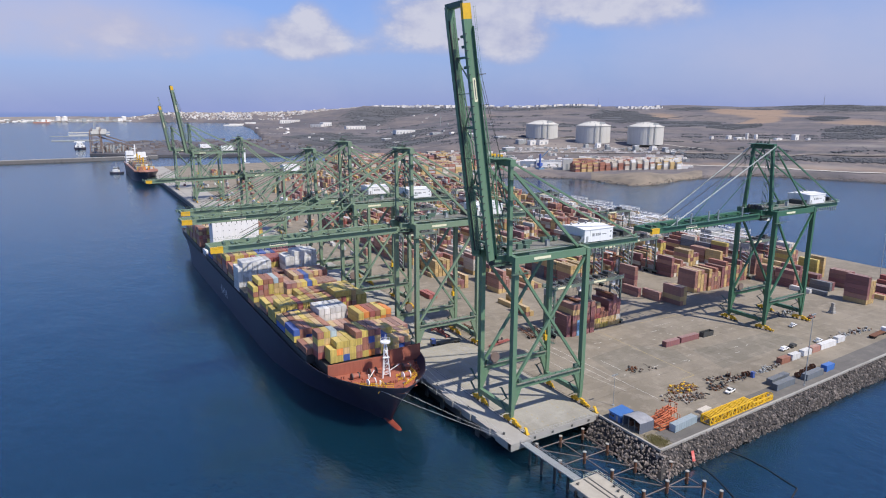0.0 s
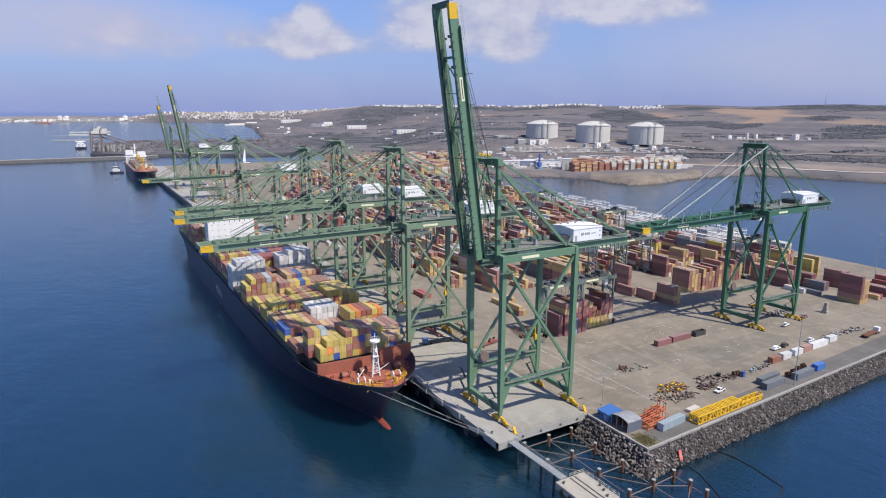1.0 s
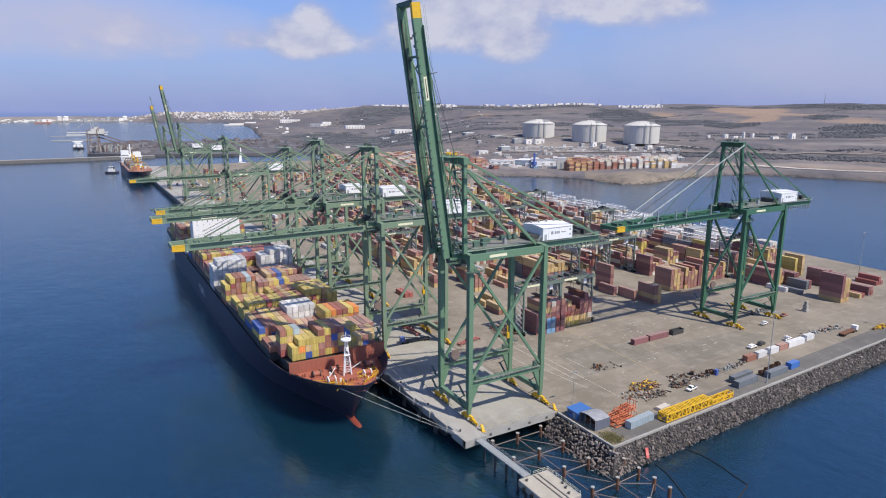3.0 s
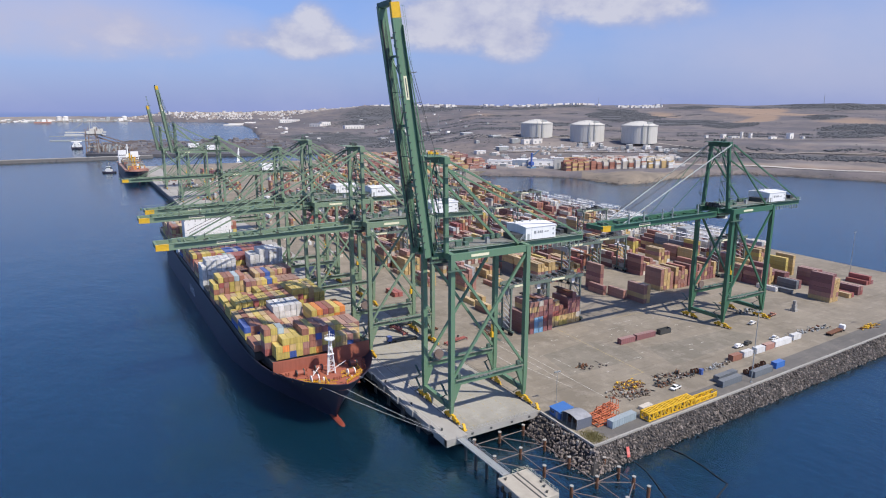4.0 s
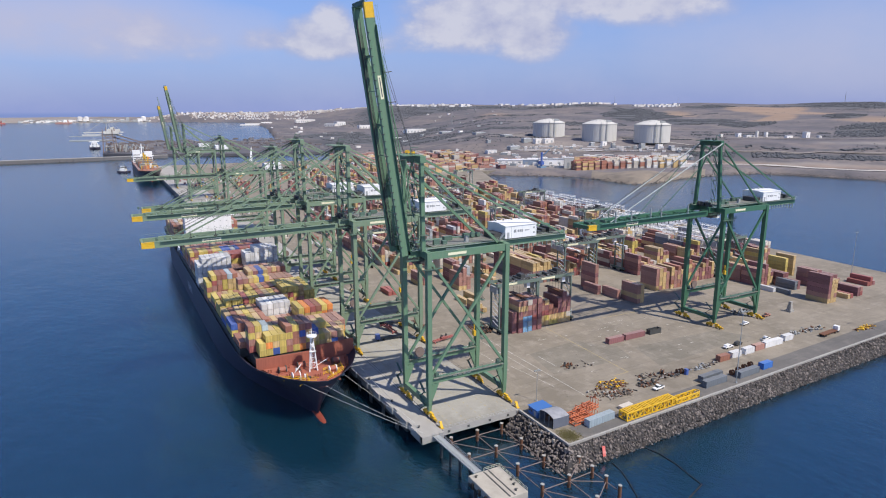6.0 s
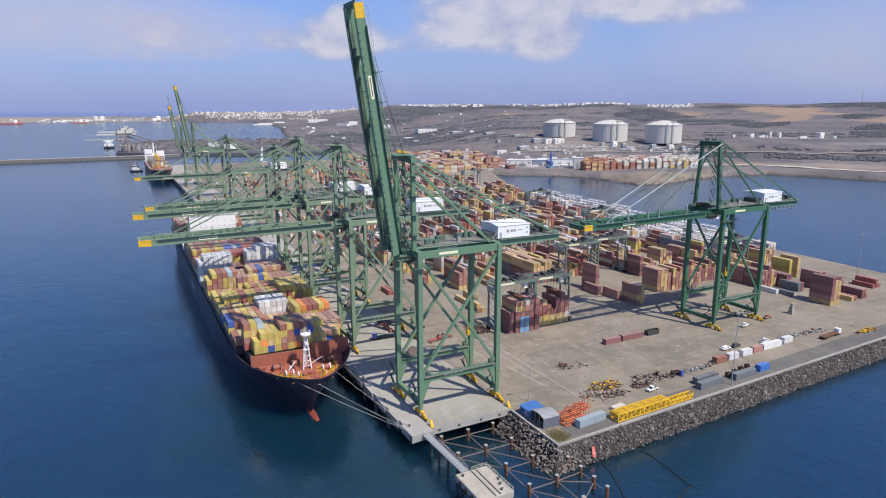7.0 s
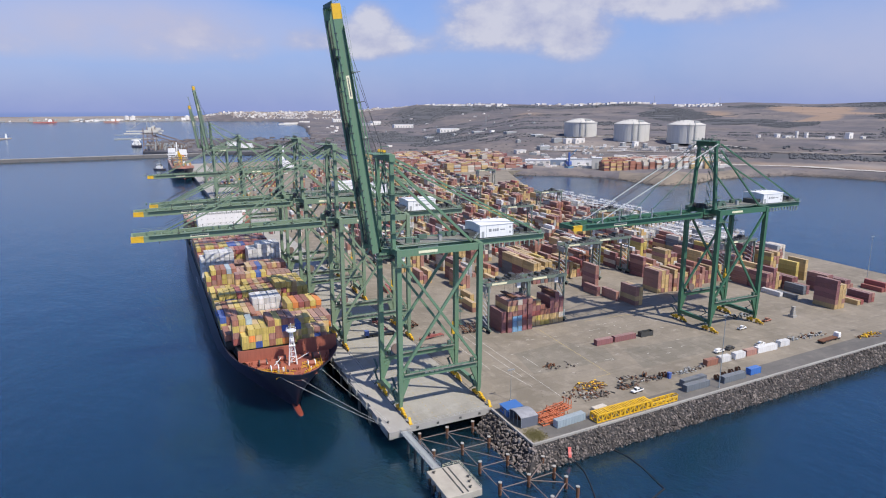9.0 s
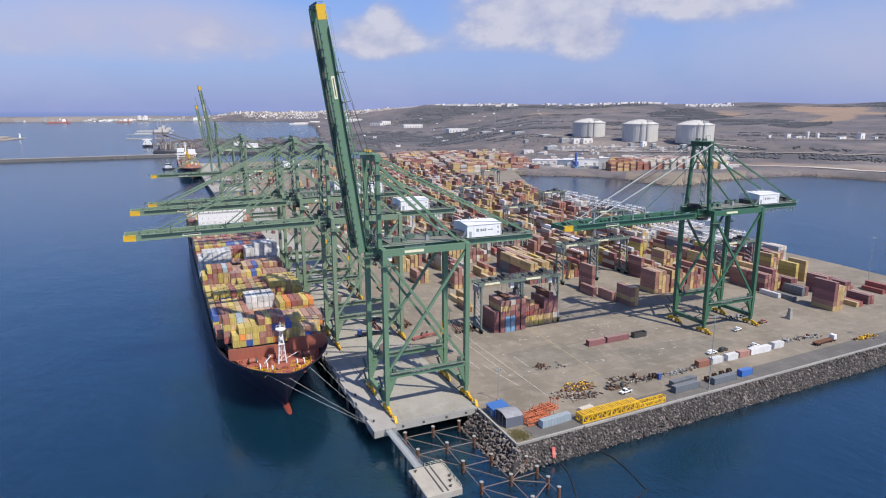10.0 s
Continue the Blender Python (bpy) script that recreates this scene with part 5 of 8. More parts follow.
# ---- container yard ----
def stack(x, y, rows, bays, tiers, paints=None, singles=True, pitch=2.75):
    for r in range(rows):
        for b in range(bays):
            t = tiers[(r + b * rows) % len(tiers)] if isinstance(tiers, (list, tuple)) else tiers
            main = random.choice(paints or YARD_MIX)
            for k in range(t):
                p = main if random.random() < 0.6 else random.choice(paints or YARD_MIX)
                near = singles and len([o for o in bpy.data.objects if o.name.startswith("shipping_container")]) < 285
                (container if near else FAR.add)(x + pitch * r, y + 12.6 * b, CH * k, p)


# stacks at the open apron
stack(72.0, 54.5, 1, 1, 4, ["maroon", "maroon", "brown"])
def column(x, y, paints):
    for k, p in enumerate(paints.split()):
        container(x, y, CH * k, p)


for x, y, paints in ((74.8, 53.5, "maroon maroon brown maroon tan brown"), (77.5, 53.5, "sky sky sky brown tan brown"), (80.2, 53.5, "sky faded sky maroon brown pale"), (82.9, 53.5, "maroon maroon red maroon brown maroon"),
                     (86.0, 53.6, "maroon brown maroon maroon maroon brown"), (89.8, 56.5, "tan tan red brown rust"), (92.5, 56.5, "tan yellow red maroon tan"), (95.2, 56.6, "yellow tan rust rust"), (97.9, 56.6, "yellow tan rust"),
                     (100.6, 56.6, "tan tan maroon maroon maroon"), (103.3, 56.6, "tan tan maroon brown maroon maroon"), (106.0, 56.6, "tan pale brown maroon maroon")):
    column(x, y, paints)
stack(155.6, 91.5, 1, 1, 6, ["maroon", "brown", "maroon"])
stack(155.0, 72.4, 1, 1, 2, ["maroon", "brown"])
stack(151.5, 84.5, 1, 1, 2, ["brown", "maroon"])
stack(158.4, 60.9, 2, 1, 4, ["tan", "tan", "tan", "brown"], pitch=2.6)
column(248.6, 11.0, "tan brown maroon maroon maroon maroon")
column(251.3, 11.0, "tan tan tan tan tan")
column(254.0, 11.0, "tan brown tan tan tan")
stack(186.5, 74.0, 4, 1, [5, 5, 5, 4], ["tan", "tan", "brown", "brown"])
stack(197.6, 73.0, 4, 1, [5, 4, 5, 4], ["tan", "rust", "brown"])
stack(210.0, 73.5, 4, 1, [5, 6, 5, 3], ["tan", "maroon", "brown", "rust"])
stack(277.0, 54.8, 1, 1, 5, ["tan", "tan", "yellow"])
stack(288.3, 57.0, 1, 1, 5, ["tan", "yellow"])
stack(260.5, 45.0, 2, 1, 3, ["maroon", "brown"])
stack(273.8, 33.3, 2, 1, 4, ["maroon", "maroon", "brown"])
stack(277.0, 11.0, 2, 1, 2, ["maroon", "red", "brown"])
stack(267.0, 10.5, 2, 1, 1, ["tan", "red"])
stack(258.5, 36.0, 2, 1, 2, ["slate", "tan", "maroon", "brown"])
stack(246.5, 50.8, 5, 2, [4, 4, 5, 4, 3], ["brown", "maroon", "maroon", "tan"], False)
stack(304, 20, 3, 1, [1, 2, 1], ["maroon", "red"], False)
stack(292, 34, 3, 1, [2, 2, 1], ["maroon", "brown"], False)
stack(225.0, 78.0, 6, 1, [4, 3, 4, 5, 3, 4], ["tan", "brown", "maroon"], False)


stack(76.0, 104.0, 1, 1, 1, ["yellow", "tan"])
stack(86.5, 130.0, 3, 1, [4, 5, 3], ["tan", "brown", "tan", "brown"])
stack(92.0, 148.0, 3, 1, [5, 5, 3], ["brown", "maroon", "tan"], False)
stack(101.5, 151.0, 3, 1, [2, 3, 1], ["maroon", "grey", "brown"], False)
stack(106.0, 128.0, 4, 1, [1, 2, 1, 1], ["brown", "maroon", "tan"], False)
stack(70.5, 150.0, 3, 1, [3, 2, 3], ["brown", "maroon", "tan"], False)
stack(113.5, 148.0, 4, 1, [2, 3, 1, 2], ["rust", "tan", "brown"])
stack(136.6, 158.0, 7, 1, [5, 5, 5, 4, 5, 5, 4], ["brown", "tan", "tan", "maroon", "tan"])
for r in range(6):                                   # long block with dark sides and tan roofs
    for b in range(3):
        lower, top = random.choice(("maroon", "brown", "maroon", "slate")), random.choice(("tan", "tan", "yellow", "tan", "brown"))
        for z in range(5 - (r * b + r) % 3 // 2):
            FAR.add(132.4 + 2.75 * r, 120.4 + 12.6 * b, CH * z, lower if z < 3 else top)
stack(153.4, 124.0, 7, 2, [4, 3, 4, 4, 2, 3, 4, 5, 3], ["tan", "maroon", "tan", "red", "tan", "brown"], False)
stack(96.0, 196.0, 2, 2, [1, 1], ["maroon", "pale", "grey"], False)


stack(74.0, 88.0, 2, 1, [2, 1], ["tan", "brown", "tan"], False)
stack(80.0, 102.0, 1, 1, 2, ["tan", "yellow"], False)
stack(79.0, 190.0, 3, 1, [5, 5, 4], ["maroon", "green", "brown"], False)
stack(46.0, 140.0, 2, 1, [1, 1], ["red"], False)


def fill_yard():
    """Long blocks of uneven stacks with truck lanes between and cross roads."""
    random.seed(19)
    for k in range(11):
        x0 = 62 + 26.6 * k
        y = [168, 160, 172, 172, 122, 92, 88, 70, 66, 80, 92][k]
        bay = 0
        while y < 900:
            end_x = interp([(330, 338), (470, 352), (672, 458), (760, 505), (900, 570)], y)
            y += 12.9
            bay += 1
            if bay % 11 == 10:
                y += 14
                continue
            if x0 + 12 > end_x or (274 < x0 < 302 and 108 < y < 246) or (x0 > 301 and 246 < y < 412) or (y > 380 and x0 < 62 + (y - 380) * 0.35 and random.random() < 0.8):
                continue
            lively = 0.52 + 0.75 * noise.noise((x0 * 0.011, y * 0.011, 4.2))
            r = 0
            while r < 6:
                wide = random.choice((1, 1, 2, 2, 3))
                full = random.random() < 0.30 + 0.55 * lively
                t = random.choice((3, 4, 4, 5, 5, 5, 6)) if full else random.choice((0, 0, 0, 1, 1, 2, 3))
                main = random.choice(YARD_MIX)
                for q in range(r, min(6, r + wide)):
                    h = max(0, t - (random.random() < 0.25))
                    if x0 + 11 + 2.8 * q > end_x:
                        break
                    for z in range(h):
                        col = main if random.random() < 0.55 else random.choice(YARD_MIX)
                        x = x0 + 8.2 + 2.8 * q
                        if random.random() < 0.88:
                            FAR.add(x, y, CH * z, col)
                        else:
                            FAR.add(x, y, CH * z, col, SHORT)
                            FAR.add(x, y + 6.13, CH * z, random.choice(YARD_MIX), SHORT)
                r += wide


fill_yard()


def fill_reefers():
    """Refrigerated stacks between the pale access racks."""
    random.seed(29)
    spots = [(x, y + (x - 286) * 0.4) for x in (286, 300, 314, 328) for y in (120, 160, 200)] + [(x + 0.08 * (y - 262), y) for x in (318, 332) for y in (262, 300, 340, 380)]
    for x, y in spots:
        for q in range(4):
            for bay in range(2):
                for z in range(random.choice((2, 3, 4, 4))):
                    FAR.add(x + 2.3 + 2.6 * q, y + 12.6 * bay, CH * z, random.choice(("white", "white", "pale", "white", "maroon", "tan", "white")))


fill_reefers()


def fill_north():
    """Stacks on the far side of the basin."""
    random.seed(8)
    for j in range(15):
        y = 774 + 23.0 * j
        edge = 555 + 0.30 * (y - 770)
        for i in range(26):
            x = edge - 13.2 * (i + 1)
            if x < 330 or (i % 7) == 6:
                continue
            main = random.choice(("tan", "maroon", "tan", "brown", "brown", "pale"))
            r = 0
            while r < 6:
                wide = random.choice((1, 2, 3))
                t = random.choice((2, 4, 5, 5, 6, 6, 6)) if noise.noise((x * 0.012, y * 0.012, 3.3)) > -0.25 else random.choice((0, 0, 1, 3))
                for q in range(r, min(6, r + wide)):
                    for z in range(t):
                        FAR.add(x, y + 2.6 * q, CH * z + 0.02, main if random.random() < 0.6 else random.choice(("rust", "tan", "brown", "pale", "pale", "grey")), CL, True)
                r += wide
    for i in range(17):                              # along the sandy point
        b = 40.9 + 8.6 * i / 16
        cols = ("brown", "tan", "rust", "maroon") if i < 4 else ("rust", "pale", "pale", "brown") if i < 8 else ("pale", "white", "pale", "rust") if i < 13 else ("pale", "tan", "pale", "white")
        for row in range(4):
            rr = 1136 + 5.6 * i + 17 * row
            x, y = polar(b, rr)
            g = land_height(b, rr)
            for r in range(6):
                main = random.choice(cols)
                for z in range(random.choice((5, 6, 6, 7, 7)) - (row == 0 and r == 0)):
                    FAR.add(x, y + 2.6 * r, CH * z + g, main if random.random() < 0.5 else random.choice(cols), CL, True)


fill_north()


def scatter_quay():
    """Single boxes set down along the quay and beside the cranes further up."""
    random.seed(63)
    for i in range(85):
        y = random.uniform(235, 900)
        x = random.choice((random.uniform(33, 62), random.uniform(6, 26), random.uniform(36, 75)))
        for z in range(random.choice((1, 1, 1, 2, 3)) if x > 32 else 1):
            FAR.add(x, y, CH * z + 0.03, random.choice(("maroon", "brown", "brown", "tan", "rust", "grey", "white", "pale", "white")), random.choice((CL, SHORT)))


scatter_quay()
FAR.done("container_stacks", "long blocks of weathered tan, brown and red containers", "containers")

# ---- apron: edge, strip, lines ----
def strip(bm, p, q, w, z):
    d = (Vector(q) - Vector(p)).normalized()
    s = Vector((-d.y, d.x)) * w / 2
    v = [bm.verts.new((*c, z)) for c in (Vector(p) - s, Vector(q) - s, Vector(q) + s, Vector(p) + s)]
    bm.faces.new(v)


def build_apron():
    bm = B()
    prism(bm, [(37, south(37) + 1.0), (345, south(345) + 1.0), (345, south(345) + 12), (215, -20.6), (93, -26.8), (56, -28.2), (37, -29)], -0.05, 0.02)
    solid("service_road", bm, ASPHALT, "dark patched asphalt strip along the sea edge", "road", kind="structure")
    bm = B()
    n = 60
    for i in range(n):
        x0, x1 = 30.2 + (345 - 30.2) * i / n, 30.2 + (345 - 30.2) * (i + 1) / n - 0.06
        v = bx(bm, 0, 1, 0, 1, 0, 1)
        for k, q in enumerate(((x0, south(x0)), (x1, south(x1)), (x1, south(x1) + 0.7), (x0, south(x0) + 0.7)) * 2):
            v[k].co = (*q, -0.4 if k < 4 else 0.32 + 0.03 * noise.noise((x0, 0, 0)))
    for i in range(9):
        bx(bm, 29.7, 30.35, -37.9 + 3.0 * i, -34.95 + 3.0 * i, -0.4, 0.3)
    tagged(new("kerb", mesh_of("kerb", bm, CONCRETE)), "pale concrete kerb along the rock slope", "kerb", kind="structure")
    bm = B()
    for p, q in (((49.6, 23.5), (52.9, -1.3)), ((58.0, 60), (58.1, -12.7)), ((54, 60), (54.4, 8)), ((46, 52), (46.5, 20)), ((66, 26), (66, 14)), ((112, 40), (118, 40)), ((120, 45), (132, 44.6)), ((95, 8), (99, 7.5))):
        strip(bm, p, q, 0.2, 0.012)
    random.seed(5)
    for i in range(34):
        x, y = random.uniform(62, 150), random.uniform(0, 44)
        strip(bm, (x, y), (x + random.uniform(0.8, 2.4), y + random.uniform(-0.3, 0.3)), 0.3, 0.012)
    tagged(new("white_line", mesh_of("white_line", bm, LINE_WHITE)), "worn white bay lines on the yard", "marking", kind="structure")
    bm = B()
    for p, q in (((91.1, 53), (87.6, -4.5)), ((88, -4.5), (79.9, -4.7)), ((118, 52), (150, 51))):
        strip(bm, p, q, 0.3, 0.014)
    tagged(new("yellow_line", mesh_of("yellow_line", bm, LINE_YELLOW)), "worn yellow guide line on the yard", "marking", kind="structure")
    bm = B()
    for x in (4.2, 9.9, 15.7, 21.4, 26.6):           # dashed lane marks on the quay deck
        y = -8.0
        while y < 160:
            strip(bm, (x, y), (x, y + 1.1), 0.22, 0.018)
            y += 2.9
    tagged(new("lane_marks", mesh_of("lane_marks", bm, LINE_YELLOW)), "worn yellow lane dashes on the quay deck", "marking", kind="structure")
    bm = B()                                         # patched and swept concrete areas
    prism(bm, [(60, 8), (100, 6), (104, 19), (92, 33), (64, 30)], -0.05, 0.006)
    prism(bm, [(104, -6), (168, -2), (160, 12), (110, 14)], -0.05, 0.006)
    tagged(new("paving_patch", mesh_of("paving_patch", bm, paving("older paving", (0.225, 0.20, 0.158), (0.155, 0.14, 0.108), (0.30, 0.265, 0.215), 1.3))), "older stained paving patches", "paving", kind="structure")
    bm = B()
    for x in (-0.55, 0.55, 29.95, 31.05):
        bx(bm, x - 0.06, x + 0.06, -9.4, 1160, 0.0, 0.05)
    tagged(new("crane_rail", mesh_of("crane_rail", bm, STEEL_DARK)), "steel crane rails let into the quay", "rail", kind="structure")


build_apron()


def build_quay_edge():
    bm = B()
    for i in range(50):                              # stepped mooring ledge with fender recesses
        y = -11.5 + 12.0 * i
        bx(bm, -8.6, -7.0, y, y + 8.6, -2.6, -0.02)
        bx(bm, -7.9, -7.0, y + 8.6, y + 12, -2.6, -0.03)
    tagged(new("quay_ledge", mesh_of("quay_ledge", bm, CONCRETE)), "stepped concrete mooring ledge", "quay", kind="structure")
    for i in range(26):
        y = -2.0 + 12.0 * i
        f = thing("fender", "black rubber quay fender with steel frontal panel", "fender", pose(0, y, 0), "quay fenders")
        bm = B()
        bx(bm, -9.35, -9.05, 9.0 - 1.2, 9.0 + 1.2, -5.5, -1.2)
        part("panel", bm, STEEL_DARK, f)
        bm = B()
        rod(bm, (-9.05, 9.0, -2.4), (-7.9, 9.0, -2.4), 0.7, 10)
        part("rubber_cone", bm, RUBBER, f)
    for i in range(14):
        b = B()
        y = -5.0 + 22 * i
        rod(b, (-6.6, y, 0), (-6.6, y, 0.55), 0.3, 10, 0.22)
        rod(b, (-6.6, y, 0.5), (-6.6, y, 0.72), 0.42, 10, 0.36)
        solid("bollard", b, STEEL_DARK, "black cast mooring bollard on the quay edge", "bollard", None, "mooring bollards")
    bm = B()                                         # end wall of the deck: edge beam and pockets
    bx(bm, -0.4, 30.0, -10.35, -10.0, -2.0, 0.28)
    bx(bm, -8.6, -0.6, -11.6, -10.0, -2.4, 0.0)
    part_ob = tagged(new("deck_edge_beam", mesh_of("deck_edge_beam", bm, CONCRETE)), "pale concrete edge beam at the quay end", "quay", kind="structure")
    for x in (1.5, 9.0, 17.5, 25):
        bm = B()
        bx(bm, x, x + 0.9, -10.42, -10.34, -1.3, -0.5)
        part("drain_pocket", bm, STEEL_DARK, part_ob)
    r = thing("guard_rail", "thin grey guard rail along the quay end", "railing")
    for i in range(16):
        bm = B()
        rod(bm, (0.5 + 1.93 * i, -9.9, 0.0), (0.5 + 1.93 * i, -9.9, 1.1), 0.04, 5)
        part("post", bm, GALV, r)
    for h in (0.55, 1.08):
        bm = B()
        rod(bm, (0.5, -9.9, h), (29.5, -9.9, h), 0.03, 5)
        part("rail", bm, GALV, r)
    for x in (0.0, 30.5):
        s = thing("rail_stop", "yellow steel crane buffer stop at the rail end", "buffer stop", pose(x, -8.4, 0), "rail stops")
        bm = B()
        beam(bm, (0, -0.6, 0), (0, 0.5, 2.0), 0.9, 0.3)
        beam(bm, (0, -1.1, 0.15), (0, 0.9, 0.15), 1.1, 0.3)
        part("frame", bm, YELLOW, s)
        bm = B()
        rod(bm, (0, 0.4, 1.6), (0, 1.1, 1.6), 0.35, 8)
        part("buffer", bm, YELLOW, s)
    # deck of the quay: concrete panels, each its own slab with open joints
    slab = {}
    for i in range(5):
        for j in range(30):
            x0, y0 = 1.0 + 5.75 * i, -9.6 + 6.0 * j
            if "m" not in slab:
                bm = B()
                bx(bm, 0.03, 5.70, 0.03, 5.95, -0.02, 0.012)
                slab["m"] = mesh_of("deck_panel", bm, paving("deck panel concrete", (0.35, 0.335, 0.29), (0.27, 0.255, 0.215), (0.41, 0.395, 0.35), 0.9))
            p = new("deck_panel", slab["m"])
            p.location = (x0, y0, 0)
            p.parent = bpy.data.objects["quay_deck"]


build_quay_edge()


# ---- rock slope ----
def build_rocks():
    random.seed(21)
    kinds = []
    for k in range(6):
        bm = B()
        bmesh.ops.create_icosphere(bm, subdivisions=1, radius=0.5)
        for v in bm.verts:
            v.co *= random.uniform(0.62, 1.15)
            v.co.z *= 0.72
            v.co.x *= random.uniform(0.9, 1.2)
        kinds.append(mesh_of("rock", bm, ROCK))
    bm = B()                                         # core under the rocks, coloured dark as the shade in their gaps
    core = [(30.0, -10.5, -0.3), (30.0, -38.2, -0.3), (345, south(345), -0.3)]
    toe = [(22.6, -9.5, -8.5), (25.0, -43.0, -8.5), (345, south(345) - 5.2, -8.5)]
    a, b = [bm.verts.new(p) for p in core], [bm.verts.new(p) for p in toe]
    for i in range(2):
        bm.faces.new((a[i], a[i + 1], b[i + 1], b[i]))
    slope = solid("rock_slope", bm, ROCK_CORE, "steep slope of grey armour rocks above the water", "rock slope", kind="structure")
    verts, faces = [], []
    single = 0

    def put(x, y, z, s, near):
        nonlocal single
        turn = Euler((random.uniform(0, 6), random.uniform(0, 6), random.uniform(0, 6)))
        me = random.choice(kinds)
        m = Matrix.LocRotScale((x, y, z), turn, (s * random.uniform(0.8, 1.3), s, s * random.uniform(0.7, 1.1)))
        if near and single < 300:
            single += 1
            ob = new("rock", me)
            ob.matrix_basis = m
            ob.parent = slope
        else:
            o = len(verts)
            verts.extend(tuple(m @ v.co) for v in me.vertices)
            faces.extend([o + i for i in p.vertices] for p in me.polygons)
    y = -10.0
    while y > -40:                                   # west side
        for k in range(9):
            f = (k + random.random()) / 9
            put(29.6 - 6.4 * f + random.uniform(-0.3, 0.3), y + random.uniform(-0.5, 0.5), -0.35 - 7.2 * f, random.uniform(0.65, 1.25) if random.random() < 0.9 else random.uniform(1.2, 1.7), y < -24)
        y -= 0.85
    for i in range(60):                              # corner fan
        a, f = radians(random.uniform(180, 275)), random.random()
        put(29.8 + 5.5 * f * math.cos(a), -38.1 + 4.8 * f * math.sin(a), -0.35 - 7.2 * f, random.uniform(0.7, 1.35), True)
    x = 30.0
    while x < 345:
        for k in range(9):
            f = (k + random.random()) / 9
            put(x + random.uniform(-0.5, 0.5), south(x) - 0.3 - 4.3 * f, -0.35 - 7.2 * f, random.uniform(0.65, 1.25) if random.random() < 0.9 else random.uniform(1.2, 1.7), x < 60)
        x += 0.85 if x < 160 else 1.0
    me = bpy.data.meshes.new("rock_armour")
    me.from_pydata(verts, [], faces)
    me.materials.append(ROCK)
    tagged(new("rock_armour", me), "grey quarried armour rocks heaped along the edge", "rocks", kind="stuff")


# ---- pier, piles, moorings ----
def build_pier():
    g = thing("gangway", "long grey steel gangway between quay and pier head", "gangway")
    bm = B()
    beam(bm, (-3.4, -11.4, -0.7), (-2.7, -36.0, -0.7), 2.6, 0.35)
    part("deck", bm, GREY, g)
    for o in (-1.25, 1.25):
        bm = B()
        for h in (0.1, 0.65):
            rod(bm, (-3.4 + o, -11.4, h), (-2.7 + o, -36, h), 0.05, 5)
        for i in range(14):
            f = i / 13
            rod(bm, (-3.4 + 0.7 * f + o, -11.4 - 24.6 * f, -0.6), (-3.4 + 0.7 * f + o, -11.4 - 24.6 * f, 0.68), 0.045, 4)
            if i < 13:
                h = (i + 1) / 13
                rod(bm, (-3.4 + 0.7 * f + o, -11.4 - 24.6 * f, -0.5), (-3.4 + 0.7 * h + o, -11.4 - 24.6 * h, 0.65), 0.04, 4)
        part("railing", bm, GALV, g)
    for i in range(4):
        b = B()
        y = -14.5 - 6 * i
        rod(b, (-3.2, y, -9), (-3.2, y, -0.9), 0.45, 10)
        part("pile", b, STEEL_DARK, g)
    p = thing("pier_head", "pale concrete mooring dolphin with railing", "pier")
    bm = B()
    bx(bm, -6.2, 4.6, -51, -36.4, -2.6, -0.5)
    part("slab", bm, material("warm weathered concrete", (0.42, 0.385, 0.32), 0.85, vary=0.15, dirt=(0.27, 0.24, 0.2), dirt_amount=0.6, dirt_scale=0.25), p, bevel=0.12)
    for x in (-1.4, 0.2):
        b = B()
        bx(b, x, x + 0.45, -50.6, -36.9, -0.5, -0.43)
        part("cable_duct", b, STEEL_DARK, p, "dark duct cover")
    for q, r in (((-1.0, -36.6), (4.4, -36.6)), ((4.4, -36.6), (4.4, -50.8))):
        b = B()
        L = math.hypot(r[0] - q[0], r[1] - q[1])
        n = int(L / 1.8)
        for i in range(n + 1):
            f = i / n
            rod(b, (q[0] + (r[0] - q[0]) * f, q[1] + (r[1] - q[1]) * f, -0.5), (q[0] + (r[0] - q[0]) * f, q[1] + (r[1] - q[1]) * f, 0.6), 0.04, 4)
        for h in (0.05, 0.58):
            rod(b, (*q, h), (*r, h), 0.04, 4)
        part("railing", b, SIGN, p, "cream painted railing")
    for x, y in ((2.8, -46.5), (3.6, -44.2), (1.8, -49), (-4.6, -38.2)):
        b = B()
        rod(b, (x, y, -0.5), (x, y, 0.1), 0.35, 8, 0.25)
        bx(b, x - 0.5, x + 0.5, y - 0.15, y + 0.15, -0.1, 0.12)
        part("mooring_hook", b, STEEL_DARK, p)
    for x in (-5, -1, 3.4):
        for y in (-38.5, -48.5):
            b = B()
            rod(b, (x, y, -9), (x, y, -2.6), 0.5, 10)
            part("pile", b, STEEL_DARK, p)
    for y in (-39.5, -43, -46.5):
        b = B()
        for z in (-1.6, -2.6):
            rod(b, (-6.5, y - 0.35, z), (-6.5, y + 0.35, z), 0.45, 10)
        part("tyre_fender", b, RUBBER, p)




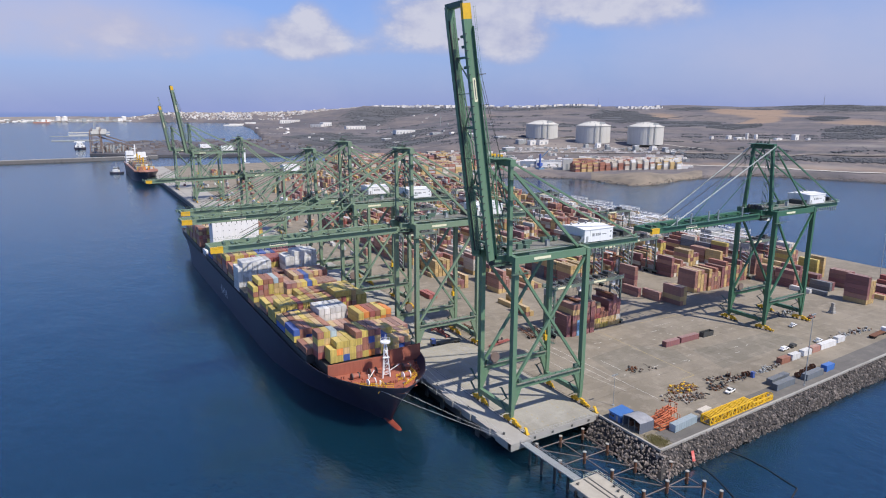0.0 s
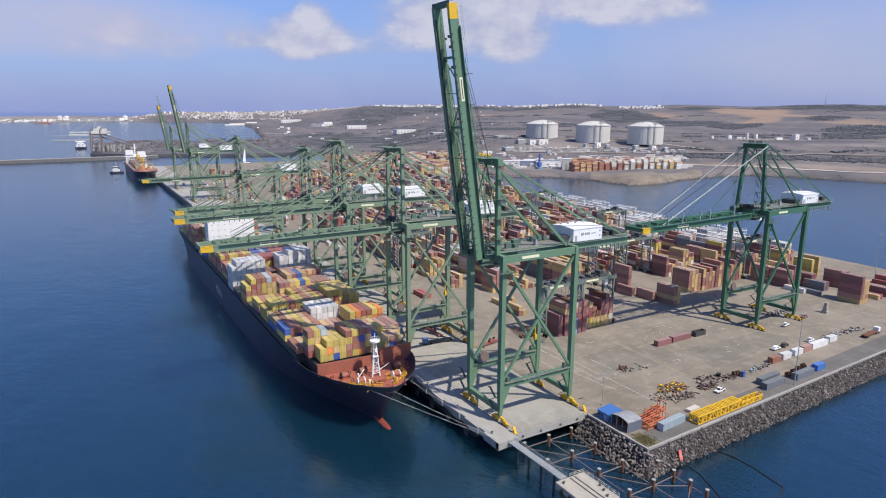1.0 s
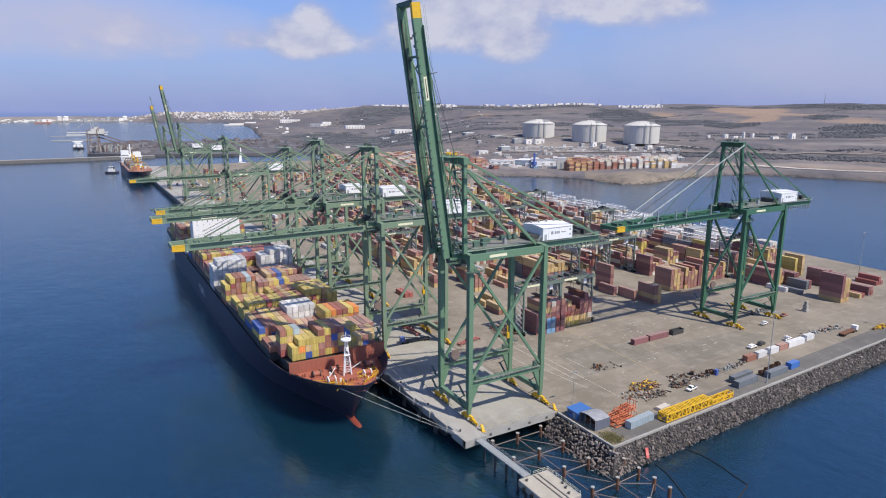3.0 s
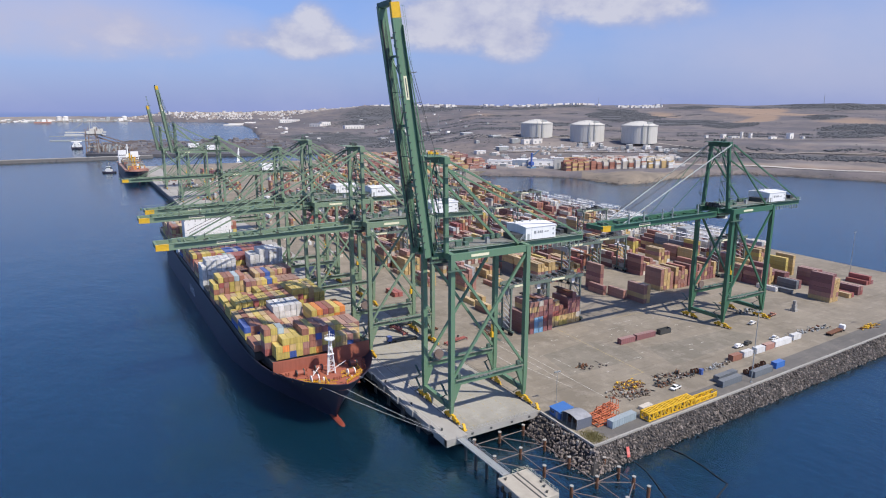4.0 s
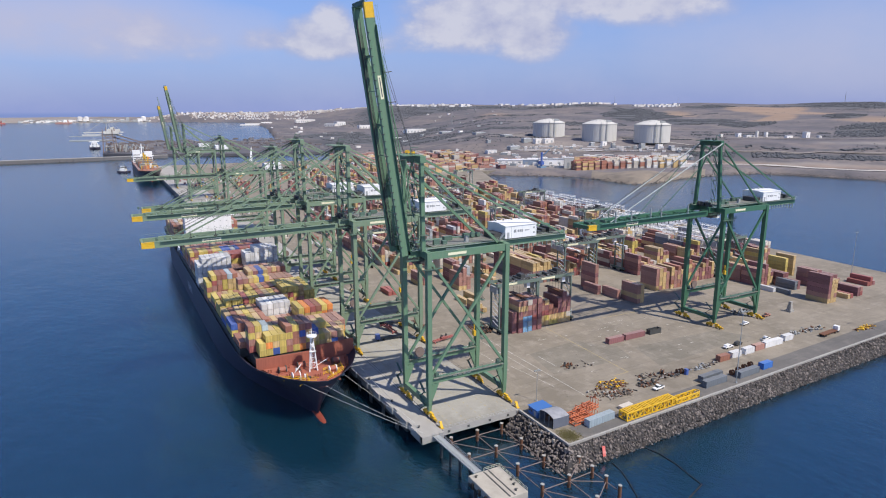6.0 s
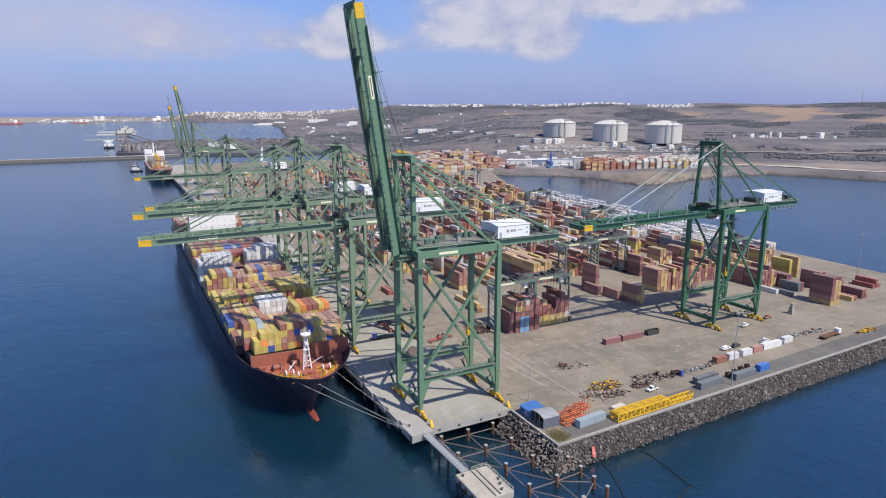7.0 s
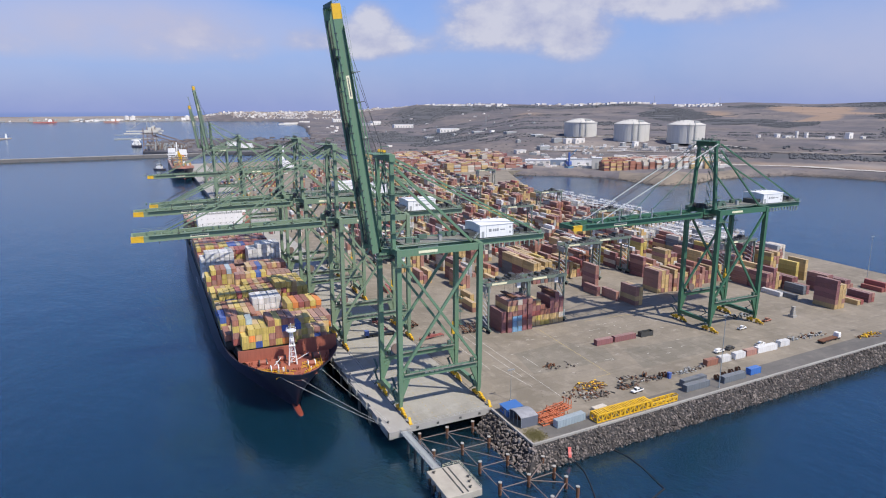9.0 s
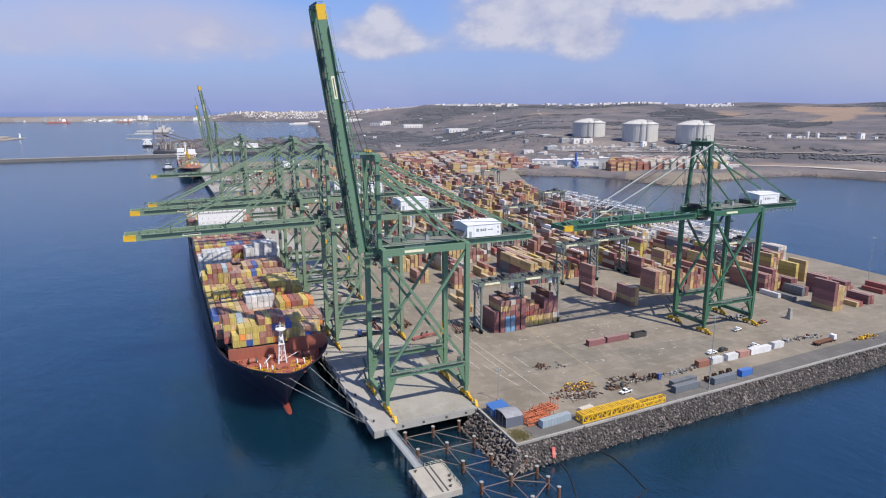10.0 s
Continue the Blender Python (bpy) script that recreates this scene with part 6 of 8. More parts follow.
def build_piles():
    spots = {}
    for i, x in enumerate((2.4, 12.6, 22.5)):
        for j, y in enumerate((-10.9, -22.6, -34.7, -47.1, -59.2)):
            if (i, j) in ((0, 2), (0, 3), (0, 4)):
                continue
            spots[i, j] = (x, y)
    for j, y in enumerate((-40.4, -46.6, -52.7, -58.4)):
        spots[3, j] = (31.9, y)
    for (i, j), (x, y) in spots.items():
        q = thing("steel_pile", "rust-brown steel tube pile with pale cap in the water", "pile", pose(x, y, 0), "open piles")
        b = B()
        rod(b, (0, 0, -10), (0, 0, -3.1), 0.52, 14)
        part("tube", b, RUST, q)
        b = B()
        rod(b, (0, 0, -3.1), (0, 0, -2.9), 0.6, 14)
        part("cap", b, CONCRETE, q, "pale concrete cap")

    def tie(a, b):
        bm = B()
        rod(bm, (*spots[a], -5.0), (*spots[b], -5.0), 0.16, 6)
        solid("tie_beam", bm, TIE, "thin rusty tie beam between piles", "beam", None, "pile ties")
    for i in (0, 1, 2):
        for j in range(4):
            if (i, j) in spots and (i, j + 1) in spots:
                tie((i, j), (i, j + 1))
    for j in range(5):
        for i in (0, 1):
            if (i, j) in spots and (i + 1, j) in spots:
                tie((i, j), (i + 1, j))
            if (i, j) in spots and (i + 1, j + 1) in spots:
                tie((i, j), (i + 1, j + 1))
    tie((2, 3), (3, 0)), tie((2, 3), (3, 1)), tie((2, 3), (3, 2)), tie((3, 1), (3, 2)), tie((2, 4), (3, 2)), tie((3, 2), (3, 3))
    for y in (-12.4, -18.9, -24.8, -31.3, -37.5):
        b = B()
        rod(b, (29.0, y, -2.4), (29.0, y, -0.9), 0.45, 12)
        solid("pile_cap", b, CONCRETE, "round pale pile cap among the rocks", "pile", None, "caps in the rocks")
    # floating boom in the water and a red marker on the rocks
    for pts in ([(59.3, -41.6), (60.6, -47.3), (60.2, -54.5), (58.9, -61.0), (58.2, -65.4), (54.5, -66.6), (49.0, -68.4), (42, -71)], [(43.2, -43.3), (42.3, -48.2), (40.0, -53.8), (36.5, -61)]):
        cu = bpy.data.curves.new("floating_boom", "CURVE")
        cu.dimensions, cu.bevel_depth, cu.bevel_resolution = "3D", 0.22, 2
        sp = cu.splines.new("POLY")
        sp.points.add(len(pts) - 1)
        for k, (x, y) in enumerate(pts):
            sp.points[k].co = (x, y, -6.95, 1)
        cu.materials.append(RUBBER)
        tagged(new("floating_boom", cu), "thin black floating boom on the water", "boom", "floating booms")
    b = B()
    beam(b, (41.6, -41.5, -5.3), (42.1, -40.2, -2.4), 1.0, 0.25)
    solid("marker_board", b, material("faded red board", (0.62, 0.10, 0.08), 0.6, dirt=(0.7, 0.55, 0.5), dirt_scale=0.8), "faded red marker board on the rocks", "sign")


def build_moorings():
    bow = [((-36, 26.4, 9.5), (-7.6, -9.4, 0.3)), ((-29.4, 21.4, 9.4), (-7.2, -9.0, 0.3)), ((-20.6, 26.6, 9.6), (-6.9, -5.2, 0.6)), ((-16.4, 31.4, 9.5), (-6.6, -5.0, 0.6)), ((-12.4, 41, 9.3), (-6.6, 17, 0.6))]
    for a, b in bow:
        a, b = Vector(a), Vector(b)
        cu = bpy.data.curves.new("mooring_line", "CURVE")
        cu.dimensions, cu.bevel_depth = "3D", 0.05
        sp = cu.splines.new("POLY")
        sp.points.add(12)
        for k in range(13):
            f = k / 12
            p = a.lerp(b, f)
            p.z -= 0.35 * 4 * f * (1 - f)
            sp.points[k].co = (*p, 1)
        cu.materials.append(ROPE)
        tagged(new("mooring_line", cu), "pale mooring rope from ship bow to quay", "rope", "mooring lines")


# ---- things on the apron ----
def build_open_frame(x, y, turn):
    """A stack of orange lifting frames."""
    m = material("orange paint", (0.55, 0.17, 0.08), 0.6, dirt=(0.3, 0.1, 0.05), dirt_scale=0.7)
    s = thing("spreader_frame", "orange steel spreader frames stacked on the paving", "lifting frame", pose(x, y, 0, 0, 0, turn))
    for z, o in ((0.3, 0), (1.3, 0.8), (2.3, -0.3)):
        for dy in (0, 2.3):
            bm = B()
            beam(bm, (o, dy, z), (o + 11 - z, dy, z), 0.28, 0.35)
            part("side_beam", bm, m, s)
        for dx in (0.2, 3.4, 6.8, 10 - z):
            bm = B()
            beam(bm, (o + dx, 0, z), (o + dx, 2.3, z), 0.25, 0.3)
            part("cross_beam", bm, m, s)
    for dx, h in ((0.3, 3.4), (4.5, 3.0), (8.9, 4.0), (10.3, 3.2)):
        for dy in (0, 2.3):
            bm = B()
            rod(bm, (dx, dy, 0), (dx, dy, h), 0.12, 6)
            part("post", bm, m, s)
        bm = B()
        rod(bm, (dx, 0, h), (dx, 2.3, h), 0.1, 6)
        part("post_tie", bm, m, s)


def build_yellow_girder():
    for x0, n, w, h, lab in ((57.0, 2, 3.4, 2.9, "long yellow lattice girder section lying on the asphalt"), (82.0, 1, 2.4, 1.8, "smaller yellow lattice jib section on the asphalt")):
        g = thing("lattice_girder", lab, "girder", pose(x0, -35.1 + 0.04 * (x0 - 57), 0.05, 0, 0, 2.3), "yellow crane sections")
        L = 12.1
        for s in range(n):
            o = s * 12.4
            for dy in (0, w):
                for z in (0.15, h - 0.15):
                    bm = B()
                    beam(bm, (o, dy, z), (o + L, dy, z), 0.35, 0.35)
                    part("chord", bm, YELLOW, g)
                for k in range(7):
                    bm = B()
                    beam(bm, (o + k * 2.0, dy, 0.2), (o + k * 2.0, dy, h - 0.2), 0.42, 0.4)
                    part("upright", bm, YELLOW, g)
                for k in range(6):
                    bm = B()
                    beam(bm, (o + k * 2.0, dy, 0.3 if k % 2 else h - 0.3), (o + k * 2.0 + 2.0, dy, h - 0.3 if k % 2 else 0.3), 0.3, 0.3)
                    part("diagonal", bm, YELLOW, g)
            if n == 2:
                for q in range(12):
                    bm = B()
                    bx(bm, o + q + 0.05, o + q + (0.72 if q % 4 else 0.5), 0.1, w - 0.1, h - 0.1, h + 0.06)
                    part("top_slat", bm, YELLOW, g)
            for k in (0, 3, 6):
                bm = B()
                beam(bm, (o + k * 2.0, 0, h - 0.2), (o + k * 2.0, w, h - 0.2), 0.25, 0.25)
                beam(bm, (o + k * 2.0, 0, 0.2), (o + k * 2.0, w, 0.2), 0.25, 0.25)
                part("cross_tie", bm, YELLOW, g)
        if n == 1:
            bm = B()
            for k in range(8):
                a, b2 = math.pi * (k / 8 - 0.5), math.pi * ((k + 1) / 8 - 0.5)
                beam(bm, (12 + 1.2 * math.cos(a), w / 2 + 1.2 * math.sin(a), h), (12 + 1.2 * math.cos(b2), w / 2 + 1.2 * math.sin(b2), h), 0.15, 0.3)
            part("end_hoop", bm, YELLOW, g)


SCRAP = material("dusty scrap steel", (0.17, 0.145, 0.12), 0.8, dirt=(0.09, 0.06, 0.045), dirt_amount=0.7, dirt_scale=0.9)


def build_scrap(x, y, rx, ry, n, paints, label, seed):
    """A heap of broken machine parts: beams, plates and drums."""
    random.seed(seed)
    s = thing("scrap_heap", label, "scrap", pose(x, y, 0), "scrap heaps")
    for i in range(n):
        a, r = random.uniform(0, 6.28), random.random() ** 0.6
        px, py = rx * r * math.cos(a), ry * r * math.sin(a)
        bm = B()
        k = random.random()
        h = random.uniform(0.15, 1.1) * (1.2 - r)
        if k < 0.5:
            t = random.uniform(0, 6.28)
            L = random.uniform(0.6, 2.2)
            beam(bm, (px, py, 0.12), (px + L * math.cos(t), py + L * math.sin(t), h + 0.12), random.uniform(0.08, 0.28), random.uniform(0.1, 0.35))
        elif k < 0.8:
            bx(bm, px - 0.35, px + random.uniform(0.1, 0.6), py - 0.3, py + random.uniform(0.1, 0.5), 0, 0.75 * h + 0.15)
        else:
            rod(bm, (px, py, 0.4), (px + 0.7, py + 0.3, 0.5), random.uniform(0.25, 0.5), 8)
        part(("steel_beam", "machine_box", "drum")[0 if k < 0.5 else 1 if k < 0.8 else 2], bm, random.choice(paints), s)


def build_reel(x, y, turn, mat=RUST):
    s = thing("cable_drum", "large rusty cable drum standing on the apron", "cable drum", pose(x, y, 0, 0, 0, turn), "cable drums")
    bm = B()
    rod(bm, (0, -0.5, 1.1), (0, 0.5, 1.1), 0.55, 12)
    part("core", bm, STEEL_DARK, s)
    for o in (-0.6, 0.5):
        bm = B()
        rod(bm, (0, o, 1.1), (0, o + 0.1, 1.1), 1.1, 16)
        part("flange", bm, mat, s)


def build_car(x, y, turn, body=WHITE, pickup=True, label="white pickup truck on the apron"):
    c = thing("pickup_truck" if pickup else "car", label, "vehicle", pose(x, y, 0, 0, 0, turn))
    bm = B()
    v = bx(bm, -2.6, 2.6, -0.9, 0.9, 0.45, 1.05)
    v[5].co.z = v[6].co.z = 0.95
    part("body", bm, body, c, bevel=0.06)
    bm = B()
    v = bx(bm, -0.7 if pickup else -2.2, 1.3, -0.85, 0.85, 1.05, 1.75)
    for k in (5, 6):
        v[k].co.x -= 0.55
    for k in (4, 7):
        v[k].co.x += 0.25
    part("cabin", bm, body, c, bevel=0.05)
    for s in (-1, 1):
        bm = B()
        bx(bm, -0.45, 0.75, s * 0.86 - 0.01, s * 0.86 + 0.01, 1.15, 1.6)
        part("side_window", bm, GLASS_DARK, c)
    bm = B()
    beam(bm, (1.27, 0, 1.1), (0.80, 0, 1.68), 1.5, 0.04)
    part("windscreen", bm, GLASS_DARK, c)
    if pickup:
        bm = B()
        bx(bm, -2.45, -0.85, -0.75, 0.75, 1.0, 1.07)
        part("load_bed", bm, STEEL_DARK, c)
    for px in (-1.6, 1.65):
        for s in (-1, 1):
            bm = B()
            rod(bm, (px, s * 0.72, 0.38), (px, s * 0.95, 0.38), 0.38, 12)
            part("wheel", bm, RUBBER, c)
    return c


def build_truck(x, y, turn, cab=WHITE, load=None, label="yard truck with a low flatbed trailer"):
    c = thing("truck", label, "truck", pose(x, y, 0, 0, 0, turn), "yard trucks")
    bm = B()
    bx(bm, 6.2, 8.2, -1.2, 1.2, 0.9, 3.1)
    part("cab", bm, cab, c, bevel=0.08)
    bm = B()
    bx(bm, 8.19, 8.22, -1.0, 1.0, 2.0, 2.8)
    part("windscreen", bm, GLASS_DARK, c)
    bm = B()
    bx(bm, -6.0, 8.0, -1.15, 1.15, 0.95, 1.3)
    bx(bm, -6.0, 6.0, -1.2, 1.2, 1.3, 1.42)
    part("chassis", bm, RUST if not load else STEEL_DARK, c)
    for px in (-5, -3.8, 4.6, 7.2):
        for s in (-1, 1):
            bm = B()
            rod(bm, (px, s * 0.75, 0.5), (px, s * 1.15, 0.5), 0.5, 12)
            part("wheel", bm, RUBBER, c)
    return c


def build_pole(x, y, h, label="tall thin grey lighting mast on the apron"):
    p = thing("lighting_mast", label, "light mast", pose(x, y, 0), "lighting masts")
    bm = B()
    rod(bm, (0, 0, 0), (0, 0, h), 0.2 if h > 15 else 0.12, 10, 0.1 if h > 15 else 0.07)
    rod(bm, (0, 0, 0), (0, 0, 0.4), 0.45, 10)
    part("pole", bm, GALV, p)
    bm = B()
    beam(bm, (-1.3, 0, h), (1.3, 0, h), 0.15, 0.15)
    part("crossarm", bm, GALV, p)
    for o in (-1.1, -0.4, 0.4, 1.1):
        bm = B()
        bx(bm, o - 0.22, o + 0.22, -0.3, 0.3, h - 0.35, h - 0.08)
        part("floodlight", bm, GREY, p)


def single(x, y, turn, paint, length, label):
    return container(x, y, 0.02, paint, length, turn, "", label)


build_rocks()
build_pier()
build_piles()
build_moorings()

# corner of the apron
BLUE_SHEET = material("bright blue sheet", (0.045, 0.15, 0.42), 0.55, vary=0.2, dirt=(0.10, 0.17, 0.3), dirt_amount=0.6, dirt_scale=0.5, streak=True)
cabin = thing("site_cabin", "bright blue sheet-metal site cabin with lean-to roof", "cabin", pose(31.8, -18.8, 0))
bm = B()
v = bx(bm, 0, 6.0, 0, 5.2, 0, 2.7)
v[6].co.z = v[5].co.z = 3.1
part("body", bm, BLUE_SHEET, cabin, bevel=0.05)
bm = B()
v = bx(bm, -0.25, 6.25, -0.25, 5.45, 2.72, 2.84)
for k in (1, 2, 5, 6):
    v[k].co.z += 0.42
part("roof", bm, BLUE_SHEET, cabin)
bm = B()
bx(bm, -0.06, -0.01, 1.0, 2.0, 0.05, 2.1)
part("door", bm, GREY, cabin)
for y in (2.9, 4.0):
    bm = B()
    bx(bm, -0.05, -0.01, y, y + 0.8, 1.1, 1.9)
    part("window", bm, GLASS_DARK, cabin)
t = thing("storage_tent", "grey sheeted storage shelter with open dark front", "shelter", pose(32.0, -27.4, 0))
bm = B()
n = 8
prof = [(7.6 * k / n, 3.7 + 0.75 * (1 - (2 * k / n - 1) ** 2)) for k in range(n + 1)]
for dz in (0.0, -0.12):
    rows = [[bm.verts.new((x, y, z + dz - 0.05 * x)) for y, z in prof] for x in (-0.2, 3.2, 6.6)]
    for a, b2 in zip(rows, rows[1:]):
        for k in range(n):
            bm.faces.new((a[k], b2[k], b2[k + 1], a[k + 1]) if dz == 0 else (a[k + 1], b2[k + 1], b2[k], a[k]))
part("canopy", bm, material("grey tent fabric", (0.30, 0.305, 0.325), 0.75, vary=0.25, dirt=(0.19, 0.19, 0.2), dirt_amount=0.7, dirt_scale=0.5), t, "grey sagging fabric roof")
SHEET = material("blue-grey sheeting", (0.13, 0.145, 0.18), 0.7, vary=0.3, dirt=(0.08, 0.09, 0.11), dirt_scale=0.4, streak=True)
for x0, x1, y0, y1 in ((0, 6.4, 0, 0.1), (0, 6.4, 7.5, 7.6), (6.3, 6.4, 0.1, 7.5)):
    bm = B()
    bx(bm, x0, x1, y0, y1, 0, 3.55)
    part("wall", bm, SHEET, t)
for y in (0.1, 2.5, 5.0, 7.5):
    bm = B()
    bx(bm, -0.12, 0.06, y - 0.09, y + 0.09, 0, 3.8)
    part("post", bm, GALV, t)
for x, y, w, h in ((1.4, 1.0, 1.8, 1.5), (3.0, 3.4, 2.2, 1.1), (1.8, 5.4, 1.4, 1.8)):
    bm = B()
    bx(bm, x, x + w, y, y + 1.3, 0, h)
    part("stored_crate", bm, RUST, t)
build_open_frame(39.0, -26.5, 8)
build_open_frame(45.5, -24.6, 12)
build_open_frame(39.2, -29.3, 3)
single(42.6, -32.6 + 2.44, -90 + 5, "faded", CL, "pale blue-grey forty-foot container by the kerb")
build_yellow_girder()
bm = B()
bx(bm, 0, 5.5, 0, 2.2, 0.05, 1.2)
solid("steel_crate", bm, PAINTS["pale"], "low pale steel crate beside yellow girders", "crate", pose(61.5, -28.6, 0, 0, 0, 5))
build_scrap(73.0, -10.6, 7.5, 3.6, 95, [RUST, STEEL_DARK, YELLOW, RUST, RUST, SCRAP, SCRAP], "heap of yellow and rusty scrap machine parts", 3)
build_scrap(75.0, -10.2, 4.5, 2.6, 70, [YELLOW, YELLOW, RUST, SCRAP], "yellow crane parts heaped among scrap", 33)
build_scrap(71.5, -18.0, 6.0, 2.4, 60, [RUST, STEEL_DARK, SCRAP, SCRAP], "low scattered heap of rusty scrap", 4)
build_scrap(85.5, -17.0, 5.0, 2.2, 60, [RUST, STEEL_DARK, STEEL_DARK, SCRAP], "dark heap of scrap steel on the apron", 5)
build_scrap(99.5, -15.5, 5.0, 2.4, 58, [STEEL_DARK, SCRAP, SCRAP, RUST, CONCRETE], "mixed heap of scrap and pale blocks", 6)
build_scrap(118.0, -15.6, 8.5, 1.8, 70, [GREY, GALV, SCRAP, SCRAP], "long low heap of grey pipes and sheet metal", 7)
build_scrap(202.0, -10.0, 9.0, 2.4, 50, [CONCRETE, GREY, RUST, STEEL_DARK], "pale rubble and broken concrete on the yard", 8)
build_scrap(69.0, 12.0, 3.5, 1.8, 16, [RUST, STEEL_DARK], "small pile of rusty steel on the paving", 9)
build_scrap(64.5, -15.5, 7.0, 5.0, 60, [SCRAP, CONCRETE, RUST, SCRAP], "loose scrap and rubble strewn over the paving", 34)
build_scrap(92.0, -13.0, 8.0, 4.0, 60, [SCRAP, CONCRETE, STEEL_DARK, RUST], "loose scrap strewn beside cable drums", 35)
build_scrap(74.0, 10.0, 7.0, 5.0, 14, [SCRAP, SCRAP, STEEL_DARK], "thin scatter of debris on the paving", 36)
build_scrap(190.0, -9.0, 14.0, 3.0, 50, [CONCRETE, SCRAP, GREY], "strewn pale rubble beside the site containers", 37)
build_scrap(226.0, -21.0, 9.0, 2.0, 50, [YELLOW, YELLOW, RUST], "yellow crane parts stored along the kerb", 10)
build_scrap(196.0, 24.0, 8.0, 4.0, 60, [STEEL_DARK, GREY, GALV, STEEL_DARK], "dark machinery parts lying under the crane", 12)
for x, y, a in ((98, -12.6, 30), (103.6, -15.6, 70), (105.0, -15.9, 80)):
    build_reel(x, y, a)
for i in range(4):
    build_reel(121.6 + 4.6 * i, -26.6 + 0.65 * i, 80)
bm = B()
bx(bm, -0.6, 0.6, -0.6, 0.6, 0.0, 2.2)
bx(bm, -0.66, 0.66, -0.66, 0.66, 2.2, 2.4)
solid("portable_toilet", bm, PAINTS["blue"], "blue portable toilet on the apron", "toilet", pose(106.0, -17.6, 0))
single(102.0, -28.0, -90 + 2, "slate", CL, "dark slate-grey forty-foot container beside the kerb")
single(104.5, -24.3, -90 + 3, "slate", CL, "dark slate-grey forty-foot container on the apron")
single(121.0, -28.4, -90 + 2, "slate", CL, "long grey container beside the kerb")
single(136.8, -27.2, -90 + 2, "bright", SHORT, "bright blue twenty-foot container beside the kerb")
single(128.4, -13.4, -90 - 1, "rust", SHORT, "red-brown twenty-foot container on the apron")
single(136.2, -13.2, -90, "white", SHORT, "white site container on the apron")
single(145.0, -13.0, -90, "white", SHORT, "white twenty-foot site container on the apron")
single(152.3, -12.6, -90, "brown", SHORT, "brown twenty-foot container between white ones")
single(159.3, -12.4, -90, "white", CL, "white forty-foot site container on the apron")
single(174.8, -11.3, -90, "white", SHORT, "white twenty-foot container at the row end")
single(102.2, 24.4, -90, "maroon", 9.0, "faded red container with open doors on the paving")
single(112.4, 24.6, -90, "maroon", CL, "faded red forty-foot container on the open yard")
bm = B()
bx(bm, 0, 7.2, 0, 2.4, 0.0, 0.15)
for q in ((0, 7.2, 0, 0.1), (0, 7.2, 2.3, 2.4), (0, 0.1, 0.1, 2.3), (7.1, 7.2, 0.1, 2.3)):
    bx(bm, *q, 0.15, 2.4)
solid("open_skip", bm, STEEL_DARK, "dark open-topped steel skip container", "skip", pose(127.6, 22.0, 0))
single(246.0, 31.5, 0, "slate", CL, "slate-grey container at the stack foot")
single(243.2, 39.0, 0, "white", CL, "white container beside the stacks")
build_car(86.0, -21.9, 180 + 8)
build_car(145.5, -6.4, 4, WHITE, False, "white car parked by the site containers")
build_car(169.0, -8.0, 2, WHITE, True, "white van parked by the site containers")
build_car(152.5, -6.0, 10, STEEL_DARK, False, "dark vehicle parked by the site containers")
build_car(179.5, 10.4, 8, WHITE, True, "white service vehicle beside the crane")
build_car(200.5, 13.4, 5, PAINTS["rust"], True, "rust-red tractor beside the crane leg")
build_truck(201.0, -17.7, 4, WHITE, None, "white truck with an empty rusty flatbed trailer")
build_truck(20.0, 76.0, 172, PAINTS["blue"], True, "blue terminal tractor with dark trailer under the crane")
build_truck(30.0, 95.0, 172, STEEL_DARK, True, "dark terminal tractor with trailer on the quay")
for x, y, h in ((116.5, -32.4, 29), (232.0, -27.5, 22), (317, 36.7, 29), (39.6, -7.8, 12)):
    build_pole(x, y, h)
bm = B()
for k, (w, z0, z1) in enumerate(((1.4, 0, 1.2), (1.0, 1.2, 3.4), (0.7, 3.4, 5.6))):
    bx(bm, -w, w, -w, w, z0, z1)
solid("concrete_block_tower", bm, CONCRETE, "stack of pale concrete test blocks", "blocks", pose(218, 12.4, 0))


def build_spreader(x, y, turn):
    """A container spreader standing on its stops: long box beams, end beams, headblock and sheaves."""
    red = PAINTS["red"]
    sp = thing("container_spreader", "red telescopic container spreader parked on the ground", "spreader", pose(x, y, 0, 0, 0, turn), "parked spreaders")
    for dy in (-0.6, 0.6):
        bm = B()
        beam(bm, (-5.6, dy, 1.1), (5.6, dy, 1.1), 0.35, 0.55)
        part("main_beam", bm, red, sp)
    for dx in (-6.0, 6.0):
        bm = B()
        beam(bm, (dx, -1.2, 0.8), (dx, 1.2, 0.8), 0.5, 0.5)
        part("end_beam", bm, red, sp)
        for dy in (-1.15, 1.15):
            bm = B()
            beam(bm, (dx, dy, 0.0), (dx, dy, 1.3), 0.22, 0.3)
            part("guide_arm", bm, red, sp)
    bm = B()
    bx(bm, -1.7, 1.7, -0.9, 0.9, 1.4, 2.0)
    part("headblock", bm, red, sp)
    for dx in (-1.3, 1.3):
        bm = B()
        rod(bm, (dx, -0.15, 2.6), (dx, 0.15, 2.6), 0.6, 12)
        part("sheave", bm, STEEL_DARK, sp)
        bm = B()
        beam(bm, (dx, 0.3, 2.0), (dx, 0.3, 3.1), 0.3, 0.12)
        part("bracket", bm, red, sp)


